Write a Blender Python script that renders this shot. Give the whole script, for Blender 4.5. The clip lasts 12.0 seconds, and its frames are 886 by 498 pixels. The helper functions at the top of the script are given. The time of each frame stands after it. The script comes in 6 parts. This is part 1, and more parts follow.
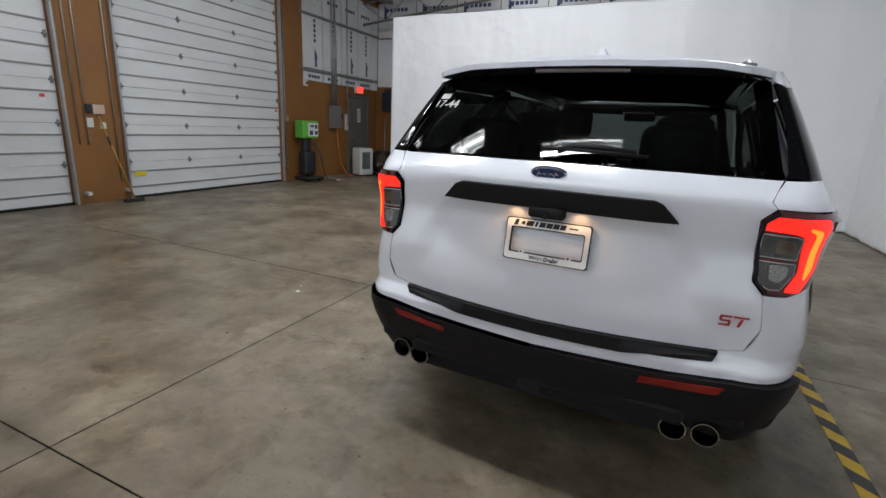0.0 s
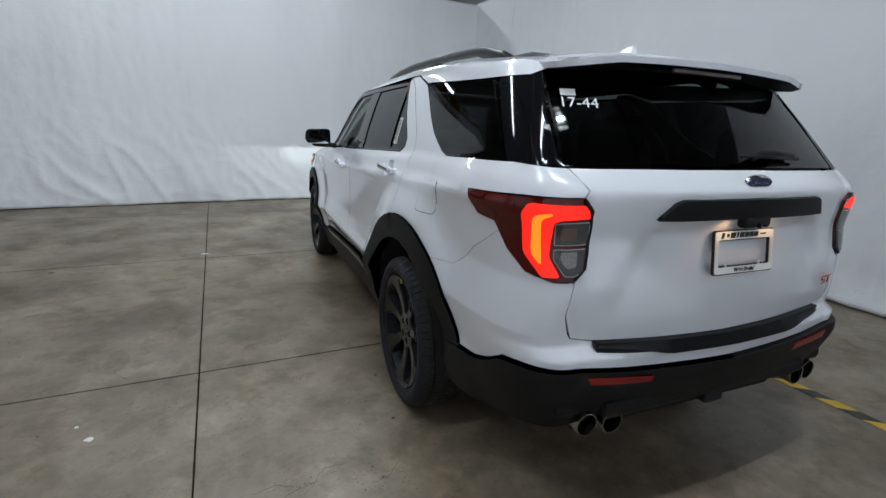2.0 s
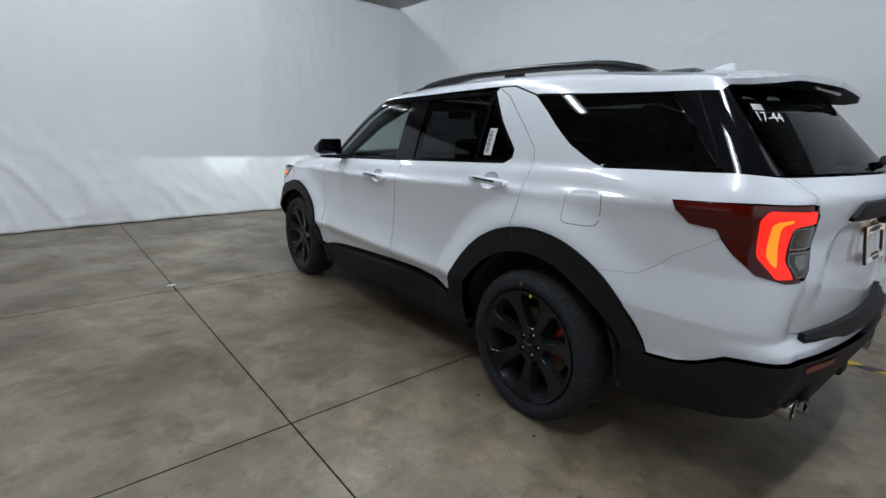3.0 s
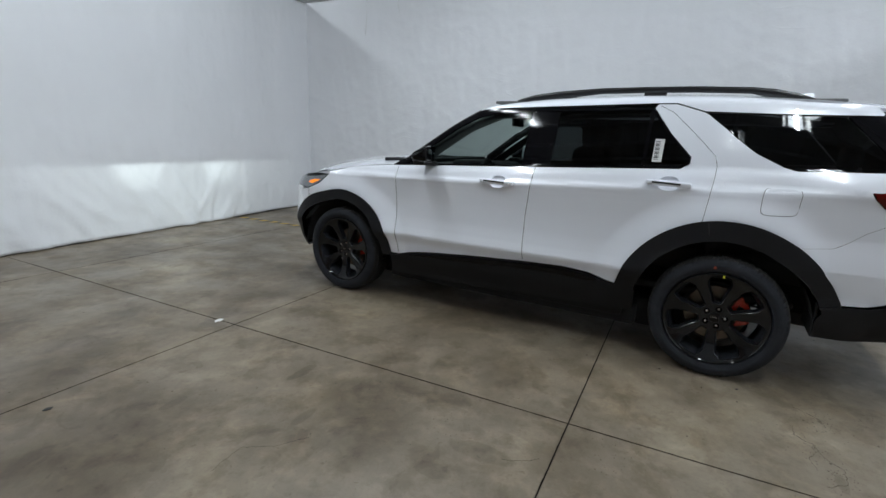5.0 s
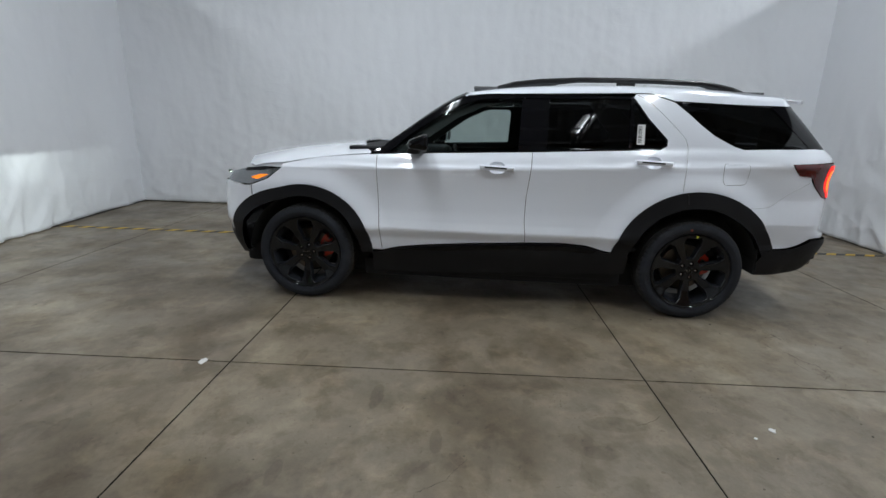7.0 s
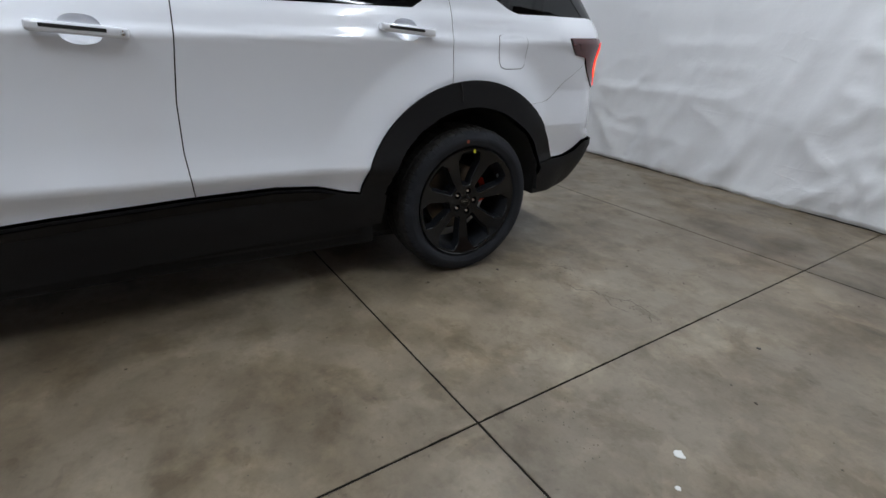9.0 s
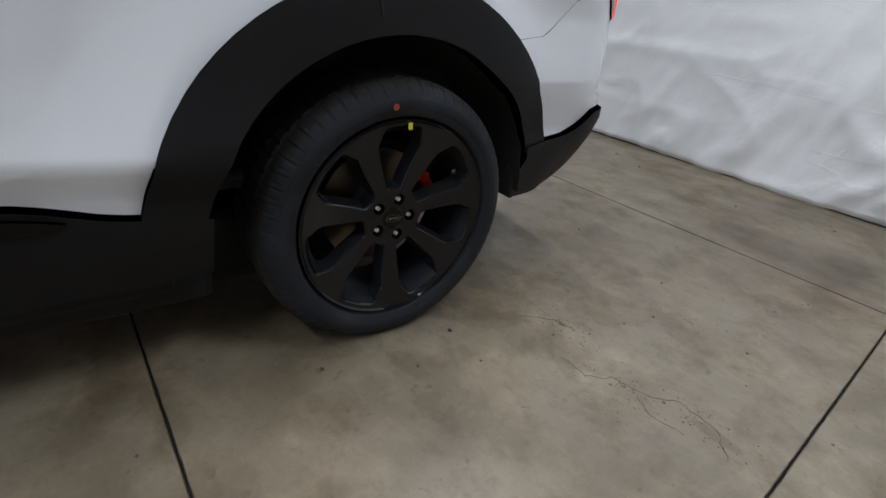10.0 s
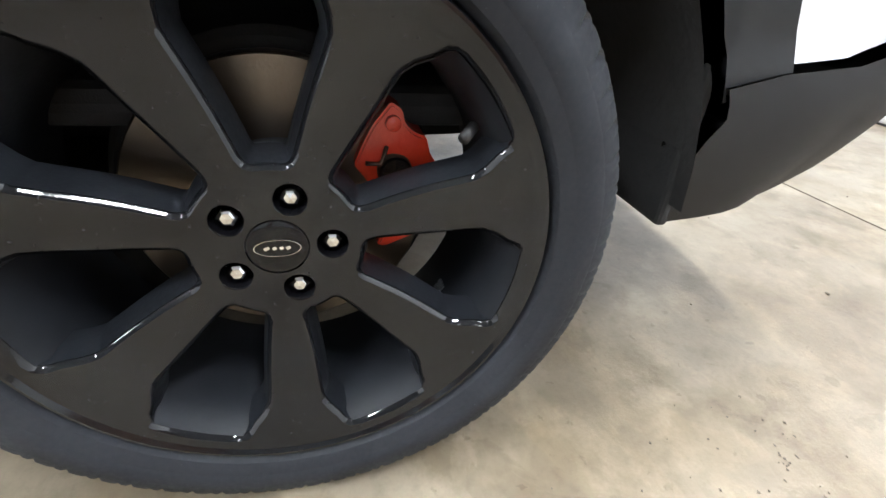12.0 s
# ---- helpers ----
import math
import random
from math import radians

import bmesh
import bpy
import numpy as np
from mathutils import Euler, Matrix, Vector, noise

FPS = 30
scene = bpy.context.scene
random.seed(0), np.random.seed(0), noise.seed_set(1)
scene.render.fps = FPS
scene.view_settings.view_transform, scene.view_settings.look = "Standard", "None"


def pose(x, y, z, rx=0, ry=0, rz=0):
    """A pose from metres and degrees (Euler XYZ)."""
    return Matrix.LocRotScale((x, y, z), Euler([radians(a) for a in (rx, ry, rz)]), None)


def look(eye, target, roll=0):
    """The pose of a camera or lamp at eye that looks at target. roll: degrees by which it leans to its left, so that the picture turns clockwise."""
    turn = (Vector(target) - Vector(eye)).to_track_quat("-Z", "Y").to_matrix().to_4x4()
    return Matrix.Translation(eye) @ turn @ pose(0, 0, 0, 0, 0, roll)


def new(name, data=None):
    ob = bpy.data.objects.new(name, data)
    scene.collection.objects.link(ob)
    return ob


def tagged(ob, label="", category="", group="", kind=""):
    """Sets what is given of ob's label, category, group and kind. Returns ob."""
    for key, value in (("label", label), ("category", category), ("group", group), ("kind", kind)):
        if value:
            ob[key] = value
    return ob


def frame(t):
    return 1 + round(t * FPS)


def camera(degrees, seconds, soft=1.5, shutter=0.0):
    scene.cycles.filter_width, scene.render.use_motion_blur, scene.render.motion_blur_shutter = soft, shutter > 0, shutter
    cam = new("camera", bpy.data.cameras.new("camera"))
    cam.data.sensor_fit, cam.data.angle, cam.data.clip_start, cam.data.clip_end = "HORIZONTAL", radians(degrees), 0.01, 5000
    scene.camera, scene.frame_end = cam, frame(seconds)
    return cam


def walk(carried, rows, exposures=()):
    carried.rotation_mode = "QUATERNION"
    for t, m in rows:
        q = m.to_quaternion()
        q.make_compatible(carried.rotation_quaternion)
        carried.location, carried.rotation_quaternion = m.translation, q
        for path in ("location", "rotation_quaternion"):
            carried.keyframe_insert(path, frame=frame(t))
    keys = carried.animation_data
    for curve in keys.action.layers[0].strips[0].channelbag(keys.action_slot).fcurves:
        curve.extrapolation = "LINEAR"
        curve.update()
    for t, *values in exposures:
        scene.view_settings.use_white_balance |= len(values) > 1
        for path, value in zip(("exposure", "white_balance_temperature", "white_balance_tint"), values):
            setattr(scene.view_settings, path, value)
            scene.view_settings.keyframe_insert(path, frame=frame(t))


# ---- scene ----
from mathutils.geometry import delaunay_2d_cdt

cam = camera(86.7, 12.0)
PATH = [
    (0, (0.063, 0.41, 1.431), (-0.719, 2.179, 0.925), 2.9),
    (0.5, (-0.506, 0.472, 1.424), (-0.958, 2.353, 0.917), 2.5),
    (1, (-1.038, 0.558, 1.436), (-1.016, 2.486, 0.906), 2.7),
    (1.5, (-1.515, 0.793, 1.424), (-1.062, 2.671, 0.909), 2.5),
    (2, (-1.981, 1.079, 1.432), (-1.137, 2.82, 0.923), 2.5),
    (2.5, (-2.468, 1.397, 1.438), (-1.371, 2.997, 0.95), 2.3),
    (3, (-2.955, 1.811, 1.428), (-1.686, 3.281, 0.95), 1.9),
    (3.5, (-3.445, 2.166, 1.427), (-2.027, 3.496, 0.956), 2.1),
    (5.3, (-4.585, 3.751, 1.405), (-2.784, 4.496, 0.955), 2.5),
    (5.5, (-4.708, 3.925, 1.407), (-2.869, 4.572, 0.959), 2.8),
    (6, (-4.838, 4.314, 1.419), (-2.948, 4.789, 0.967), 2.5),
    (6.5, (-4.813, 4.743, 1.455), (-2.901, 5.038, 0.947), 1.8),
    (6.7, (-4.782, 4.856, 1.45), (-2.862, 5.084, 0.937), 1.6),
    (8.3, (-3.727, 5.14, 1.342), (-2.041, 4.284, 0.693), 3.0),
    (8.5, (-3.544, 4.995, 1.29), (-1.904, 4.074, 0.61), 2.9),
    (9, (-3.061, 4.659, 1.131), (-1.554, 3.606, 0.345), 3.5),
    (9.5, (-2.598, 4.313, 1.03), (-1.242, 3.125, 0.164), 6.0),
    (10, (-2.179, 3.905, 0.947), (-0.848, 2.726, 0.03), 7.2),
    (10.5, (-1.76, 3.684, 0.756), (-0.501, 2.489, -0.236), 7.9),
    (11, (-1.645, 3.546, 0.673), (-0.338, 2.44, -0.36), 7.5),
    (11.5, (-1.621, 3.361, 0.662), (-0.159, 2.504, -0.4), 6.1),
    (12, (-1.605, 3.165, 0.655), (0.024, 2.63, -0.374), 4.5),
]
LAMP_POWER, LAMP_COLOR = 150, (.90, .96, 1)
# strip lights: x, y, share of the power, how far the two faces of the diffuser tilt, and the length; those past the end curtains light only what shows over them
LAMPS = [(-2.6, -2.0, .85, 50, 1.45), (1.0, -2.0, .72, 50, 1.45), (-3.6, 2.2, 1.15, 70, 1.45), (-.78, 1.62, 1.2, 60, 1.45), (-3.3, 6.4, .70, 38, 2.4), (-.7, 6.5, .76, 38, 1.45), (-5.8, 3.1, .18, 38, 1.45), (-3.0, 11.6, .2, 45, 1.45), (1.3, 11.9, .42, 45, 1.45)]
EXPOSURES = [(0, -0.53, 6650, 11), (0.5, -0.6, 6550, 11), (1.5, -0.82, 6350, 10), (2, -0.86, 6250, 8), (2.5, -0.83, 6250, 8), (3.5, -0.73, 6250, 8), (5.5, -0.7, 6300, 8), (8.5, -0.76, 6350, 10), (9.5, -0.61, 6350, 11), (10.5, -0.23, 6500, 11), (11.0, 0.55, 6500, 10), (11.5, 1.1, 6500, 10), (12, 1.69, 6500, 10)]
walk(cam, [(t, look(eye, target, roll)) for t, eye, target, roll in PATH], EXPOSURES)

# ---- light ----
world = bpy.data.worlds.new("world")
scene.world = world
world.use_nodes = True
world.node_tree.nodes["Background"].inputs[0].default_value = (.75, .85, 1, 1)
world.node_tree.nodes["Background"].inputs[1].default_value = 0.15


# ---- materials ----
def mat(name, color, rough=.5, metal=0., **extra):
    """A plain principled material; extra sets further inputs by name (underscores for spaces)."""
    m = bpy.data.materials.new(name)
    m.use_nodes = True
    b = m.node_tree.nodes["Principled BSDF"]
    b.inputs["Base Color"].default_value = (*color, 1)
    b.inputs["Roughness"].default_value = rough
    b.inputs["Metallic"].default_value = metal
    for key, value in extra.items():
        b.inputs[key.replace("_", " ")].default_value = value
    return m


def add_node(m, kind, **props):
    n = m.node_tree.nodes.new(kind)
    for key, value in props.items():
        n.inputs[key.replace("_", " ")].default_value = value
    return n


def wear(m, scale=8., amount=.15, rough=.1, bump=0., bump_scale=60., stretch=(1, 1, 1), tint=(.6, .55, .5)):
    """Grain and stains at two scales on a plain material: colour, roughness and fine relief."""
    t = m.node_tree
    b = t.nodes["Principled BSDF"]
    coords = t.nodes.new("ShaderNodeTexCoord")
    mapping = t.nodes.new("ShaderNodeMapping")
    mapping.inputs["Scale"].default_value = stretch
    t.links.new(coords.outputs["Object"], mapping.inputs[0])
    coarse = add_node(m, "ShaderNodeTexNoise", Scale=scale, Detail=6., Roughness=.6)
    fine = add_node(m, "ShaderNodeTexNoise", Scale=bump_scale, Detail=4.)
    t.links.new(mapping.outputs[0], coarse.inputs["Vector"])
    t.links.new(mapping.outputs[0], fine.inputs["Vector"])
    ramp = t.nodes.new("ShaderNodeMapRange")
    ramp.inputs[1].default_value, ramp.inputs[2].default_value = .35, .75
    ramp.inputs[3].default_value, ramp.inputs[4].default_value = 0, amount
    t.links.new(coarse.outputs[0], ramp.inputs[0])
    mix = t.nodes.new("ShaderNodeMixRGB")
    mix.blend_type = "MULTIPLY"
    mix.inputs[1].default_value = b.inputs["Base Color"].default_value
    mix.inputs[2].default_value = (*tint, 1)
    t.links.new(ramp.outputs[0], mix.inputs[0])
    t.links.new(mix.outputs[0], b.inputs["Base Color"])
    r = t.nodes.new("ShaderNodeMapRange")
    base = b.inputs["Roughness"].default_value
    r.inputs[3].default_value, r.inputs[4].default_value = base - rough / 2, base + rough
    t.links.new(fine.outputs[0], r.inputs[0])
    t.links.new(r.outputs[0], b.inputs["Roughness"])
    if bump:
        n = add_node(m, "ShaderNodeBump", Strength=bump, Distance=.01)
        t.links.new(fine.outputs[0], n.inputs["Height"])
        t.links.new(n.outputs[0], b.inputs["Normal"])
    return m


def glow(name, color, strength):
    m = mat(name, color, .4)
    b = m.node_tree.nodes["Principled BSDF"]
    b.inputs["Emission Color"].default_value = (*color, 1)
    b.inputs["Emission Strength"].default_value = strength
    return m


def pane(name, tint, gloss=(1, 1, 1)):
    """Thin tinted glass: what lies behind shows through the tint, and gloss grows with the slant of view."""
    m = bpy.data.materials.new(name)
    m.use_nodes = True
    t = m.node_tree
    t.nodes.remove(t.nodes["Principled BSDF"])
    clear, shine = t.nodes.new("ShaderNodeBsdfTransparent"), t.nodes.new("ShaderNodeBsdfGlossy")
    clear.inputs[0].default_value, shine.inputs[0].default_value = (*tint, 1), (*gloss, 1)
    shine.inputs["Roughness"].default_value = .01
    slant, power, gain = t.nodes.new("ShaderNodeLayerWeight"), t.nodes.new("ShaderNodeMath"), t.nodes.new("ShaderNodeMath")
    mix = t.nodes.new("ShaderNodeMixShader")
    slant.inputs[0].default_value = .5
    power.operation, gain.operation = "POWER", "MULTIPLY_ADD"
    power.inputs[1].default_value, gain.inputs[1].default_value, gain.inputs[2].default_value = 5., .96, .04
    t.links.new(slant.outputs["Facing"], power.inputs[0])
    t.links.new(power.outputs[0], gain.inputs[0])
    t.links.new(gain.outputs[0], mix.inputs[0])
    t.links.new(clear.outputs[0], mix.inputs[1])
    t.links.new(shine.outputs[0], mix.inputs[2])
    t.links.new(mix.outputs[0], t.nodes["Material Output"].inputs[0])
    return m


PAINT = wear(mat("white_paint", (.84, .86, .92), .24, 0, Coat_Weight=1., Coat_Roughness=.03, Specular_IOR_Level=.45), 3, .03, 0., tint=(.8, .8, .8))
PLASTIC = wear(mat("black_plastic", (.0090, .0090, .0104), .52, 0, Specular_IOR_Level=.24), 14, .25, .12, .12, 900)
SATIN = wear(mat("satin_black", (.008, .008, .009), .32), 20, .3, .1)
GLOSS = mat("gloss_black", (.004, .004, .005), .06, 0, Specular_IOR_Level=.26)
DARK = wear(mat("dark_underside", (.010, .010, .011), .85), 9, .3, .1, .2, 80)
RUBBER = wear(mat("tyre_rubber", (.0125, .0140, .0182), .62, 0, Specular_IOR_Level=.28), 5, .5, .25, .05, 160, tint=(1.6, 1.6, 1.65))
TREAD = wear(mat("tread_rubber", (.011, .0105, .0105), .75), 20, .5, .2, .3, 200, tint=(2.2, 1.9, 1.6))
RIM = wear(mat("black_rim", (.0052, .0057, .0070), .05, 0, Coat_Weight=.10, Coat_Roughness=.02, Specular_IOR_Level=.32), 30, .5, .03, .010, 240, tint=(1.8, 1.7, 1.6))
BARREL = wear(mat("satin_black_rim", (.010, .0112, .014), .42, 0, Specular_IOR_Level=.15), 25, .5, .1, .03, 200, tint=(1.6, 1.6, 1.6))


def dust(m, scale, low, high, color, detail=3.):
    """Lay scattered pale dust or smears over a material's colour."""
    t = m.node_tree
    b = t.nodes["Principled BSDF"]
    coords = t.nodes.new("ShaderNodeTexCoord")
    n = add_node(m, "ShaderNodeTexNoise", Scale=scale, Detail=detail)
    r, mix = t.nodes.new("ShaderNodeMapRange"), t.nodes.new("ShaderNodeMixRGB")
    r.inputs[1].default_value, r.inputs[2].default_value = low, high
    t.links.new(coords.outputs["Object"], n.inputs["Vector"])
    t.links.new(n.outputs[0], r.inputs[0])
    t.links.new(r.outputs[0], mix.inputs[0])
    base = b.inputs["Base Color"]
    if base.links:
        t.links.new(base.links[0].from_socket, mix.inputs[1])
    else:
        mix.inputs[1].default_value = base.default_value
    mix.inputs[2].default_value = (*color, 1)
    t.links.new(mix.outputs[0], base)


dust(RIM, 230., .69, .77, (.05, .05, .058))
dust(RIM, 14., .58, .85, (.010, .010, .012), 5.)
dust(RUBBER, 7., .54, .74, (.027, .031, .040), 6.)
dust(RUBBER, 260., .71, .80, (.05, .055, .065))
CHROME = wear(mat("chrome", (.75, .75, .77), .09, 1.), 40, .2, .06)
SILVER = wear(mat("silver_plastic", (.86, .86, .86), .3), 30, .15)
DARK_CHROME = wear(mat("exhaust_chrome", (.45, .44, .44), .12, 1.), 30, .4, .08)
STEEL = wear(mat("brake_steel", (.17, .145, .12), .34, 1.), 12, .4, .1, .05, 240, (1, 1, 1), (.6, .5, .4))
IRON = wear(mat("cast_iron", (.16, .17, .19), .6, .6), 20, .4, .2, .2, 160)
CALIPER = wear(mat("red_caliper", (.72, .045, .014), .35, 0, Coat_Weight=.5), 25, .3, .1, .05, 200)
CLEAR = pane("clear_glass", (.62, .68, .66), (.3, .3, .3))
PRIVACY = pane("privacy_glass", (.04, .044, .046), (.7, .7, .7))
REAR_GLASS = pane("rear_glass", (.085, .097, .094), (.55, .55, .55))
MIRROR_GLASS = mat("mirror_glass", (.55, .57, .60), .03, 1.)
LENS = mat("red_lens", (.085, .002, .002), .08, 0, Coat_Weight=.4)
LENS_LIT = glow("lit_red_light", (1, .016, .008), 1.9)
LENS_AMBER = glow("lit_amber_light", (1, .15, .008), 3.1)
MARKER = glow("lit_side_marker", (1, .25, .01), 1.2)
REFLECTOR = mat("red_reflector", (.22, .010, .008), .2)
LAMP_GREY = wear(mat("lamp_grey", (.075, .072, .070), .18, .5, Coat_Weight=1., Coat_Roughness=.03), 45, .5, .1, .15, 130, (1, 1, .3), (.4, .38, .36))
LAMP_BULB = mat("amber_bulb_seat", (.13, .085, .06), .25, .3, Coat_Weight=1.)
LAMP_BRIGHT = wear(mat("lamp_mirror", (.34, .34, .34), .25, .8, Coat_Weight=1.), 60, .5, .1, .4, 160, (1, 1, 6))
LAMP_LIGHT = mat("pale_lamp_divider", (.42, .41, .40), .2)
HEADLAMP = mat("headlamp_bowl", (.20, .21, .22), .1, .7, Coat_Weight=1.)
CONCRETE_GREY = (.226, .188, .140)
TARP = mat("white_tarp", (.81, .82, .85), .5)
PLYWOOD = wear(mat("brown_plywood", (.25, .108, .027), .55), 2.5, .6, .15, .15, 40, (1, .25, .25), (.55, .5, .45))
DOOR_WHITE = wear(mat("door_white", (.66, .68, .70), .4), 1.6, .35, .1, .08, 220, (1, 1, 3), (.7, .68, .64))
GALV = wear(mat("galvanised", (.40, .40, .41), .45, .8), 14, .35, .15, .05, 90)
DULL = wear(mat("grey_metal", (.20, .21, .21), .5, .2), 9, .3, .1, .05, 90)
DOOR_GREY = wear(mat("grey_door_paint", (.13, .125, .11), .5), 5, .3, .1, .05, 90)
BOARD = wear(mat("insulation_board", (.62, .63, .65), .4), 4, .2, .1, .1, 40)
NAVY = mat("navy_print", (.03, .045, .11), .5)
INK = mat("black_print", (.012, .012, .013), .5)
PAPER = wear(mat("white_paper", (.75, .75, .74), .6), 20, .1)
GREEN = wear(mat("green_case", (.11, .42, .05), .4), 12, .2, .1)
CASE_BLACK = wear(mat("black_case", (.016, .017, .02), .5), 12, .4, .1, .1, 120)
CASE_WHITE = wear(mat("white_case", (.66, .67, .66), .4), 9, .15, .1)
YELLOW = wear(mat("yellow_tape", (.68, .43, .03), .5), 12, .45, .2, .1, 120, tint=(.5, .45, .4))
TAPE_BLACK = wear(mat("black_tape", (.03, .03, .03), .5), 12, .5, .2, .1, 120, tint=(2.4, 2.2, 2))
RED = mat("red_print", (.55, .03, .03), .5)
ORANGE = mat("orange_cord", (.75, .16, .02), .5)
CEILING = wear(mat("ceiling_foil", (.36, .37, .38), .5), 2, .3, .1, .2, 12)
CRACK = wear(mat("crack_dirt", (.075, .062, .047), .9), 20, .4)
GRIT = wear(mat("floor_grit", (.11, .093, .072), .9), 20, .4)
SEAM = wear(mat("joint_filler", (.016, .014, .012), .95, 0, Specular_IOR_Level=.1), 20, .4)
CLOTH = wear(mat("dark_upholstery", (.018, .018, .02), .8), 20, .3, .1, .1, 400)
BLUE = mat("blue_enamel", (.01, .03, .13), .15, 0, Coat_Weight=1.)
BADGE_RED = mat("badge_red", (.35, .01, .015), .3)
INKWHITE = mat("white_marker", (.8, .8, .8), .7)
TUBE = glow("lamp_diffuser", (.93, .97, 1), 9)


# stains, and long darker bands near y 1.1 to 1.3: x, y, half sizes, strength
STAINS_AND_BANDS = ((-6.2, 5.9, .40, .22, .6), (-3.1, 7.6, .75, .35, .5), (-2.45, 7.2, .5, .25, .4), (-1.25, 5.0, .55, .35, .5), (-2.75, 4.65, .35, .22, .35), (-1.6, 6.6, .8, .4, .35), (-.9, 1.12, .16, .10, .5), (-.75, .75, .22, .10, .45),
          (-3.6, 5.6, .7, .5, .35), (-1.1, 2.6, .5, .35, .25), (-2.0, .9, .7, .4, .3), (-2.9, 2.0, .5, .4, .25), (-1.75, 1.13, .45, .10, .75), (-2.6, 1.30, .7, .06, .6), (-2.03, 1.0, .10, .05, .7))
# small patches with a sharp rim: x, y, half sizes, strength
PATCHES = ((-2.65, 1.82, .085, .035, .75), (-2.0, 2.685, .075, .022, .55), (-2.42, 1.75, .05, .02, .5), (-2.45, 5.39, .12, .035, .7), (-2.80, 5.05, .10, .03, .6), (-2.04, 5.93, .07, .03, .5), (-3.05, 5.72, .08, .03, .5),
           (-2.85, 6.84, .09, .04, .6), (-2.6, 4.15, .06, .16, .5), (-2.82, 4.29, .05, .09, .5), (-2.25, 4.45, .06, .10, .45), (-1.23, 3.47, .012, .010, .8), (-4.6, 4.9, .12, .05, .5), (-3.9, 3.9, .10, .04, .5), (-3.3, 3.1, .14, .04, .45), (-1.45, .35, .10, .04, .6), (-2.6, .55, .12, .03, .55))


def concrete():
    """Worn, mottled slab: warm grey, with darker clouds, rust-brown stains, pale scuffs, speckle and a faint sheen."""
    m = mat("concrete", CONCRETE_GREY, .5, 0, Specular_IOR_Level=.5)
    t = m.node_tree
    b = t.nodes["Principled BSDF"]
    coords = t.nodes.new("ShaderNodeTexCoord")

    def clouds(scale, low, high, detail=8., distort=.15, rough=.62):
        n = add_node(m, "ShaderNodeTexNoise", Scale=scale, Detail=detail, Roughness=rough, Distortion=distort)
        t.links.new(coords.outputs["Object"], n.inputs["Vector"])
        r = t.nodes.new("ShaderNodeMapRange")
        r.inputs[1].default_value, r.inputs[2].default_value = low, high
        t.links.new(n.outputs[0], r.inputs[0])
        return r.outputs[0], n.outputs[0]

    def times(a, value):
        n = t.nodes.new("ShaderNodeMath")
        n.operation = "MULTIPLY"
        t.links.new(a, n.inputs[0])
        if isinstance(value, float):
            n.inputs[1].default_value = value
        else:
            t.links.new(value, n.inputs[1])
        return n.outputs[0]

    def layer(color, fac, tint):
        mix = t.nodes.new("ShaderNodeMixRGB")
        mix.blend_type = "MULTIPLY"
        mix.inputs[2].default_value = (*tint, 1)
        if color:
            t.links.new(color, mix.inputs[1])
        else:
            mix.inputs[1].default_value = (*CONCRETE_GREY, 1)
        t.links.new(fac, mix.inputs[0])
        return mix.outputs[0]

    color = None
    for scale, low, high, tint, most in ((.55, .42, .64, (.58, .54, .49), .85), (1.7, .46, .66, (.54, .49, .41), .8), (4.5, .50, .60, (.66, .61, .53), .6),
                                         (1.0, .48, .68, (1.5, 1.5, 1.47), .85), (2.8, .53, .64, (1.33, 1.34, 1.32), .6), (7.5, .54, .63, (1.24, 1.24, 1.22), .55),
                                         (14., .54, .66, (.68, .63, .57), .40), (30., .54, .76, (.68, .65, .60), .4), (75., .52, .76, (.72, .70, .66), .45)):
        fac, _ = clouds(scale, low, high)
        color = layer(color, times(fac, most), tint)
    # single stains and darker bands with ragged rims
    _, ragged = clouds(3.5, .4, .6)
    for x, y, rx, ry, most in STAINS_AND_BANDS:
        place = t.nodes.new("ShaderNodeMapping")
        place.inputs["Location"].default_value = (-x / rx, -y / ry, 0)
        place.inputs["Scale"].default_value = (1 / rx, 1 / ry, 0)
        t.links.new(coords.outputs["Object"], place.inputs[0])
        far = t.nodes.new("ShaderNodeVectorMath")
        far.operation = "LENGTH"
        t.links.new(place.outputs[0], far.inputs[0])
        total = t.nodes.new("ShaderNodeMath")
        total.operation = "ADD"
        t.links.new(far.outputs["Value"], total.inputs[0])
        t.links.new(ragged, total.inputs[1])
        r = t.nodes.new("ShaderNodeMapRange")
        r.inputs[1].default_value, r.inputs[2].default_value = 1.75, .75
        t.links.new(total.outputs[0], r.inputs[0])
        color = layer(color, times(r.outputs[0], most), (.55, .50, .44))
    # trowel marks and scuffs: thin, crisp-edged flakes, darker and paler
    for scale, low, high, tint, most, distort in ((1.3, .555, .572, (.80, .77, .72), .5, .5), (2.3, .575, .592, (1.22, 1.21, 1.19), .5, .6), (4.5, .60, .615, (.74, .71, .66), .5, .8), (11., .64, .66, (1.25, 1.24, 1.22), .35, .7), (24., .66, .69, (.60, .56, .50), .6, .4)):
        fac, _ = clouds(scale, low, high, 6., distort, .55)
        color = layer(color, times(fac, most), tint)
    _, frayed = clouds(14., .4, .6)
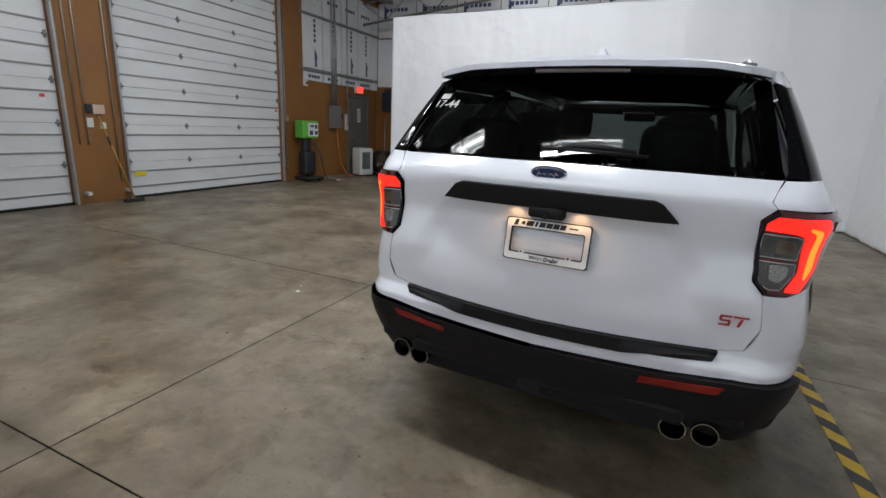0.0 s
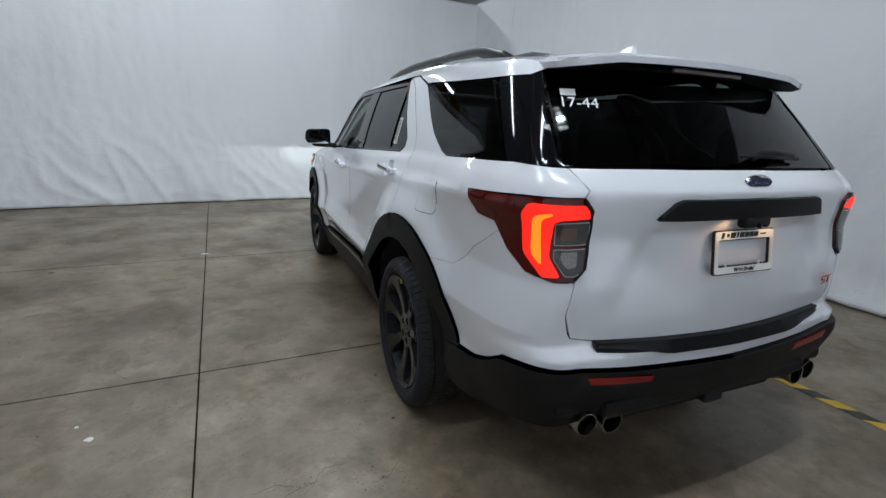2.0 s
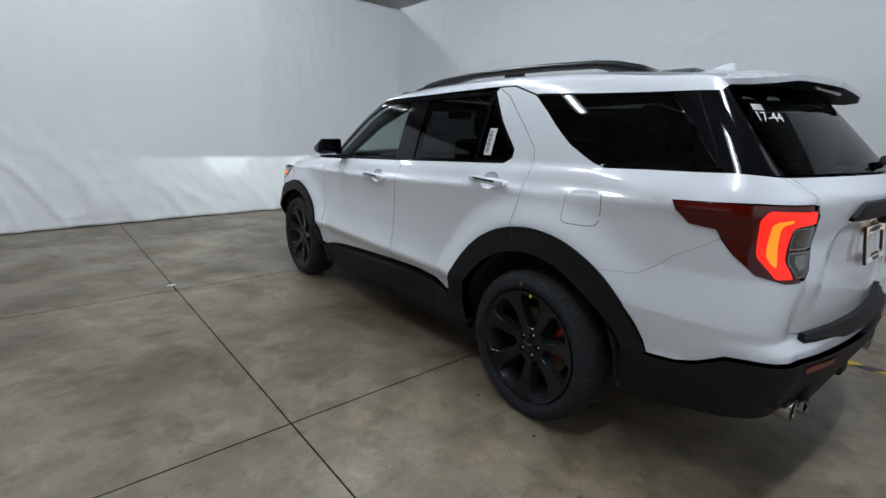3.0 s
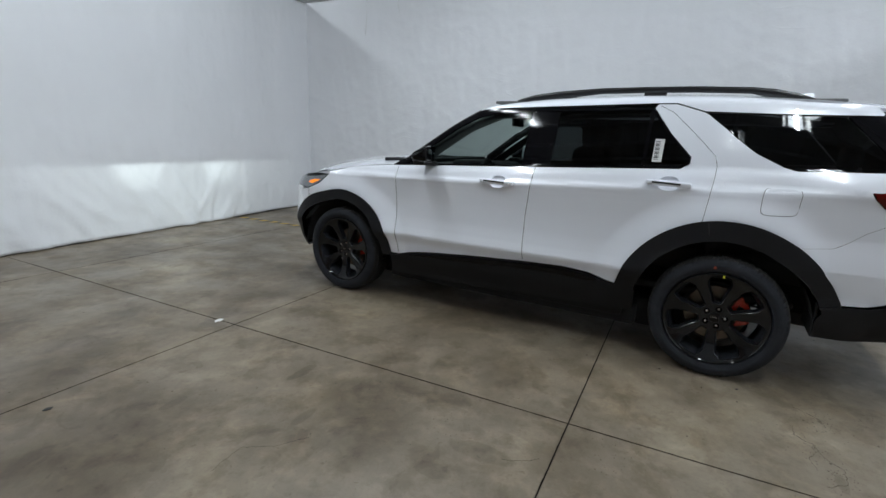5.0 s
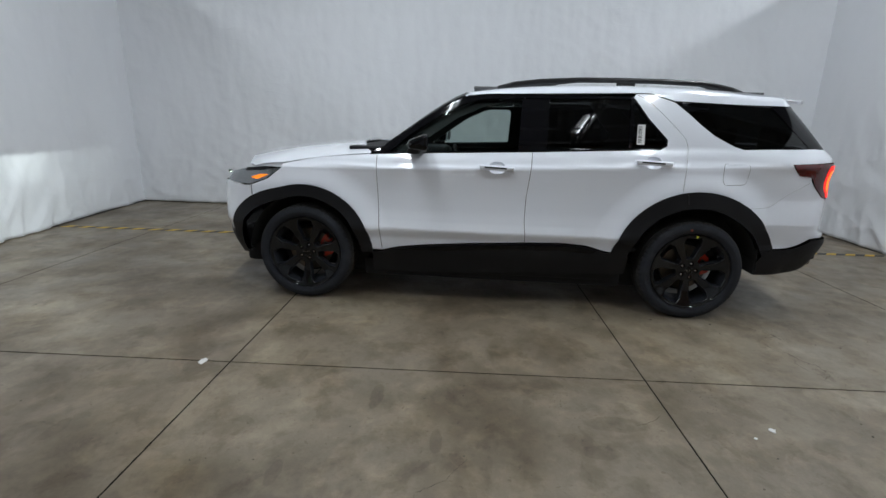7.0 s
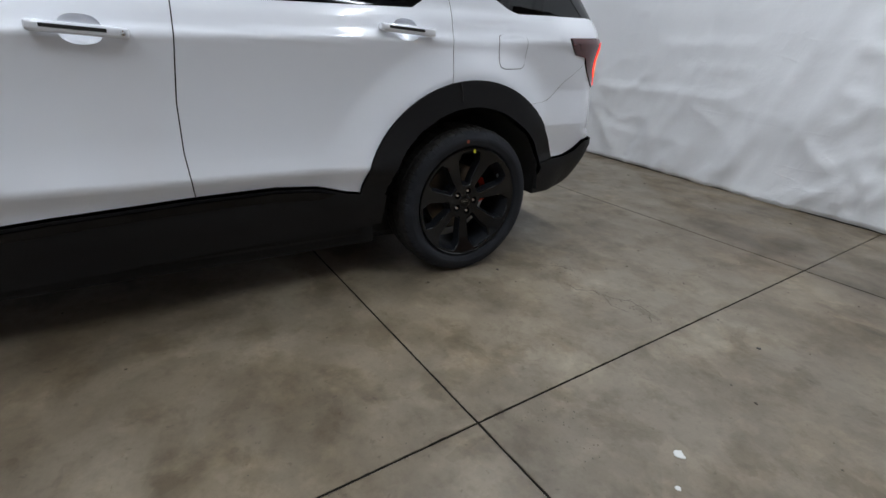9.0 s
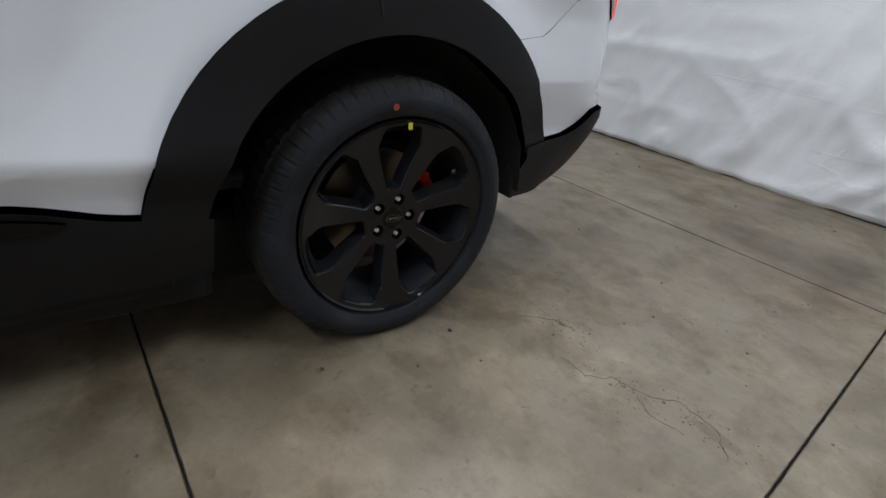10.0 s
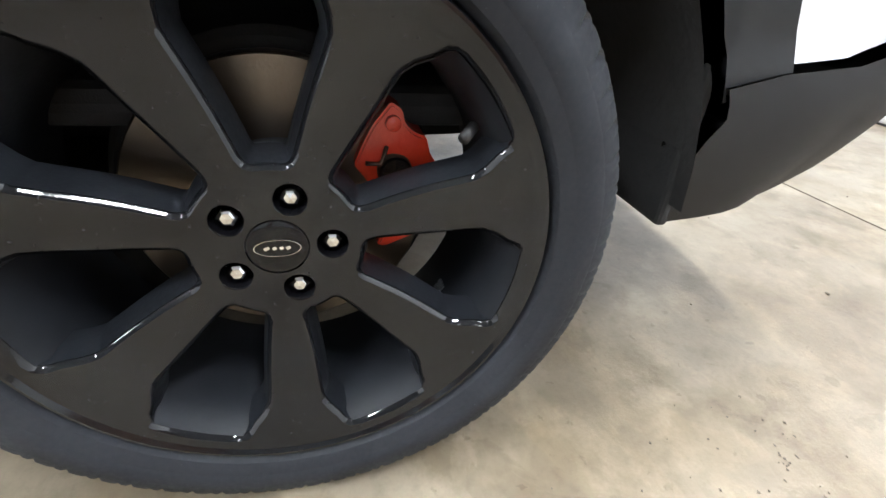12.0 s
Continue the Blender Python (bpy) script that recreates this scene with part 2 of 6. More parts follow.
    for x, y, rx, ry, most in PATCHES:
        place = t.nodes.new("ShaderNodeMapping")
        place.inputs["Location"].default_value = (-x / rx, -y / ry, 0)
        place.inputs["Scale"].default_value = (1 / rx, 1 / ry, 0)
        t.links.new(coords.outputs["Object"], place.inputs[0])
        far = t.nodes.new("ShaderNodeVectorMath")
        far.operation = "LENGTH"
        t.links.new(place.outputs[0], far.inputs[0])
        total = t.nodes.new("ShaderNodeMath")
        total.operation = "ADD"
        t.links.new(far.outputs["Value"], total.inputs[0])
        t.links.new(frayed, total.inputs[1])
        r = t.nodes.new("ShaderNodeMapRange")
        r.inputs[1].default_value, r.inputs[2].default_value = 1.55, 1.40
        t.links.new(total.outputs[0], r.inputs[0])
        color = layer(color, times(r.outputs[0], most), (.62, .58, .52))
    t.links.new(color, b.inputs["Base Color"])
    sheen, _ = clouds(2.2, .35, .7)
    r = t.nodes.new("ShaderNodeMapRange")
    r.inputs[3].default_value, r.inputs[4].default_value = .34, .55
    t.links.new(sheen, r.inputs[0])
    t.links.new(r.outputs[0], b.inputs["Roughness"])
    _, fine = clouds(90., .4, .6)
    bump = add_node(m, "ShaderNodeBump", Strength=.15, Distance=.004)
    t.links.new(fine, bump.inputs["Height"])
    t.links.new(bump.outputs[0], b.inputs["Normal"])
    return m


CONCRETE = concrete()


def tarp_weave():
    """The tarp's fine weave, faint soiling and crumpled creases."""
    wear(TARP, 1.3, .16, .12, .10, 55, tint=(.86, .86, .85))
    t = TARP.node_tree
    b = t.nodes["Principled BSDF"]
    last = b.inputs["Normal"].links[0].from_node
    coords = t.nodes.new("ShaderNodeTexCoord")

    def relief(stretch, scale, detail, power, strength, dist, last):
        """Soft swells (power 0), or thin raised creases along the mid line of a noise."""
        place = t.nodes.new("ShaderNodeMapping")
        place.inputs["Scale"].default_value = stretch
        place.inputs["Rotation"].default_value = (.5, .5, 0)
        t.links.new(coords.outputs["Object"], place.inputs[0])
        n = add_node(TARP, "ShaderNodeTexNoise", Scale=scale, Detail=detail, Roughness=.5)
        t.links.new(place.outputs[0], n.inputs["Vector"])
        height = n.outputs[0]
        if power:
            off = t.nodes.new("ShaderNodeMath")
            off.operation = "SUBTRACT"
            off.inputs[1].default_value = .5
            t.links.new(height, off.inputs[0])
            size = t.nodes.new("ShaderNodeMath")
            size.operation = "ABSOLUTE"
            t.links.new(off.outputs[0], size.inputs[0])
            ridge = t.nodes.new("ShaderNodeMapRange")
            ridge.interpolation_type = "SMOOTHSTEP"
            ridge.inputs[1].default_value, ridge.inputs[2].default_value = power, 0
            t.links.new(size.outputs[0], ridge.inputs[0])
            patch = add_node(TARP, "ShaderNodeTexNoise", Scale=1.7, Detail=2.)
            t.links.new(coords.outputs["Object"], patch.inputs["Vector"])
            mask = t.nodes.new("ShaderNodeMapRange")
            mask.inputs[1].default_value, mask.inputs[2].default_value = .48, .66
            t.links.new(patch.outputs[0], mask.inputs[0])
            mul = t.nodes.new("ShaderNodeMath")
            mul.operation = "MULTIPLY"
            t.links.new(ridge.outputs[0], mul.inputs[0])
            t.links.new(mask.outputs[0], mul.inputs[1])
            height = mul.outputs[0]
        bump = add_node(TARP, "ShaderNodeBump", Strength=strength, Distance=dist)
        t.links.new(height, bump.inputs["Height"])
        t.links.new(last.outputs[0], bump.inputs["Normal"])
        return bump

    last = relief((1, 1, .35), 2.2, 2., 0, .5, .12, last)
    last = relief((1, 1, 1), 4.5, 3., 0, .35, .035, last)
    last = relief((.7, .7, 2.2), 1.6, 1.5, .03, .16, .008, last)
    last = relief((1, 1, 1), 3.0, 2., .025, .12, .005, last)
    t.links.new(last.outputs[0], b.inputs["Normal"])


tarp_weave()


# ---- mesh helpers ----
def link(name, me, material, parent=None, smooth=False, label=""):
    if material:
        me.materials.append(material)
    if smooth:
        me.polygons.foreach_set("use_smooth", [True] * len(me.polygons))
    ob = new(name, me)
    if parent:
        ob.parent = parent
    return tagged(ob, label)


def part(name, bm, material, parent=None, label="", smooth=False):
    me = bpy.data.meshes.new(name)
    bm.to_mesh(me)
    bm.free()
    return link(name, me, material, parent, smooth, label)


def thing(name, label, category, group="", at=None):
    ob = tagged(new(name), label, category, group)
    ob.empty_display_size = .1
    if at:
        ob.matrix_world = at
    return ob


def add_box(bm, size, at, bevel=0., turn=None, segments=2):
    got = bmesh.ops.create_cube(bm, size=1)["verts"]
    bmesh.ops.scale(bm, vec=size, verts=got)
    if bevel:
        edges = list({e for v in got for e in v.link_edges})
        got = list({v for f in bmesh.ops.bevel(bm, geom=edges, offset=bevel, segments=segments, profile=.5, affect="EDGES")["faces"] for v in f.verts} | {v for v in got if v.is_valid})
    if turn:
        bmesh.ops.transform(bm, matrix=turn, verts=got)
    bmesh.ops.translate(bm, vec=at, verts=got)
    return got


def box(name, size, at, material, parent=None, bevel=0., label="", turn=None):
    bm = bmesh.new()
    add_box(bm, size, at, bevel, turn)
    return part(name, bm, material, parent, label)


def lathe(profile, steps=64, axis="x", wobble=None):
    """Turns a profile of (along, radius) round an axis."""
    verts, faces = [], []
    for i in range(steps):
        a = 2 * math.pi * i / steps
        for j, (u, r) in enumerate(profile):
            if wobble:
                u, r = wobble(i, j, u, r)
            c, s = r * math.cos(a), r * math.sin(a)
            verts.append((u, c, s) if axis == "x" else ((c, u, s) if axis == "y" else (c, s, u)))
    n = len(profile)
    for i in range(steps):
        k = (i + 1) % steps
        for j in range(n - 1):
            faces.append((i * n + j, k * n + j, k * n + j + 1, i * n + j + 1))
    return verts, faces


def from_lists(name, verts, faces, material, parent=None, smooth=False, label="", at=None):
    me = bpy.data.meshes.new(name)
    if at:
        verts = [at @ Vector(v) for v in verts]
    me.from_pydata(verts, [], faces)
    me.update()
    bm = bmesh.new()
    bm.from_mesh(me)
    bmesh.ops.recalc_face_normals(bm, faces=bm.faces)
    bm.to_mesh(me)
    bm.free()
    return link(name, me, material, parent, smooth, label)


def turned(name, profile, material, parent=None, steps=48, axis="x", at=None, label="", smooth=True):
    verts, faces = lathe(profile, steps, axis)
    ob = from_lists(name, verts, faces, material, parent, False, label, at)
    if smooth:
        ob.data.shade_smooth()
        ob.data.set_sharp_from_angle(angle=radians(35))
    return ob


def tube(name, points, radius, material, parent=None, sides=10, label=""):
    """A round bar along a line of points."""
    pts = [Vector(p) for p in points]
    verts, faces = [], []
    for i, p in enumerate(pts):
        d = (pts[min(i + 1, len(pts) - 1)] - pts[max(i - 1, 0)]).normalized()
        a = d.orthogonal().normalized() if abs(d.z) > .99 else d.cross(Vector((0, 0, 1))).normalized()
        b = d.cross(a)
        verts += [p + radius * (math.cos(2 * math.pi * k / sides) * a + math.sin(2 * math.pi * k / sides) * b) for k in range(sides)]
    for i in range(len(pts) - 1):
        for k in range(sides):
            faces.append((i * sides + k, i * sides + (k + 1) % sides, (i + 1) * sides + (k + 1) % sides, (i + 1) * sides + k))
    faces += [tuple(range(sides)), tuple(range((len(pts) - 1) * sides, len(pts) * sides))]
    return from_lists(name, verts, faces, material, parent, True, label)


def written(name, text, size, material, parent, m, thick=.0008, label="", bold=0.):
    """Raised lettering in the built-in font, as a mesh."""
    c = bpy.data.curves.new(name, "FONT")
    c.body, c.size, c.extrude, c.offset, c.align_x, c.align_y = text, size, thick, bold, "CENTER", "CENTER"
    tmp = bpy.data.objects.new(name, c)
    scene.collection.objects.link(tmp)
    me = bpy.data.meshes.new_from_object(tmp.evaluated_get(bpy.context.evaluated_depsgraph_get()))
    bpy.data.objects.remove(tmp)
    me.transform(m)
    return link(name, me, material, parent, False, label)


# ---- car body surface ----
def curve(tab, fair=False):
    """A smooth curve through the table's points: monotone, or (fair) a natural spline with even curvature."""
    xs, ys = np.array(tab[0::2], float), np.array(tab[1::2], float)
    d = np.diff(ys) / np.diff(xs)
    m = np.zeros(len(xs))
    m[0], m[-1] = d[0], d[-1]
    for i in range(1, len(xs) - 1):
        m[i] = 0 if d[i - 1] * d[i] <= 0 else 2 * d[i - 1] * d[i] / (d[i - 1] + d[i])

    if fair:
        n = len(xs)
        a, r = np.zeros((n, n)), np.zeros(n)
        h = np.diff(xs)
        a[0, 0], a[0, 1], r[0] = 2, 1, 3 * d[0]
        a[-1, -1], a[-1, -2], r[-1] = 2, 1, 3 * d[-1]
        for i in range(1, n - 1):
            a[i, i - 1], a[i, i], a[i, i + 1] = h[i], 2 * (h[i - 1] + h[i]), h[i - 1]
            r[i] = 3 * (h[i] * d[i - 1] + h[i - 1] * d[i])
        m = np.linalg.solve(a, r)
    xs, ys, m = xs.tolist(), ys.tolist(), m.tolist()

    def at(v):
        v = min(max(v, xs[0]), xs[-1])
        i = 0
        while i < len(xs) - 2 and v > xs[i + 1]:
            i += 1
        h = xs[i + 1] - xs[i]
        t = (v - xs[i]) / h
        a, b = (1 + 2 * t) * (1 - t) ** 2, t * (1 - t) ** 2
        c, e = t * t * (3 - 2 * t), t * t * (t - 1)
        return (a * ys[i] + b * h * m[i] + c * ys[i + 1] + e * h * m[i + 1])
    return at


# half width of the lower body by height, its taper along the car, and the line of the roof's edge
BELT = 1.305
belt_z = curve((-1.1, 1.337, -.7, 1.335, -.3, 1.316, .3, 1.297, 1.27, 1.25, 2.4, 1.205, 2.6, 1.20, 4, 1.17), fair=True)
side_w = curve((.15, .86, .32, .895, .45, .938, .55, .956, .60, .9765, .622, .9855, .628, .9855, .66, .977, .70, .967, .80, .953, .95, .9485, 1.08, .9555, 1.13, .963, 1.164, .9715, 1.172, .9715, 1.20, .961, 1.26, .940, 1.305, .916))
taper = curve((-1.1, .91, -.6, .934, 0, .960, .8, .986, 1.6, 1, 2.4, .993, 3.0, .972, 3.4, .945, 3.9, .90), fair=True)
roof_z = curve((-1.1, 1.640, -.7, 1.684, -.3, 1.720, .1, 1.740, .6, 1.748, 1.1, 1.737, 1.45, 1.713, 1.75, 1.672, 1.86, 1.622, 2.0, 1.542, 2.18, 1.421, 2.34, 1.309, 2.43, 1.245, 2.56, 1.20, 3, 1.19))
roof_w = curve((-1.1, .56, -.6, .60, 0, .645, 1.5, .66, 1.8, .69, 2.5, .80, 3, .80), fair=True)
lean = lambda h: .5 * h + .20 * h * h + .30 * h ** 26
gate_y = curve((.2, -.98, .40, -1.02, .53, -1.062, .64, -1.090, .700, -1.090, .720, -1.052, .83, -1.060, .93, -1.066, .98, -1.062, 1.08, -1.056, 1.16, -1.070, 1.23, -1.086, 1.250, -1.0895, 1.257, -1.0890, 1.275, -1.078, 1.300, -1.059, 1.327, -1.034, 1.4, -.97))
rear_y = lambda z: gate_y(z) if z < 1.327 else -1.034 + .876 * (z - 1.327) + .12 * (z - 1.327) ** 2
rear_k = curve((.3, .12, .9, .13, 1.2, .19, 1.34, .27, 1.7, .27))
corner_w = curve((.2, .24, 1.24, .24, 1.34, .10, 1.8, .10))
front_y = curve((.15, 3.70, .3, 3.77, .45, 3.83, .7, 3.88, .9, 3.875, 1.0, 3.82, 1.08, 3.74, 1.3, 3.55))
S_REAR, S_CORNER, S_FRONT, S_NOSE = -.5, -1.0, 3.2, 3.85


def ease(v):
    v = min(max(v, 0), 1)
    return v * v * (3 - 2 * v)


slim = curve((1.0, 0, 1.10, .002, 1.165, .010, 1.20, .020, 1.26, .023, 1.305, .025, 1.4, .025))


def flare(y, z):
    """How far the flanks swell out over the two wheel arches."""
    out = 0
    for cy, r0, most in ((.010, .605, .055), (3.02, .552, .045)):
        r = math.hypot(y - cy, z - .388)
        if r < r0 + .2:
            up = max(z - .388, 0) / max(r, .01)
            out += most * ease((r0 + .195 - r) / .20) * (.5 + .5 * up) * ease((y + .65) / .4)
    return out


def half_width(y, z):
    b = belt_z(y)
    zz = min(z - (b - BELT) * min(max((z - .7) / .5, 0), 1), BELT)
    low, high = min(max((y + .5) / .3, 0), 1), .5 + .5 * min(max((y + .6) / .8, 0), 1)
    w = side_w(zz)
    if .5 < z < .765 and y < -.25:
        w += (.970 - .16 * min(.765 - z, .145) - w) * ease((-.25 - y) / .2) * min((z - .5) / .1, 1)
    elif .765 <= z < .95 and y < -.25:
        w += (.970 - w) * ease((-.25 - y) / .2) * (1 - (z - .765) / .185)
    w = (w - slim(zz) * (low + (high - low) * ease((zz - 1.2) / .1))) * taper(y) + (flare(y, z) if z < 1.2 else 0)
    if z > b:
        h = min((z - b) / max(roof_z(y) - b, .05), 1)
        w += (roof_w(y) - w) * lean(h)
    return w


def body(s, z):
    """The body's left skin: s runs from the middle of the tailgate (about -1.7) round the corner, forward along the side (there s is the distance
    ahead of the rear axle) and round to the middle of the nose."""
    if s > S_FRONT:
        w = half_width(S_FRONT, z)
        xb = w - .34
        if s >= S_NOSE:
            x = xb * (1 - (s - S_NOSE) / .65)
            return Vector((-x, front_y(z) - .22 * x * x, z))
        u = (s - S_FRONT) / (S_NOSE - S_FRONT) * math.pi / 2
        yb = front_y(z) - .22 * xb * xb
        return Vector((-(xb + (w - xb) * math.cos(u) ** .85), S_FRONT + (yb - S_FRONT) * math.sin(u) ** .85, z))
    ya = S_REAR if z < BELT else S_REAR + .22 * min((z - BELT) / .35, 1)
    if s >= .2:
        return Vector((-half_width(s, z), s, z))
    if s >= S_REAR:
        y = .2 + (s - .2) * (.2 - ya) / (.2 - S_REAR)
        return Vector((-half_width(y, z), y, z))
    w = half_width(ya, z)
    xb = w - corner_w(z)
    if s <= S_CORNER:
        x = xb * (1 - (S_CORNER - s) / .7)
        return Vector((-x, rear_y(z) + rear_k(z) * x * x, z))
    u = (S_REAR - s) / (S_REAR - S_CORNER) * math.pi / 2
    yb = rear_y(z) + rear_k(z) * xb * xb
    slope = min(max((half_width(ya + .03, z) - w) / .03, 0), .15)
    go = math.sin(u) ** .8
    lead = slope * (ya - yb) * go * (1 - go) ** 2
    tuck = min(max((.62 - z) / .22, 0), 1) * math.sin(2 * u) * ease(u / .5)
    return Vector((-(xb + (w - xb) * math.cos(u) ** .8 - lead - .045 * tuck), ya + (yb - ya) * go + .035 * tuck, z))


def round_line(points, closed=True, cut=0.):
    """Rounds the corners of an outline by one or two corner cuts."""
    pts = [Vector(p) for p in points]
    if not cut:
        return pts
    out = []
    n = len(pts)
    for i, p in enumerate(pts):
        a, b = pts[i - 1] - p, pts[(i + 1) % n] - p
        ca, cb = min(cut, a.length * .45), min(cut, b.length * .45)
        q, r = p + a.normalized() * ca, p + b.normalized() * cb
        out += [q.lerp(p, t).lerp(p.lerp(r, t), t) for t in (0, .25, .5, .75, 1)]
    return out


def arc(cx, cy, r, a0, a1, n=18):
    return [(cx + r * math.cos(radians(a0 + (a1 - a0) * i / n)), cy + r * math.sin(radians(a0 + (a1 - a0) * i / n))) for i in range(n + 1)]


def inside(p, poly):
    hit = False
    for i in range(len(poly)):
        a, b = poly[i - 1], poly[i]
        if (a.y > p[1]) != (b.y > p[1]) and p[0] < (b.x - a.x) * (p[1] - a.y) / (b.y - a.y) + a.x:
            hit = not hit
    return hit


def fold_rise(y, z):
    """How far a crease at height z climbs with the waistline at y."""
    return (belt_z(max(y, S_REAR)) - BELT) * min(max((z - .7) / .5, 0), 1)


def skin(name, outline, material, parent, surface=body, grid=.03, proud=0., depth=.014, gap=.0022, cut=0., mirror=False, label="", flip=False, crown=0., holes=(), folds=()):
    """A panel: an outline on a curved surface, filled, offset outwards by proud, and folded back by depth at its edge. crown rounds its face off towards the edge.
    folds: heights at which the surface has a crisp crease, which the mesh then follows."""
    flip = flip != (surface is body)
    poly = round_line(outline, True, cut)
    fine = []
    for i, p in enumerate(poly):
        q = poly[(i + 1) % len(poly)]
        if (q - p).length < 1e-5:
            continue
        n = max(1, int((q - p).length / grid + .5))
        fine += [p.lerp(q, k / n) for k in range(n)]
    area = sum(fine[i - 1].x * fine[i].y - fine[i].x * fine[i - 1].y for i in range(len(fine)))
    if area < 0:
        fine.reverse()
    n = len(fine)
    edge = []
    for i, p in enumerate(fine):
        d = (fine[(i + 1) % n] - fine[i - 1])
        d = d.normalized() if d.length > 1e-6 else Vector((1, 0))
        edge.append(p + gap * Vector((-d.y, d.x)))
    pts = list(edge)
    xs, ys = [p.x for p in edge], [p.y for p in edge]
    ex, ey = np.array(xs), np.array(ys)
    margin = {}
    i0, i1 = math.floor(min(xs) / grid), math.ceil(max(xs) / grid)
    j0, j1 = math.floor(min(ys) / grid), math.ceil(max(ys) / grid)
    for i in range(i0, i1 + 1):
        for j in range(j0, j1 + 1):
            p = Vector((i * grid, j * grid))
            far = float(np.min((ex - p.x) ** 2 + (ey - p.y) ** 2)) ** .5
            if far > grid * .55 and inside(p, edge):
                margin[len(pts)] = far
                pts.append(p)
    for z0 in folds:
        for i in range(2 * i0, 2 * i1 + 1):
            for dz in (-.006, .006):
                p = Vector((i * grid / 2, z0 + dz + (fold_rise(i * grid / 2, z0) if surface is body else 0)))
                if float(np.min((ex - p.x) ** 2 + (ey - p.y) ** 2)) > .006 ** 2 and inside(p, edge):
                    pts.append(p)
    lines = []
    for hole in holes:
        pts = [p for i, p in enumerate(pts) if i < n or not inside(p, [c + (c - sum(hole, Vector((0, 0))) / len(hole)) * .12 for c in hole])]
        margin = {} if not crown else margin
        k = len(pts)
        pts += hole
        lines += [(k + i, k + (i + 1) % len(hole)) for i in range(len(hole))]
    got = delaunay_2d_cdt(pts, lines, [list(range(n))], 1, 1e-6)
    flat, src = got[0], got[3]
    tris = [f for f in got[2] if not any(inside(sum((flat[i] for i in f), Vector((0, 0))) / len(f), hole) for hole in holes)]
    sign = -1 if mirror else 1
    verts, normals = [], []
    eps = .004
    for k, p in enumerate(flat):
        o = surface(p.x, p.y)
        du, dv = surface(p.x + eps, p.y) - surface(p.x - eps, p.y), surface(p.x, p.y + eps) - surface(p.x, p.y - eps)
        nn = du.cross(dv)
        nn = nn.normalized() if nn.length > 1e-12 else Vector((0, 0, 1))
        if flip:
            nn = -nn
        rise = proud
        if crown:
            far = min((margin.get(a, 0) for a in src[k]), default=0)
            rise += crown * min(far / .03, 1)
        q = o + nn * rise
        verts.append(Vector((q.x * sign, q.y, q.z)))
        normals.append(Vector((nn.x * sign, nn.y, nn.z)))
    faces = []
    for t in tris:
        a, b, c = (verts[i] for i in t)
        faces.append(tuple(t) if (b - a).cross(c - a).dot(normals[t[0]]) > 0 else tuple(reversed(t)))
    back = {}
    for k, ids in enumerate(src):
        for a in ids:
            if a < n:
                back[a] = k
    ring = [back[i] for i in range(n) if i in back]
    base = len(verts)
    m = len(ring)
    mid = sum((verts[k] for k in ring), Vector()) / m
    for k in ring:
        verts.append(verts[k].copy())
    for k in ring:
        verts.append(verts[k] - normals[k] * depth)
    for i in range(m):
        k = (i + 1) % m
        p, q = verts[base + i], verts[base + k]
        out = (q - p).cross(normals[ring[i]])
        out = out.normalized() if out.length > 1e-9 else normals[ring[i]]
        if mirror != flip:
            out = -out
        normals.append(out)
        faces.append((base + i, base + m + i, base + m + k, base + k))
    normals += normals[base:base + m]
    me = bpy.data.meshes.new(name)
    me.from_pydata(verts, [], faces)
    me.update()
    me.polygons.foreach_set("use_smooth", [True] * len(me.polygons))
    me.normals_split_custom_set_from_vertices([tuple(v) for v in normals])
    return link(name, me, material, parent, False, label)


CAR_AT = pose(-.2265, 3.158, 0, 0, 0, -2.6)
car = thing("suv_car", "white sport utility car with black trim and lit tail lamps", "car")
car.matrix_world = CAR_AT


def pair(name, outline, material, label="", **more):
    """The same panel on both sides of the car."""
    return [skin(name, outline, material, car, mirror=m, label=label, **more) for m in (False, True)]


def rear_face(x, z):
    """The tailgate's surface by x and z, over its whole width."""
    w = half_width(S_REAR if z < BELT else S_REAR + .22 * min((z - BELT) / .35, 1), z)
    xb = w - corner_w(z)
    if abs(x) <= xb:
        p = body(S_CORNER - .7 * (1 - abs(x) / xb), z)
    else:
        u = math.acos(min(((abs(x) - xb) / (w - xb)) ** (1 / .8), 1))
        p = body(S_REAR - (S_REAR - S_CORNER) * u / (math.pi / 2), z)
    inner = min(max((.46 + .62 * (1.15 - z) - abs(x)) / .11, 0), 1) * min(max((1.17 - z) / .06, 0), 1) * min(max((z - .78) / .25, 0), 1)
    return Vector((abs(p.x) if x > 0 else -abs(p.x), p.y + .020 * inner * inner * (3 - 2 * inner), z))


ARCH_R, ARCH_F = (.010, .388, .605), (3.02, .388, .552)
ROCKER = [(2.391, .438), (2.307, .461), (2.185, .482), (2.04, .499), (1.716, .527), (1.267, .555), (.971, .564), (.801, .550), (.673, .519), (.588, .508)]
SEAM_F = [(2.438, 1.192), (2.428, .97), (2.410, .645), (2.391, .438)]
SEAM_D = [(1.250, 1.245), (1.257, 1.121), (1.280, .902), (1.282, .724), (1.267, .555)]
SEAM_R = [(.505, 1.684), (.405, 1.633), (.270, 1.508), (.132, 1.372), (.118, 1.31), (.124, 1.22), (.150, .985)]
def along(y):
    """The skin's s for a distance y behind the rear axle, round the start of the corner."""
    return y if y >= S_REAR else S_REAR - .5 * math.asin(min((S_REAR - y) / .46, 1) ** 1.25) / (math.pi / 2)


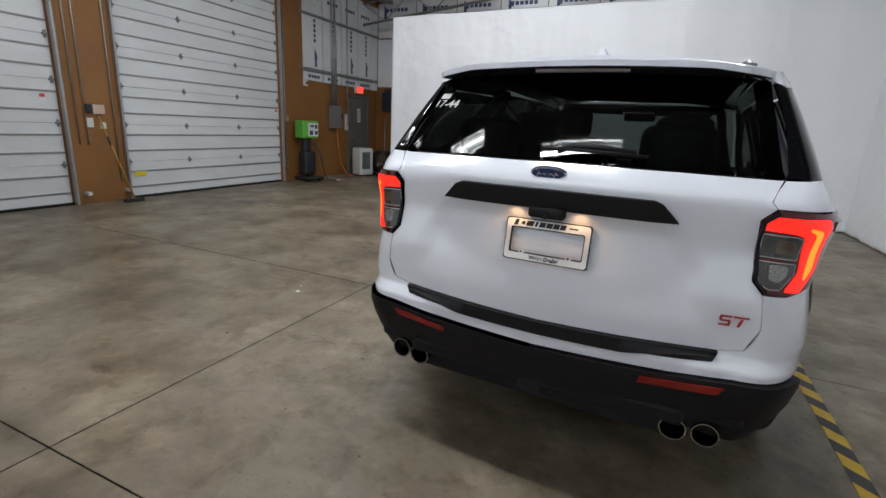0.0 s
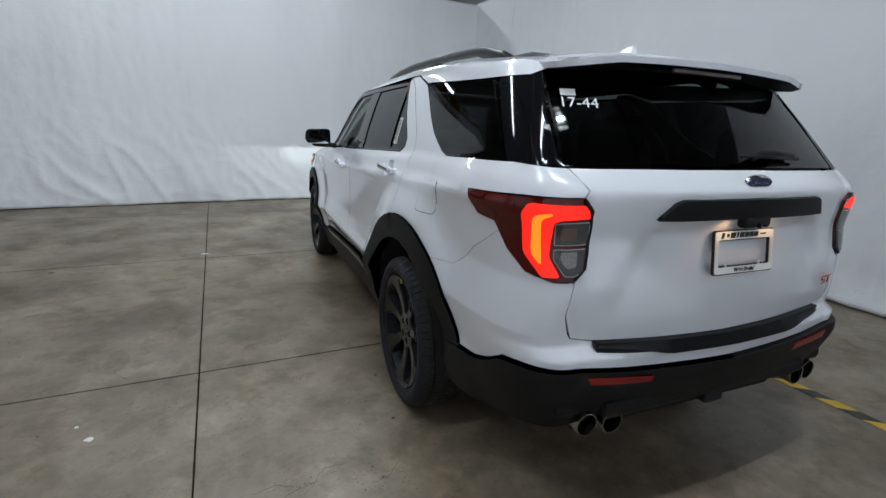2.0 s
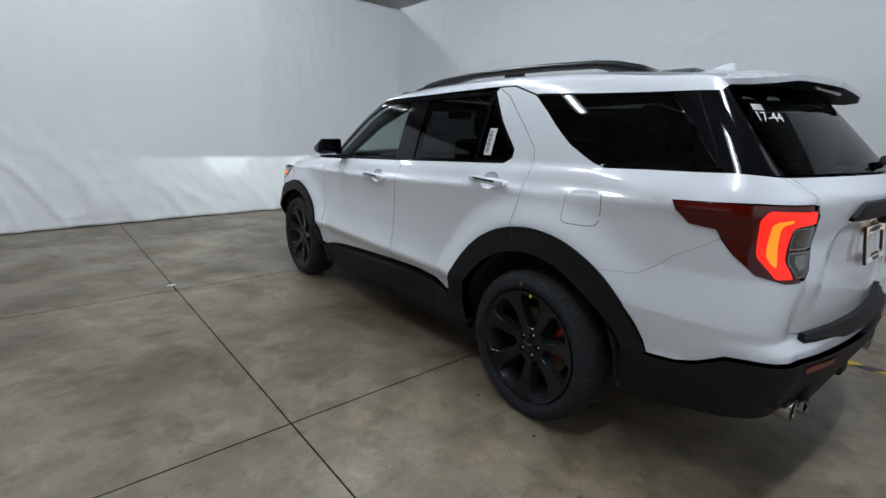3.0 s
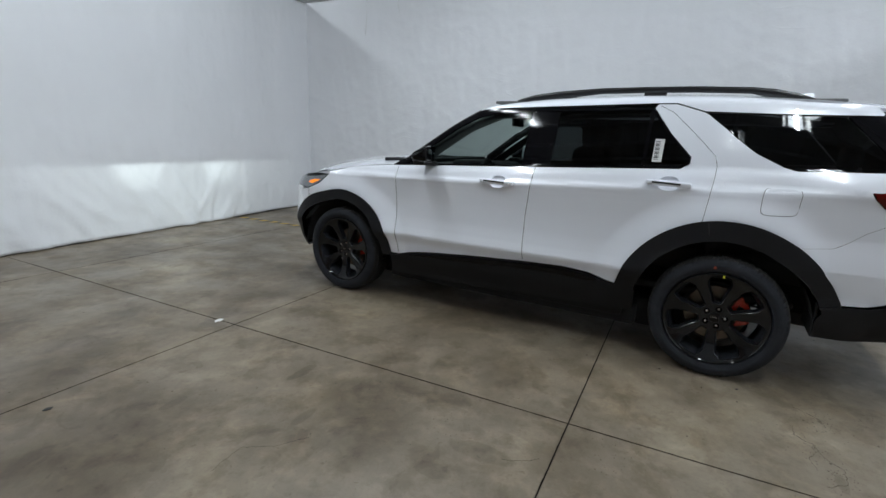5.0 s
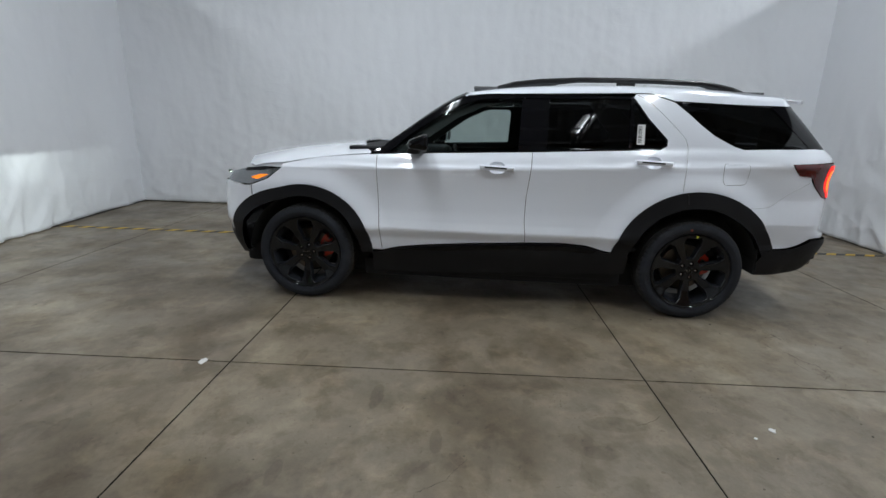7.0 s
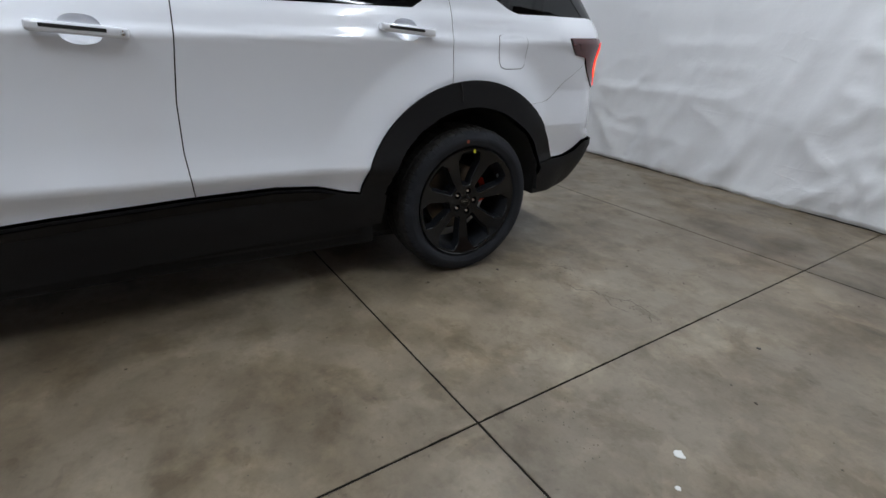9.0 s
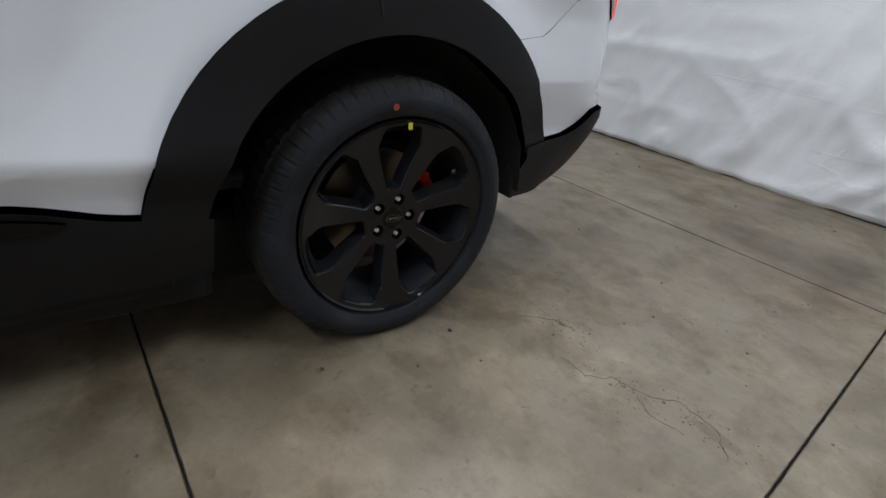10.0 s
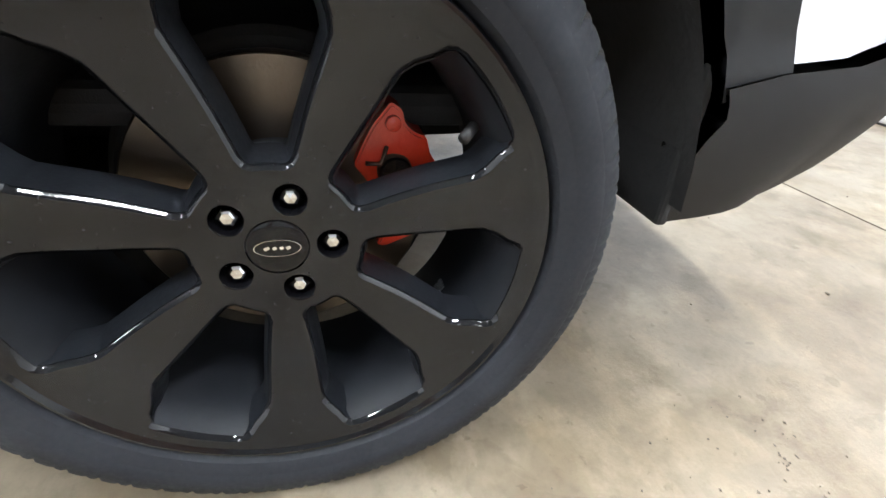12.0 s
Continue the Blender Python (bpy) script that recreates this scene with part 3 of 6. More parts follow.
rear_arch = lambda a0, a1, r=ARCH_R[2], n=18: [(along(y), z) for y, z in arc(ARCH_R[0], ARCH_R[1], r, a0, a1, n)]
front_arch = lambda a0, a1, r=ARCH_F[2], n=18: arc(ARCH_F[0], ARCH_F[1], r, a0, a1, n)
LAMP = [(-.550, 1.216), (-.562, 1.180), (-.592, 1.135), (-.660, 1.125), (-.706, 1.042), (-.772, .978), (-.875, .957), (-.960, .963), (-.993, 1.000), (-1.022, 1.195), (-.975, 1.234)]
GATE_S = [(-1.032, 1.318), (-.99, 1.254), (-.975, 1.234), (-1.022, 1.195), (-.993, 1.000), (-.957, .958), (-.962, .842), (-1.000, .757), (-1.075, .744)]

def cup_line(y0, z0):
    """The outline of the hollow behind a door handle."""
    return [Vector((y0 + .058 * math.copysign(abs(math.cos(a)) ** .8, math.cos(a)), z0 + .044 * math.copysign(abs(math.sin(a)) ** .8, math.sin(a)))) for a in (2 * math.pi * i / 28 for i in range(28))]


HANDLES = ((1.511, 1.122), (.368, 1.194))

# painted panels
pair("front_door", SEAM_F + ROCKER[1:5] + SEAM_D[::-1] + [(1.9, 1.219)], PAINT, "white painted front door panel", grid=.02, holes=[cup_line(*HANDLES[0])], folds=(.625, 1.168))
pair("rear_door", SEAM_D + ROCKER[6:] + rear_arch(11, 74, n=14) + SEAM_R[::-1] + [(.522, 1.660), (.402, 1.500), (.268, 1.360), (.270, 1.317), (.321, 1.287), (.8, 1.266)], PAINT, "white painted rear door panel", grid=.02, holes=[cup_line(*HANDLES[1])], folds=(.625, 1.168))
pair("quarter_panel", SEAM_R + rear_arch(77, 124, n=12) + [(-.338, .882), (-.50, .897), (-.564, 1.0), (-.672, 1.095), (-.660, 1.125), (-.592, 1.135), (-.562, 1.180), (-.550, 1.216), (-.75, 1.230), (-.975, 1.234),
      (-.99, 1.254), (-1.027, 1.316), (-.73, 1.325), (-.280, 1.306), (-.222, 1.324), (-.095, 1.397), (.09, 1.545), (.228, 1.632), (.395, 1.684)], PAINT, "white painted rear quarter panel", gap=.0006, folds=(1.168,))
pair("front_fender", SEAM_F[::-1] + [(2.55, 1.186), (2.9, 1.155), (3.19, 1.095), (3.192, 1.073), (3.262, .976), (3.355, .922), (3.35, .79)] + front_arch(48, 174, n=20)[0:] , PAINT, "white painted front fender", folds=(.625, 1.168))
BUMPER_LINE = [(-.530, .580), (-.60, .590), (-.64, .610), (-.715, .666), (-.78, .671), (-1.0, .664), (-1.2, .652), (-1.703, .640)]
pair("rear_bumper", [(-.338, .882)] + rear_arch(126, 160, n=10) + BUMPER_LINE + [(-1.703, .722), (-1.4, .728)] + GATE_S[::-1][:4] + [(-.875, .957), (-.772, .978), (-.706, 1.042), (-.672, 1.095), (-.564, 1.0), (-.50, .897)], PAINT, "white painted rear bumper cover", gap=.0005, grid=.02, folds=(.765,))
GATE = [(body(s, z).x, z) for s, z in GATE_S] + [(-.3, .732), (0, .726)]
skin("tailgate", GATE + [(-x, z) for x, z in GATE[-2::-1]] + [(.4, 1.324), (0, 1.327), (-.4, 1.324)], PAINT, car, surface=rear_face, grid=.022, label="white painted tailgate", folds=(1.2535,))
pair("front_bumper", [(3.35, .79), (3.355, .922), (3.415, .916), (3.46, .95), (3.9, .93), (4.5, .93), (4.5, .62), (3.9, .60), (3.6, .52)] + front_arch(8, 46, n=8), PAINT, "white painted front bumper")
pair("cant_rail", [(1.78, 1.645), (1.60, 1.662), (1.30, 1.669), (.51, 1.690), (.39, 1.690), (.228, 1.639), (-.28, 1.627), (-.60, 1.622), (-.86, 1.622), (-1.0, 1.644), (-1.0, 1.664), (-.80, 1.684)] + [(y, roof_z(y) - .004) for y in (-.60, -.4, 0, .4, .8, 1.1, 1.4, 1.6, 1.75)], PAINT, "white painted roof side", gap=.001)

# black pillars, glass and trim
pair("pillar_cover", [(1.36, 1.240), (1.345, 1.633), (1.137, 1.635), (1.145, 1.248)], GLOSS, "gloss black door pillar cover", proud=-.002)
pair("front_pillar", [(2.50, 1.192), (2.42, 1.204), (2.33, 1.222), (2.19, 1.342), (1.94, 1.507), (1.79, 1.577), (1.65, 1.620), (1.34, 1.633), (1.30, 1.664), (1.60, 1.657), (1.765, 1.642), (1.79, 1.650)]
     + [(y, roof_z(y) - .004) for y in (1.80, 1.95, 2.1, 2.2, 2.3, 2.38, 2.43)], GLOSS, "gloss black windscreen pillar", proud=-.002, gap=.001)
pair("window_sill_trim", [(2.46, 1.193), (1.26, 1.243), (.32, 1.288), (.32, 1.299), (1.26, 1.254), (2.46, 1.205)], GLOSS, "gloss black waistline strip", proud=.003, gap=0, depth=.03)
pair("roof_trim", [(1.32, 1.666), (.53, 1.662), (.536, 1.647), (1.32, 1.634)], GLOSS, "gloss black upper window strip", proud=-.001, gap=0)
pair("rear_trim", [(.522, 1.658), (.404, 1.500), (.271, 1.360), (.272, 1.317), (.325, 1.291), (.51, 1.288), (.515, 1.299), (.331, 1.302), (.287, 1.324), (.288, 1.355), (.419, 1.495), (.521, 1.634)], GLOSS, "gloss black corner strip", proud=.001, gap=0)
pair("divider_bar", [(.549, 1.296), (.540, 1.650), (.515, 1.650), (.524, 1.296)], GLOSS, "gloss black window divider", proud=.001, gap=0)
pair("front_door_glass", [(2.33, 1.220), (2.19, 1.344), (1.94, 1.510), (1.79, 1.580), (1.65, 1.624), (1.35, 1.636), (1.36, 1.246)], CLEAR, "clear front door glass", proud=-.008, depth=.004, gap=-.006)
pair("rear_door_glass", [(1.14, 1.253), (1.13, 1.643), (.535, 1.653), (.54, 1.291)], PRIVACY, "dark tinted rear door glass", proud=-.008, depth=.004, gap=-.006)
pair("fixed_glass", [(.53, 1.293), (.52, 1.645), (.412, 1.500), (.281, 1.358), (.280, 1.320), (.33, 1.296)], PRIVACY, "dark tinted fixed rear window", proud=-.006, depth=.004, gap=-.004)
pair("quarter_glass", [(.228, 1.630), (.09, 1.543), (-.095, 1.395), (-.222, 1.322), (-.280, 1.304), (-.692, 1.322), (-.620, 1.613), (-.28, 1.626)], PRIVACY, "dark tinted quarter window", proud=-.002, depth=.005, cut=.02)
pair("rear_pillar", [(-.697, 1.322), (-.625, 1.614), (-.80, 1.640), (-.97, 1.640), (-1.03, 1.322)], GLOSS, "gloss black rear pillar", proud=-.002, depth=.01)
GLASS = [(body(-1.035, 1.325).x, 1.325), (-.40, 1.331), (0, 1.333)]
GLASS_TOP = [(body(-.985, 1.645).x, 1.650), (-.3, 1.665), (0, 1.668)]
skin("rear_window", GLASS + [(-x, z) for x, z in GLASS[-2::-1]] + [(-x, z) for x, z in GLASS_TOP] + GLASS_TOP[-2::-1], REAR_GLASS, car, surface=rear_face, proud=-.004, depth=.005, label="dark tinted rear window")
for m in (-1, 1):
    skin("rear_window_frame", [(m * abs(GLASS[0][0]), 1.327), (m * abs(GLASS_TOP[0][0]), 1.648), (m * (abs(GLASS_TOP[0][0]) - .045), 1.648), (m * (abs(GLASS[0][0]) - .04), 1.327)], GLOSS, car, surface=rear_face, proud=-.010, depth=.02, gap=0)

# dark cladding; the rear arch trim narrows and stands off the wheel towards its lower end
ARCH_END = [p for q in range(1, 9) for p in rear_arch(120 + 43 * q / 8, 120 + 43 * q / 8, .612 + .010 * q / 8, 1)[:1]] + [p for q in range(8, 0, -1) for p in rear_arch(120 + 43 * q / 8, 120 + 43 * q / 8, .49 + .042 * ease(q / 8), 1)[:1]]
pair("rear_arch_trim", rear_arch(8, 120, .612, 24) + ARCH_END + rear_arch(120, 8, .49, 22), PLASTIC, "matt black wheel arch trim", proud=.016, depth=.05, gap=0, crown=.008)
pair("trim_seam", rear_arch(80.2, 79.7, .613, 1) + rear_arch(79.7, 80.2, .53, 1), INK, "", proud=.026, depth=.012, gap=0)
pair("front_arch_trim", front_arch(-6, 176, .557, 30) + front_arch(176, -6, .465, 26), PLASTIC, "matt black wheel arch trim", proud=.016, depth=.05, gap=0, crown=.008)
pair("sill_trim", ROCKER + [(.478, .492), (.482, .336), (.56, .330), (.85, .308), (1.18, .302), (1.57, .282), (2.04, .256), (2.47, .262), (2.47, .435)], PLASTIC, "matt black sill cladding", proud=.018, depth=.06, crown=.006)
pair("sill_moulding", [(2.29, .452), (2.14, .476), (1.716, .515), (1.267, .543), (.97, .552), (.82, .540), (.71, .518), (.79, .495), (1.0, .510), (1.4, .500), (1.9, .465)], GLOSS, "gloss black sill moulding", proud=.028, depth=.02, crown=.010, cut=.02)
pair("lower_bumper", rear_arch(181.5, 170, .500, 5) + rear_arch(165, 161, .532, 2) + [(s, z - .004) for s, z in BUMPER_LINE] + [(-1.703, .47), (-1.25, .457), (-1.08, .440), (-.92, .406), (-.80, .386), (-.62, .374), (-.50, .374)], PLASTIC, "matt black lower rear bumper", proud=.021, depth=.05, crown=.006)
pair("lower_front_bumper", [(3.575, .32), (3.57, .50), (3.62, .512), (3.9, .590), (4.5, .61), (4.5, .28), (3.9, .27)], PLASTIC, "matt black lower front bumper", proud=.004, depth=.06, crown=.006)
skin("step_pad", [(-.588, .709), (-.598, .745), (-.3, .731), (0, .725), (.3, .731), (.606, .746), (.596, .709), (.3, .696), (0, .692), (-.3, .696)], PLASTIC, car, surface=rear_face, proud=.022, depth=.03, gap=0, crown=.004, grid=.02, label="matt black bumper step pad")
skin("grille", [(-.55, .62), (-.62, .92), (.62, .92), (.55, .62)], PLASTIC, car, surface=lambda x, z: Vector((x, front_y(z) - .22 * x * x, z)), flip=True, proud=.010, grid=.06, label="black front grille")

# roof, bonnet, windscreen, spoiler
def roof(x, y):
    w = half_width(y, roof_z(y) - .004)
    e = roof_z(y) - .004
    return Vector((x, y, e + .054 * (1 - min(abs(x) / w, 1) ** 2.2)))


edge_l = [(-half_width(y, roof_z(y) - .004), y) for y in (1.74, 1.5, 1.1, .6, 0, -.35, -.62)]
skin("roof", edge_l + [(-x, y) for x, y in edge_l[::-1]] + [(.35, 1.72), (0, 1.70), (-.35, 1.72)], PAINT, car, surface=roof, gap=0, grid=.06, label="white painted roof")


def bonnet(x, y):
    zf = 1.195 - .095 * max(0, (y - 2.45) / .75) ** 1.5
    zc = 1.282 - .05 * (y - 2.45) - .072 * max(0, y - 2.6) ** 2
    w = half_width(min(y, 3.2), zf) * (1 if y < 3.2 else 1 - .35 * ((y - 3.2) / .6) ** 2)
    return Vector((x, y, zf + (zc - zf) * (1 - min(abs(x) / w, 1) ** 2.4)))


edge_b = [(-half_width(2.46, 1.19) + .01, 2.48), (-half_width(2.9, 1.15) + .008, 2.9), (-half_width(3.2, 1.10) + .006, 3.2), (-.82, 3.46), (-.70, 3.56), (-.4, 3.67), (0, 3.715)]
skin("bonnet", edge_b + [(-x, y) for x, y in edge_b[-2::-1]] + [(.70, 2.56), (.35, 2.66), (0, 2.70), (-.35, 2.66), (-.70, 2.56)], PAINT, car, surface=bonnet, grid=.05, label="white painted bonnet")
box("cowl", (1.5, .30, .03), (0, 2.55, 1.225), PLASTIC, car, .01)


def windscreen(u, v):
    y = 2.60 - .86 * v
    x = u * (roof_w(y) - .005)
    return Vector((x, y + .14 * (1 - u * u) * (1 - .5 * v), roof_z(min(y, 2.6)) - .006 + .03 * v * (1 - u * u) - .07 * (1 - v) * (1 - u * u)))


skin("windscreen", [(-1, 0), (1, 0), (1, 1), (-1, 1)], CLEAR, car, surface=windscreen, flip=True, grid=.1, gap=0, depth=.005, label="clear windscreen")


def spoiler(x, y):
    a = abs(x)
    return Vector((x, y, 1.742 + .105 * (y + .4) - .02 * (a / .6) ** 2 - .016 * max(0, a - .45) / .15 - .30 * max(0, a - .60) * max(0, min(1, (y + .8) / .4))))


SPOIL = [(-.640, -.42), (-.648, -.50), (-.650, -.60), (-.640, -.72), (-.590, -.775), (-.46, -.806), (0, -.835)]
skin("roof_spoiler", SPOIL + [(-x, y) for x, y in SPOIL[-2::-1]] + [(.3, -.38), (0, -.37), (-.3, -.38)], PAINT, car, surface=spoiler, gap=0, depth=.021, crown=.004, label="white painted roof spoiler")
SPOIL_IN = [(x * .985, y + .008) for x, y in SPOIL]
skin("spoiler_underside", SPOIL_IN + [(-x, y) for x, y in SPOIL_IN[-2::-1]] + [(.3, -.40), (-.3, -.40)], PLASTIC, car, surface=lambda x, y: spoiler(x, y) - Vector((0, 0, .022)), flip=True, gap=0, depth=.004)
box("brake_light", (.36, .014, .016), (0, -.785, 1.664), mat("unlit_lens", (.16, .11, .11), .25, 0, Coat_Weight=1.), car, .004, "unlit high-level brake light")
# aerial fin
bm = bmesh.new()
fin = [(.030, -.22, 1.765), (.030, -.395, 1.748), (.004, -.385, 1.815), (.004, -.345, 1.815)]
fv = [bm.verts.new(p) for p in fin] + [bm.verts.new((-x, y, z)) for x, y, z in fin]
for f in ((0, 1, 2, 3), (7, 6, 5, 4), (0, 4, 5, 1), (1, 5, 6, 2), (2, 6, 7, 3), (3, 7, 4, 0)):
    bm.faces.new([fv[i] for i in f])
bmesh.ops.recalc_face_normals(bm, faces=bm.faces)
bmesh.ops.bevel(bm, geom=bm.edges[:], offset=.004, segments=2, affect="EDGES")
part("aerial", bm, PAINT, car, "white shark-fin aerial")
# roof rails
for sx in (-1, 1):
    line = [(1.53, 1.722), (1.40, 1.756), (1.2, 1.780), (.9, 1.796), (.6, 1.799), (.3, 1.797), (0, 1.786), (-.12, 1.773), (-.24, 1.746), (-.345, 1.708)]
    verts, faces = [], []
    for i, (y, z) in enumerate(line):
        base_z = roof_z(y) + .012 * (1 if 0 < i < len(line) - 1 else 0)
        h = .05 if i < 3 or i > 6 else .034
        for dx, dz in ((-.016, -h), (-.018, -.008), (-.010, .004), (.010, .004), (.018, -.008), (.016, -h)):
            verts.append((sx * .592 + dx, y, z + .006 + dz))
    for i in range(len(line) - 1):
        for k in range(6):
            faces.append((i * 6 + k, i * 6 + (k + 1) % 6, i * 6 + 6 + (k + 1) % 6, i * 6 + 6 + k))
    faces += [tuple(range(6)), tuple(range(len(verts) - 6, len(verts)))]
    rail = from_lists("roof_rail", verts, faces, SATIN, car, True, "black roof rail")
    for y0, y1, hz in ((1.50, 1.34, .03), (.62, .48, .045), (-.10, -.21, .03)):
        box("rail_foot", (.03, abs(y1 - y0), hz), (sx * .592, (y0 + y1) / 2, roof_z((y0 + y1) / 2) + hz / 2 - .004), SATIN, rail, .006)

# inner shell, floor and wheel wells, in dark tones
pair("inner_shell", [(2.5, 1.16), (.16, 1.27), (-.30, 1.29), (-1.0, 1.30), (-1.7, 1.31), (-1.7, .45), (-1.0, .45), (-.56, .45)] + rear_arch(170, 10, .56) + [(.64, .33), (2.45, .30)], DARK, "", proud=-.03, depth=.01, grid=.07)
pair("inner_fender", [(2.45, .30), (2.46, 1.17), (3.2, 1.08), (3.8, .92), (4.5, .90), (4.5, .35), (3.62, .33)] + front_arch(0, 176, .53), DARK, "", proud=-.03, depth=.01, grid=.07)
box("floor_pan", (1.62, 2.1, .14), (0, 1.52, .255), DARK, car, .02)
box("rear_pan", (1.15, .56, .16), (0, -.66, .40), DARK, car, .03)
for sx in (-1, 1):
    box("inner_sill", (.30, 1.90, .26), (sx * .700, 1.51, .375), DARK, car, .02)
    box("suspension_arm", (.50, .50, .22), (sx * .48, .33, .27), DARK, car, .05)
    box("suspension_arm", (.42, .44, .22), (sx * .46, 2.66, .27), DARK, car, .05)
box("axle_beam", (1.45, .40, .16), (0, 0, .32), DARK, car, .04)
box("engine_pan", (1.24, 1.3, .34), (0, 3.05, .36), DARK, car, .04)
for sx in (-1, 1):
    for cy, cr in ((ARCH_R[0], .50), (ARCH_F[0], .475)):
        verts, faces = [], []
        for i in range(25):
            a = radians(2 + 176 * i / 24)
            for x in (.93, .58):
                verts.append((sx * x, cy + cr * math.cos(a), .39 + cr * math.sin(a)))
        verts.append((sx * .58, cy, .39))
        for i in range(24):
            faces += [(2 * i, 2 * i + 2, 2 * i + 3, 2 * i + 1), (2 * i + 1, 2 * i + 3, len(verts) - 1)]
        from_lists("wheel_well_liner", verts, faces, DARK, car, True)
    box("splash_guard", (.30, .018, .30), (sx * .755, -.490, .524), DARK, car, .006, "black liner behind the wheel")

# tail lamps
for m in (False, True):
    lamp = skin("tail_lamp", LAMP, LENS, car, proud=.006, depth=.03, mirror=m, crown=.004, grid=.02, label="lit red tail lamp with a clear lower window")
    skin("light_bar", [(-.790, 1.206), (-.995, 1.212), (-1.012, 1.168), (-.920, 1.164), (-.882, 1.155), (-.862, 1.040), (-.900, .976), (-.835, .972), (-.772, 1.046), (-.770, 1.175)], LENS_LIT, lamp, proud=.012, depth=.01, mirror=m, gap=0, cut=.012, grid=.02, label="glowing red light bar")
    skin("light_core", [(-.806, 1.160), (-.824, 1.176), (-.88, 1.184), (-.88, 1.176), (-.846, 1.166), (-.836, 1.150), (-.836, 1.045), (-.834, 1.012), (-.818, 1.022), (-.800, 1.05)], LENS_AMBER, lamp, proud=.0135, depth=.006, mirror=m, gap=0, cut=.01, grid=.02, label="glowing amber core")
    skin("side_strip", [(-.592, 1.192), (-.607, 1.167), (-.742, 1.172), (-.745, 1.198)], LENS, lamp, proud=.013, depth=.006, mirror=m, gap=0, grid=.02)
    for what, line, bulb in (("unlit clear indicator window", [(-.884, 1.152), (-.912, 1.157), (-1.006, 1.159), (-.998, 1.081), (-.880, 1.077)], [(-.905, 1.140), (-.965, 1.143), (-.960, 1.098), (-.903, 1.095)]),
                             ("unlit clear reversing window", [(-.879, 1.068), (-.997, 1.072), (-.984, .994), (-.952, .979), (-.915, .979), (-.875, 1.032)], [(-.905, 1.058), (-.965, 1.061), (-.958, 1.012), (-.925, 1.004), (-.903, 1.030)])):
        rim = skin("window_rim", line, LAMP_LIGHT, lamp, proud=.0122, depth=.006, mirror=m, gap=.001, cut=.006, grid=.02, label="pale rim")
        skin("lamp_window", line, LAMP_GREY, lamp, proud=.0128, depth=.004, mirror=m, gap=.0042, cut=.006, grid=.02, label=what)
        skin("lamp_reflector", bulb, LAMP_BULB if "indicator" in what else LAMP_BRIGHT, lamp, proud=.0134, depth=.003, mirror=m, gap=0, cut=.010, grid=.02)
    skin("lamp_edge", [(-.975, 1.232), (-1.020, 1.194), (-.992, 1.002), (-.958, .966), (-.950, .972), (-.982, 1.004), (-1.009, 1.190), (-.970, 1.222)], GLOSS, lamp, proud=.0125, depth=.006, mirror=m, gap=0, grid=.02)
    skin("reflector", [(-1.025, .640), (-1.295, .626), (-1.300, .604), (-1.04, .615)], REFLECTOR, car, proud=.0275, depth=.01, mirror=m, gap=0, crown=.003, label="red bumper reflector")
    hl = skin("headlamp", [(3.415, .924), (3.355, .925), (3.262, .978), (3.192, 1.071), (3.30, 1.072), (3.43, 1.052), (3.6, 1.01), (3.6, .94)], HEADLAMP, car, proud=.004, depth=.03, mirror=m, crown=.004, label="clear headlamp with amber marker")
    skin("marker_light", [(3.315, .968), (3.255, 1.008), (3.31, 1.005), (3.365, .978)], MARKER, hl, proud=.011, depth=.008, mirror=m, gap=0, grid=.02, label="glowing amber side marker")
    skin("lamp_shade", [(3.202, 1.068), (3.29, 1.069), (3.43, 1.050), (3.43, 1.025), (3.29, 1.04)], GLOSS, hl, proud=.0115, depth=.006, mirror=m, gap=0, grid=.02)

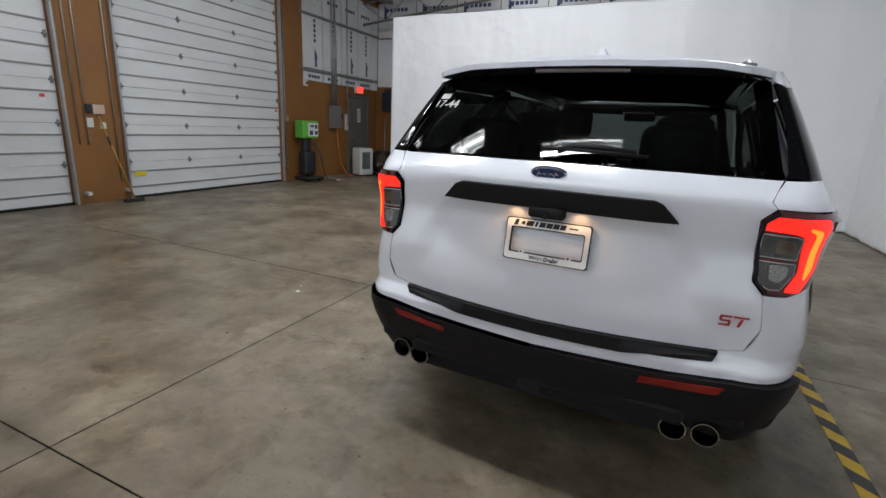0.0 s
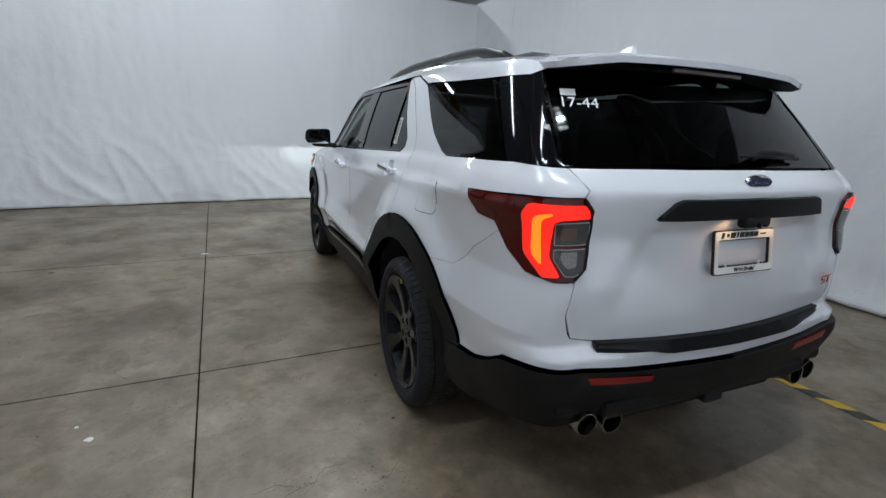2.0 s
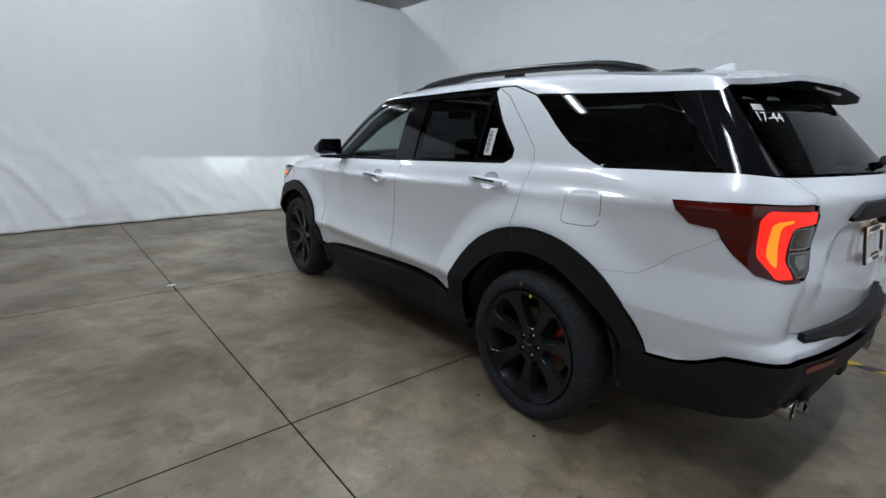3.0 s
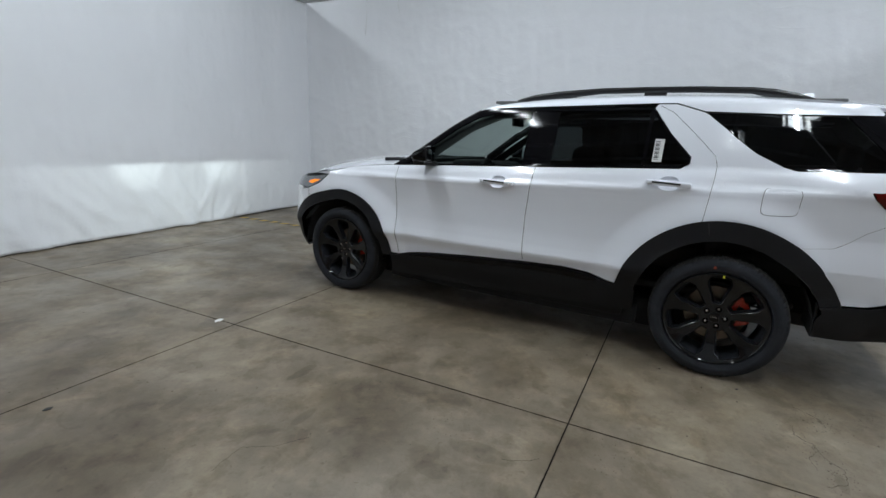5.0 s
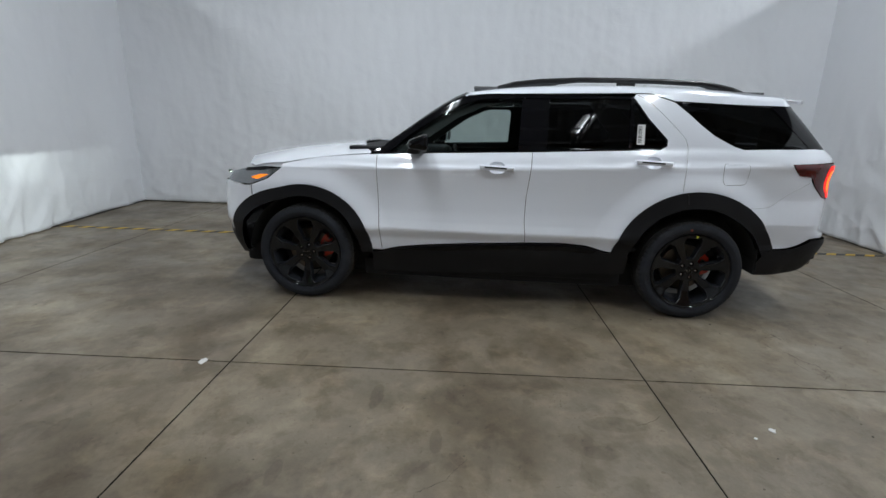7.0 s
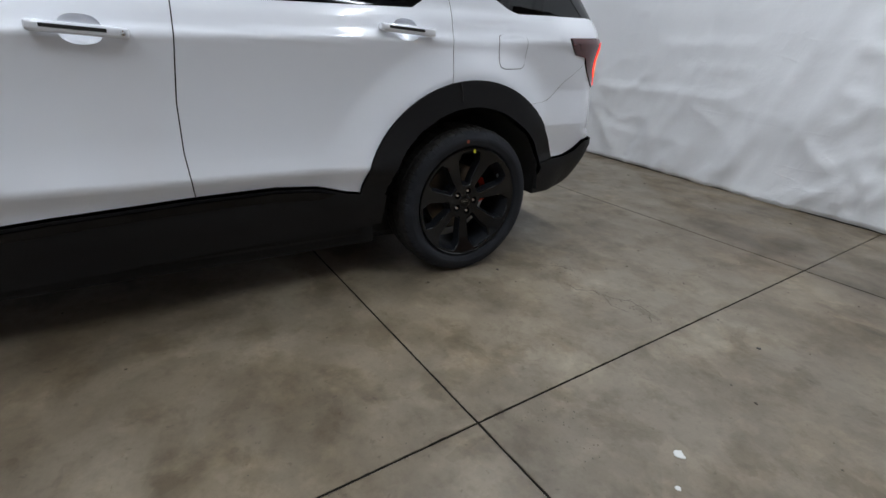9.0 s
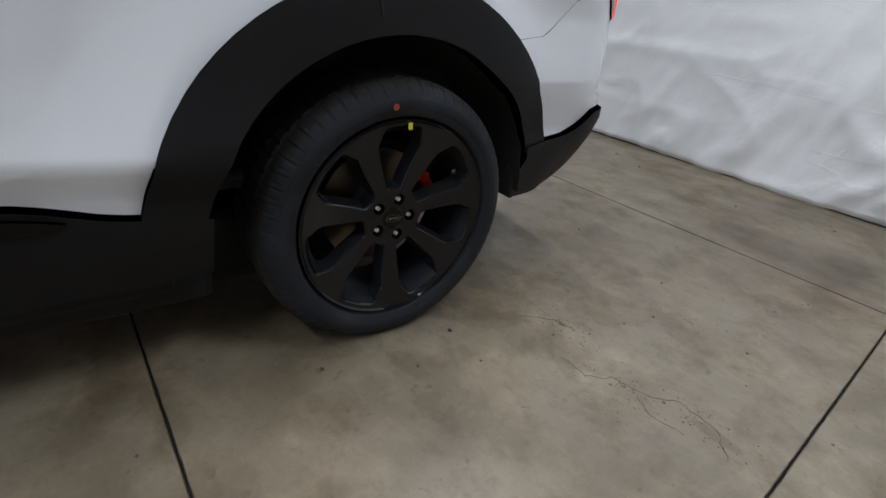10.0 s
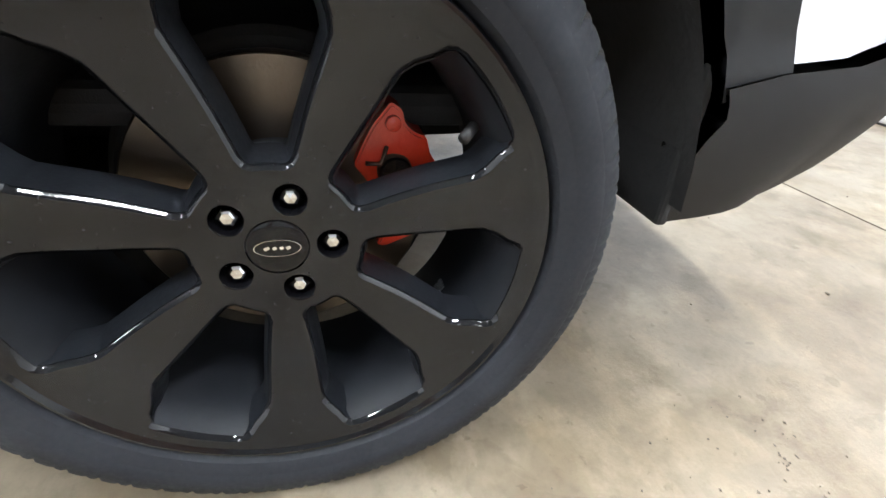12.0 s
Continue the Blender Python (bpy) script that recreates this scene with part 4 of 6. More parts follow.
# fuel flap, door handles and mirrors
skin("fuel_flap_gap", [(-.130, 1.068), (-.135, 1.195), (-.155, 1.207), (-.300, 1.212), (-.321, 1.190), (-.313, 1.073), (-.290, 1.054), (-.155, 1.050)], INK, car, proud=.0006, depth=.004, gap=0, cut=.035)
skin("fuel_flap", [(-.130, 1.068), (-.135, 1.195), (-.155, 1.207), (-.300, 1.212), (-.321, 1.190), (-.313, 1.073), (-.290, 1.054), (-.155, 1.050)], PAINT, car, proud=.0016, depth=.004, gap=.0028, cut=.035, label="white fuel filler flap")
for m in (False, True):
    sgn = 1 if m else -1
    for y0, z0 in HANDLES:
        line = cup_line(y0, z0)
        verts, faces = [], []
        for f, d in ((1, 0), (.97, .004), (.88, .011), (.7, .018), (.4, .023), (.12, .024)):
            for c in line:
                p = body(y0 + (c.x - y0) * f, z0 + (c.y - z0) * f)
                verts.append((-sgn * (p.x + d), p.y, p.z))
        for i in range(5):
            for k in range(28):
                faces.append((i * 28 + k, i * 28 + (k + 1) % 28, i * 28 + 28 + (k + 1) % 28, i * 28 + 28 + k))
        faces.append(tuple(range(140, 168)))
        from_lists("handle_recess", verts, faces, PAINT, car, True)
        w = half_width(y0, z0)
        bm = bmesh.new()
        add_box(bm, (.022, .262, .034), (sgn * (w + .030), y0, z0), .0105, pose(0, 0, 0, 2.4, 0, 0), 3)
        add_box(bm, (.034, .04, .026), (sgn * (w + .014), y0 + .11, z0 + .004), .006)
        add_box(bm, (.034, .04, .026), (sgn * (w + .014), y0 - .11, z0 - .004), .006)
        h = part("door_handle", bm, PAINT, car, "white door handle with a black strip", True)
        box("handle_strip", (.003, .165, .011), (sgn * (w + .0415), y0 + .012, z0 + .003), INK, h, .001, "black strip", pose(0, 0, 0, 2.4, 0, 0))
        if y0 > 1:
            turned("key_cap", [(0, .0), (0, .008), (sgn * .003, .008), (sgn * .004, 0)], CHROME, h, 16, "x", Matrix.Translation((sgn * (w + .040), y0 - .112, z0 - .005)))
    # door mirror: a wedge that is deep at the glass and tapers forward and outward, on a flat arm
    bm = bmesh.new()
    got = add_box(bm, (.235, .15, .150), (0, 0, 0))
    for v in got:
        if v.co.y > 0:
            v.co.x *= .72
            v.co.z = .002 if v.co.z > 0 else -.058
        if v.co.x * sgn > 0:
            v.co.z = v.co.z * .88 + .002
            v.co.y -= .018
    bmesh.ops.bevel(bm, geom=bm.edges[:], offset=.036, segments=6, profile=.5, affect="EDGES")
    bmesh.ops.transform(bm, matrix=pose(sgn * 1.062, 2.118, 1.300, 0, 0, sgn * -10), verts=bm.verts)
    mir = part("door_mirror", bm, GLOSS, car, "gloss black door mirror", True)
    bm = bmesh.new()
    got = add_box(bm, (.20, .12, .040), (0, 0, 0))
    for v in got:
        if v.co.x * sgn > 0:
            v.co.z += .012
            v.co.y *= .8
    bmesh.ops.bevel(bm, geom=bm.edges[:], offset=.012, segments=3, profile=.5, affect="EDGES")
    bmesh.ops.transform(bm, matrix=pose(sgn * .992, 2.125, 1.222), verts=bm.verts)
    part("mirror_foot", bm, PLASTIC, mir, "", True)
    box("mirror_glass", (.175, .006, .118), (sgn * 1.055, 2.0400, 1.296), MIRROR_GLASS, mir, .002, "dark mirror glass", pose(0, 0, 0, 4, 0, sgn * -8))

# tailgate fittings
HANDLE = [(-.425, 1.163), (-.372, 1.220), (-.345, 1.231), (0, 1.235), (.345, 1.231), (.372, 1.220), (.425, 1.163), (.10, 1.166), (-.10, 1.166)]
skin("tailgate_strip", HANDLE, PLASTIC, car, surface=rear_face, proud=.016, depth=.02, gap=0, crown=.005, label="black tailgate trim strip")
bm = bmesh.new()
add_box(bm, (.135, .04, .045), (0, -1.078, 1.150), .014, None, 3)
part("tailgate_latch", bm, PLASTIC, car, "black latch and camera housing", True)
turned("camera_lens", [(0, 0), (0, .011), (-.006, .010), (-.008, 0)], GLOSS, car, 20, "y", Matrix.Translation((0, -1.098, 1.138)))
BADGE = pose(-.012, -1.070, 1.289, 14)
badge = turned("rear_badge", [(-.010, 0), (-.010, .056), (-.004, .064), (.006, .066)], CHROME, car, 40, "y", BADGE @ Matrix.Diagonal((1, 1, .36, 1)), "blue oval badge with a chrome rim")
turned("badge_face", [(-.0125, 0), (-.0125, .056), (-.008, .060)], BLUE, badge, 40, "y", BADGE @ Matrix.Diagonal((1, 1, .33, 1)))
for dx, w, h in ((-.034, .004, .022), (-.026, .012, .004), (-.012, .010, .004), (-.006, .003, .012), (.006, .003, .012), (.016, .010, .004), (.026, .003, .020), (.033, .008, .004)):
    box("badge_stroke", (w, .001, h), (dx, -.0135, 0), CHROME, badge, 0, "", pose(0, 0, 0, 0, 24, 0)).data.transform(BADGE)
# number plate frame: an empty white-lined holder
PLATE = pose(.003, -1.060, 1.036, -9)


def plate_ring(outer, inner, y0, y1):
    """A flat rectangular ring with rounded corners, between two depths."""
    bm = bmesh.new()
    loops = []
    for (w, h, dz), cut in ((outer, .012), (inner, .008)):
        line = round_line([(-w / 2, dz - h / 2), (w / 2, dz - h / 2), (w / 2, dz + h / 2), (-w / 2, dz + h / 2)], True, cut)
        loops.append([[bm.verts.new((p.x, y, p.y)) for p in line] for y in (y0, y1)])
    n = len(loops[0][0])
    for q in range(n):
        k = (q + 1) % n
        (a0, a1), (b0, b1) = loops
        for f in ((a0[q], a0[k], b0[k], b0[q]), (a1[q], b1[q], b1[k], a1[k]), (a0[q], a1[q], a1[k], a0[k]), (b0[q], b0[k], b1[k], b1[q])):
            bm.faces.new(f)
    bmesh.ops.recalc_face_normals(bm, faces=bm.faces)
    bmesh.ops.transform(bm, matrix=PLATE, verts=bm.verts)
    return bm


plate = part("plate_frame", plate_ring((.308, .152, 0), (.274, .098, -.003), -.006, .004), SILVER, car, "silver number plate frame with black lettering, no plate")
part("frame_edge", plate_ring((.316, .160, 0), (.266, .090, -.003), -.003, .006), INK, plate, "black frame edge")
for x in (-.088, .088):
    bm = bmesh.new()
    add_box(bm, (.022, .009, .018), (x, -.001, -.048), .004, None, 3)
    bmesh.ops.transform(bm, matrix=PLATE, verts=bm.verts)
    part("frame_tab", bm, SILVER, plate)
    turned("frame_screw", [(0, 0), (0, .0045), (-.003, .004), (-.004, 0)], INK, plate, 12, "y", PLATE @ Matrix.Translation((x, -.005, -.047)))
# the dealer's mark: slanted black shapes
slant = Matrix(((1, 0, .30, 0), (0, 1, 0, 0), (0, 0, 1, 0), (0, 0, 0, 1)))
for x, w, h in ((-.118, .014, .021), (-.092, .012, .011), (-.066, .026, .019), (-.042, .009, .018), (-.020, .022, .018), (.006, .023, .018), (.032, .022, .018), (.056, .020, .018), (.094, .030, .005)):
    bm = bmesh.new()
    add_box(bm, (w, .001, h), (x, -.0066, .0615), 0, slant)
    bmesh.ops.transform(bm, matrix=PLATE, verts=bm.verts)
    part("frame_print", bm, INK, plate)
written("frame_lettering", "We're Dealin'", .0195, INK, plate, PLATE @ pose(0, -.0064, -.0645, 90), bold=.0006)
# the two plate lamps beside the latch, and their warm light on the tailgate
for sx in (-1, 1):
    box("plate_lamp", (.030, .012, .006), (sx * .110, -1.066, 1.1850), glow("plate_lamp_glow", (1, .55, .22), 3.), car, .002, "lit warm number plate lamp")
    data = bpy.data.lights.new("plate_light", "SPOT")
    data.energy, data.color, data.spot_size, data.spot_blend, data.shadow_soft_size = .45, (1, .58, .26), radians(120), .8, .008
    ob = new("plate_light", data)
    ob.matrix_world = CAR_AT @ look((sx * .110, -1.094, 1.157), (sx * .125, -1.055, 1.08))
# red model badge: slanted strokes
bm = bmesh.new()
sk = Matrix(((1, 0, .35, 0), (0, 1, 0, 0), (0, 0, 1, 0), (0, 0, 0, 1)))
for size, at in (((.046, .005, .008), (-.024, 0, .020)), ((.042, .005, .008), (-.026, 0, 0)), ((.046, .005, .008), (-.028, 0, -.020)), ((.010, .005, .014), (-.044, 0, .010)), ((.010, .005, .014), (-.009, 0, -.010)),
                 ((.060, .005, .008), (.036, 0, .020)), ((.011, .005, .036), (.034, 0, -.006))):
    add_box(bm, size, at, .001, sk)
bmesh.ops.transform(bm, matrix=Matrix.Translation((.628, -1.024, .862)) @ pose(0, 0, 0, -2, 0, 9.5) @ Matrix.Scale(.74, 4), verts=bm.verts)
part("model_badge", bm, BADGE_RED, car, "red slanted model badge with a chrome edge")
# wiper
tube("wiper_arm", [(.0, -1.025, 1.365), (.05, -1.015, 1.385), (.15, -1.005, 1.385), (.26, -0.995, 1.372)], .012, PLASTIC, car, 8, "black rear wiper arm")
tube("wiper_blade", [(-.06, -1.025, 1.372), (.1, -1.025, 1.372), (.30, -0.995, 1.364)], .007, PLASTIC, car, 6, "black rear wiper blade")
# exhaust tips and tow bar
for x, y in ((-.608, -1.050), (-.508, -1.065), (.518, -1.065), (.620, -1.050)):
    tip = turned("exhaust_tip", [(.24, .038), (.03, .043), (.004, .045), (0, .044), (0, .0400), (.006, .0385), (.02, .039), (.2, .036), (.2, 0)], DARK_CHROME, car, 32, "y", Matrix.Translation((x, y, .443)), "chrome round exhaust tip")
    turned("tip_inside", [(.19, .0), (.19, .0355)], INK, tip, 24, "y", Matrix.Translation((x, y, .443)))
box("tow_socket", (.10, .14, .07), (0, -1.00, .455), DARK, car, .01, "black tow hitch receiver")
box("diffuser", (1.10, .10, .07), (0, -1.02, .49), PLASTIC, car, .02)
for sx in (-1, 1):
    box("diffuser_fin", (.30, .10, .06), (sx * .58, -.98, .50), PLASTIC, car, .02)

# writing on the glass: sticker and marker
p0, p1 = rear_face(-.60, 1.560), rear_face(-.578, 1.524)
box("glass_sticker", (.055, .030, .001), (0, 0, 0), PAPER, car, 0, "white paper sticker on the glass").matrix_local = Matrix.Translation(p0 + Vector((0, -.006, .003))) @ pose(0, 0, 0, 50, 0, -18)
written("glass_marking", "17-44", .062, INKWHITE, car, Matrix.Translation(p1 + Vector((0, -.006, .003))) @ pose(0, 0, 0, 50, 0, -18), .0004, "white marker numbers")
st = skin("window_label", [(.490, 1.322), (.487, 1.466), (.431, 1.466), (.434, 1.322)], PAPER, car, proud=-.004, depth=.001, gap=0, label="white printed label on the window")
for k in range(14):
    z = 1.337 + k * .0085
    skin("label_bar", [(.482, z), (.482, z + (.005 if k % 3 else .003)), (.455, z + (.005 if k % 3 else .003)), (.455, z)], INK, st, proud=-.0034, depth=.0004, gap=0)

# wheels
face_x = curve((.030, .0745, .090, .0742, .13, .0760, .17, .0810, .205, .0875, .246, .0975, .2835, .1080), fair=True)
SPOKES = 2 * math.pi / 7


def window_half():
    """Half of the opening between two spokes, as radius and angle from the spoke's middle: from the hub side round to the rim side."""
    side = [(.0920, SPOKES / 2), (.0920, radians(18)), (.0930, radians(15.2)), (.0965, radians(13.0)), (.1040, radians(11.7)), (.125, radians(11.0)), (.150, radians(10.4)), (.180, radians(9.7)),
            (.205, radians(9.1)), (.222, radians(8.9)), (.236, radians(10.2)), (.250, radians(12.2)), (.2620, radians(13.2)), (.2668, radians(14.3)), (.2685, radians(16.3)), (.2690, SPOKES / 2)]
    fine = []
    for (r0, a0), (r1, a1) in zip(side, side[1:]):
        n = max(1, int(math.hypot(r1 - r0, (a1 - a0) * r0) / .005 + .5))
        fine += [(r0 + (r1 - r0) * q / n, a0 + (a1 - a0) * q / n) for q in range(n)]
    return fine + [side[-1]]


def flat_fill(outline, holes, grid):
    """Triangles over a flat outline with holes: points and faces."""
    pts = list(outline)
    ex = np.array([(p.x, p.y) for p in outline] + [(p.x, p.y) for h in holes for p in h])
    xs, ys = [p.x for p in outline], [p.y for p in outline]
    for i in range(math.floor(min(xs) / grid), math.ceil(max(xs) / grid) + 1):
        for j in range(math.floor(min(ys) / grid), math.ceil(max(ys) / grid) + 1):
            p = Vector((i * grid, j * grid))
            if float(np.min((ex[:, 0] - p.x) ** 2 + (ex[:, 1] - p.y) ** 2)) > (.5 * grid) ** 2 and inside(p, outline) and not any(inside(p, h) for h in holes):
                pts.append(p)
    lines = []
    for h in holes:
        k = len(pts)
        pts += h
        lines += [(k + q, k + (q + 1) % len(h)) for q in range(len(h))]
    got = delaunay_2d_cdt(pts, lines, [list(range(len(outline)))], 1, 1e-7)
    flat = got[0]
    return flat, [f for f in got[2] if not any(inside(sum((flat[q] for q in f), Vector((0, 0))) / len(f), h) for h in holes)]


def face_normal(p):
    r = max(p.length, 1e-6)
    d = (face_x(r + .002) - face_x(r - .002)) / .004
    return Vector((1, -d * p.x / r, -d * p.y / r)).normalized()


def wheel_part(name, verts, normals, faces, a, mirror_y, hub, at, label="", wall_faces=None):
    """Lays a piece, built with its spoke along +y, into the wheel at the angle a."""
    c, sn = math.cos(a), math.sin(a)
    turn = Matrix(((1, 0, 0, 0), (0, c * mirror_y, -sn * mirror_y, 0), (0, sn, c, 0), (0, 0, 0, 1)))
    m = at @ turn
    m3 = m.to_3x3()
    vs, ns = [m @ v for v in verts], [(m3 @ q).normalized() for q in normals]
    out = []
    for f in faces:
        q = (vs[f[1]] - vs[f[0]]).cross(vs[f[2]] - vs[f[0]])
        out.append(tuple(f) if q.dot(sum((ns[i] for i in f), Vector())) > 0 else tuple(reversed(f)))
    me = bpy.data.meshes.new(name)
    me.from_pydata(vs, [], out)
    me.update()
    me.polygons.foreach_set("use_smooth", [True] * len(me.polygons))
    me.normals_split_custom_set_from_vertices([tuple(q) for q in ns])
    ob = link(name, me, RIM, hub, False, label)
    if wall_faces:
        me.materials.append(BARREL)
        for q in range(*wall_faces):
            me.polygons[q].material_index = 1
    return ob


def spoke_mesh(a, mirror_y, hub, at):
    """One flat-faced spoke with its piece of the outer ring: rounded front edges, and walls that slope back into the openings."""
    half = window_half()
    rim_r, hub_r = .2838, .0865
    right = [Vector((r * math.cos(t), r * math.sin(t))) for r, t in half]
    left = [Vector((p.x, -p.y)) for p in right]
    ring = [Vector((rim_r * math.cos(t), rim_r * math.sin(t))) for t in (SPOKES / 2 * (1 - q / 16) for q in range(33))]
    bore = [Vector((hub_r * math.cos(t), hub_r * math.sin(t))) for t in (-SPOKES / 2 * (1 - q / 8) for q in range(17))]
    verts, normals, edges, walls = [], [], [], []

    def rows(line, sign):
        """The line's inner edge on the face, then its rounded edge and wall."""
        outs = []
        for i, p in enumerate(line):
            d = line[min(i + 1, len(line) - 1)] - line[max(i - 1, 0)]
            if i in (0, len(line) - 1):
                d = Vector((-math.sin(SPOKES / 2), math.cos(SPOKES / 2) * sign)) * (-1 if i == 0 else 1)
            d.normalize()
            outs.append(Vector((-d.y, d.x)) * sign)
        inner = [p - q * .0056 for p, q in zip(line, outs)]
        for step, (off, deep, tilt) in enumerate(((-.0056, 0, 0), (-.0049, .0003, .42), (-.0006, .0040, .55), (.0008, .0056, .92), (.0008, .0056, .97), (.0060, .022, .97), (.0075, .046, .97))):
            for p, q in zip(line, outs):
                w = p + q * off
                verts.append(Vector((face_x(w.length) - deep, w.x, w.y)))
                n = face_normal(w) * (1 - tilt) + Vector((0, q.x, q.y)) * tilt
                normals.append(n.normalized())
        n, base = len(line), len(verts) - 7 * len(line)
        for step, many in ((0, edges), (1, edges), (2, edges), (4, walls), (5, walls)):
            for i in range(n - 1):
                o = base + step * n + i
                many.append((o, o + 1, o + n + 1, o + n))
        return inner

    inner_r = rows(right, 1)
    inner_l = rows(left, -1)
    outline = bore + inner_r + ring + inner_l[::-1]
    clean = [p for i, p in enumerate(outline) if (p - outline[i - 1]).length > 1e-5]
    flat, tris = flat_fill(clean, [], .009)
    base = len(verts)
    verts += [Vector((face_x(p.length), p.x, p.y)) for p in flat]
    normals += [face_normal(p) for p in flat]
    faces = walls + edges + [tuple(base + q for q in f) for f in tris]
    return wheel_part("spoke", verts, normals, faces, a, mirror_y, hub, at, "", (0, len(walls)))


def hub_plate(mirror_y, hub, at):
    """The flat hub between the spokes, with five round holes for the nuts and one for the cap."""
    round_at = lambda x, y, r, n: [Vector((x + r * math.cos(2 * math.pi * q / n), y + r * math.sin(2 * math.pi * q / n))) for q in range(n)]
    holes = [round_at(0, 0, .0332, 36)] + [round_at(.0572 * math.cos(radians(180 + 72 * k)), .0572 * math.sin(radians(180 + 72 * k)), .0182, 24) for k in range(5)]
    flat, tris = flat_fill(round_at(0, 0, .0867, 84), holes, .008)
    verts = [Vector((face_x(max(p.length, .031)), p.x, p.y)) for p in flat]
    wheel_part("hub_plate", verts, [Vector((1, 0, 0))] * len(verts), tris, 0, mirror_y, hub, at)


def caliper(mirror_y, hub, at):
    """A cast red caliper over the disc's rear edge: a bridge with a rounded opening, stepped outer edge and two bolt bosses."""
    polar = lambda r, deg: Vector((-r * math.cos(radians(deg)), r * math.sin(radians(deg))))
    outer = [polar(r, d) for r, d in ((.104, 33), (.124, 39), (.150, 43.5), (.186, 45), (.190, 40), (.183, 36), (.186, 31), (.197, 27), (.193, 21), (.199, 15), (.197, 6), (.200, -2), (.193, -8), (.182, -12),
                                      (.160, -17), (.138, -25), (.126, -26), (.128, -18), (.120, -8), (.112, 4), (.110, 18))]
    hole = round_line([polar(r, d) for r, d in ((.128, 27), (.148, 29), (.166, 24), (.170, 12), (.160, 5), (.130, 8), (.122, 17))], True, .010)
    outer = round_line(outer, True, .005)
    verts, faces = [], []
    flat, tris = flat_fill(outer, [hole], .02)
    n = len(flat)
    for x in (-.010, -.068):
        verts += [Vector((x - .10 * max(0, p.length - .17) * (1 if x > -.02 else 0), p.x, p.y)) for p in flat]
    faces += [tuple(f) for f in tris] + [tuple(n + q for q in reversed(f)) for f in tris]
    for loop in (outer, hole):
        b = len(verts)
        verts += [Vector((-.010 - .10 * max(0, p.length - .17), p.x, p.y)) for p in loop] + [Vector((-.068, p.x, p.y)) for p in loop]
        m = len(loop)
        faces += [(b + q, b + (q + 1) % m, b + m + (q + 1) % m, b + m + q) for q in range(m)]
    turn = at @ Matrix.Diagonal((1, mirror_y, 1, 1))
    cal = from_lists("brake_caliper", verts, faces, CALIPER, hub, False, "red painted brake caliper", turn)
    bm = bmesh.new()
    bm.from_mesh(cal.data)
    bmesh.ops.remove_doubles(bm, verts=bm.verts, dist=1e-5)
    bmesh.ops.recalc_face_normals(bm, faces=bm.faces)
    rim = [e for e in bm.edges if len(e.link_faces) == 2 and e.calc_face_angle(0) > 1.0]
    bmesh.ops.bevel(bm, geom=rim, offset=.003, segments=2, affect="EDGES")
    bm.to_mesh(cal.data)
    bm.free()
    turned("caliper_piston", [(-.030, 0), (-.030, .017), (-.026, .019), (-.034, .023), (-.06, .023)], DARK, cal, 24, "x", turn @ Matrix.Translation((0, *polar(.146, 15))), "dark piston behind the opening")
    tube("pad_clip", [turn @ Vector((-.006, *polar(.118, 31))), turn @ Vector((-.003, *polar(.134, 27))), turn @ Vector((-.006, *polar(.150, 33)))], .0028, STEEL, cal, 6, "steel pad clip")
    for r, d in ((.172, 39), (.176, -7)):
        turned("caliper_bolt", [(-.014, .0095), (-.004, .0090), (-.003, .007), (-.003, 0)], CALIPER, cal, 14, "x", turn @ Matrix.Translation((0, *polar(r, d))))


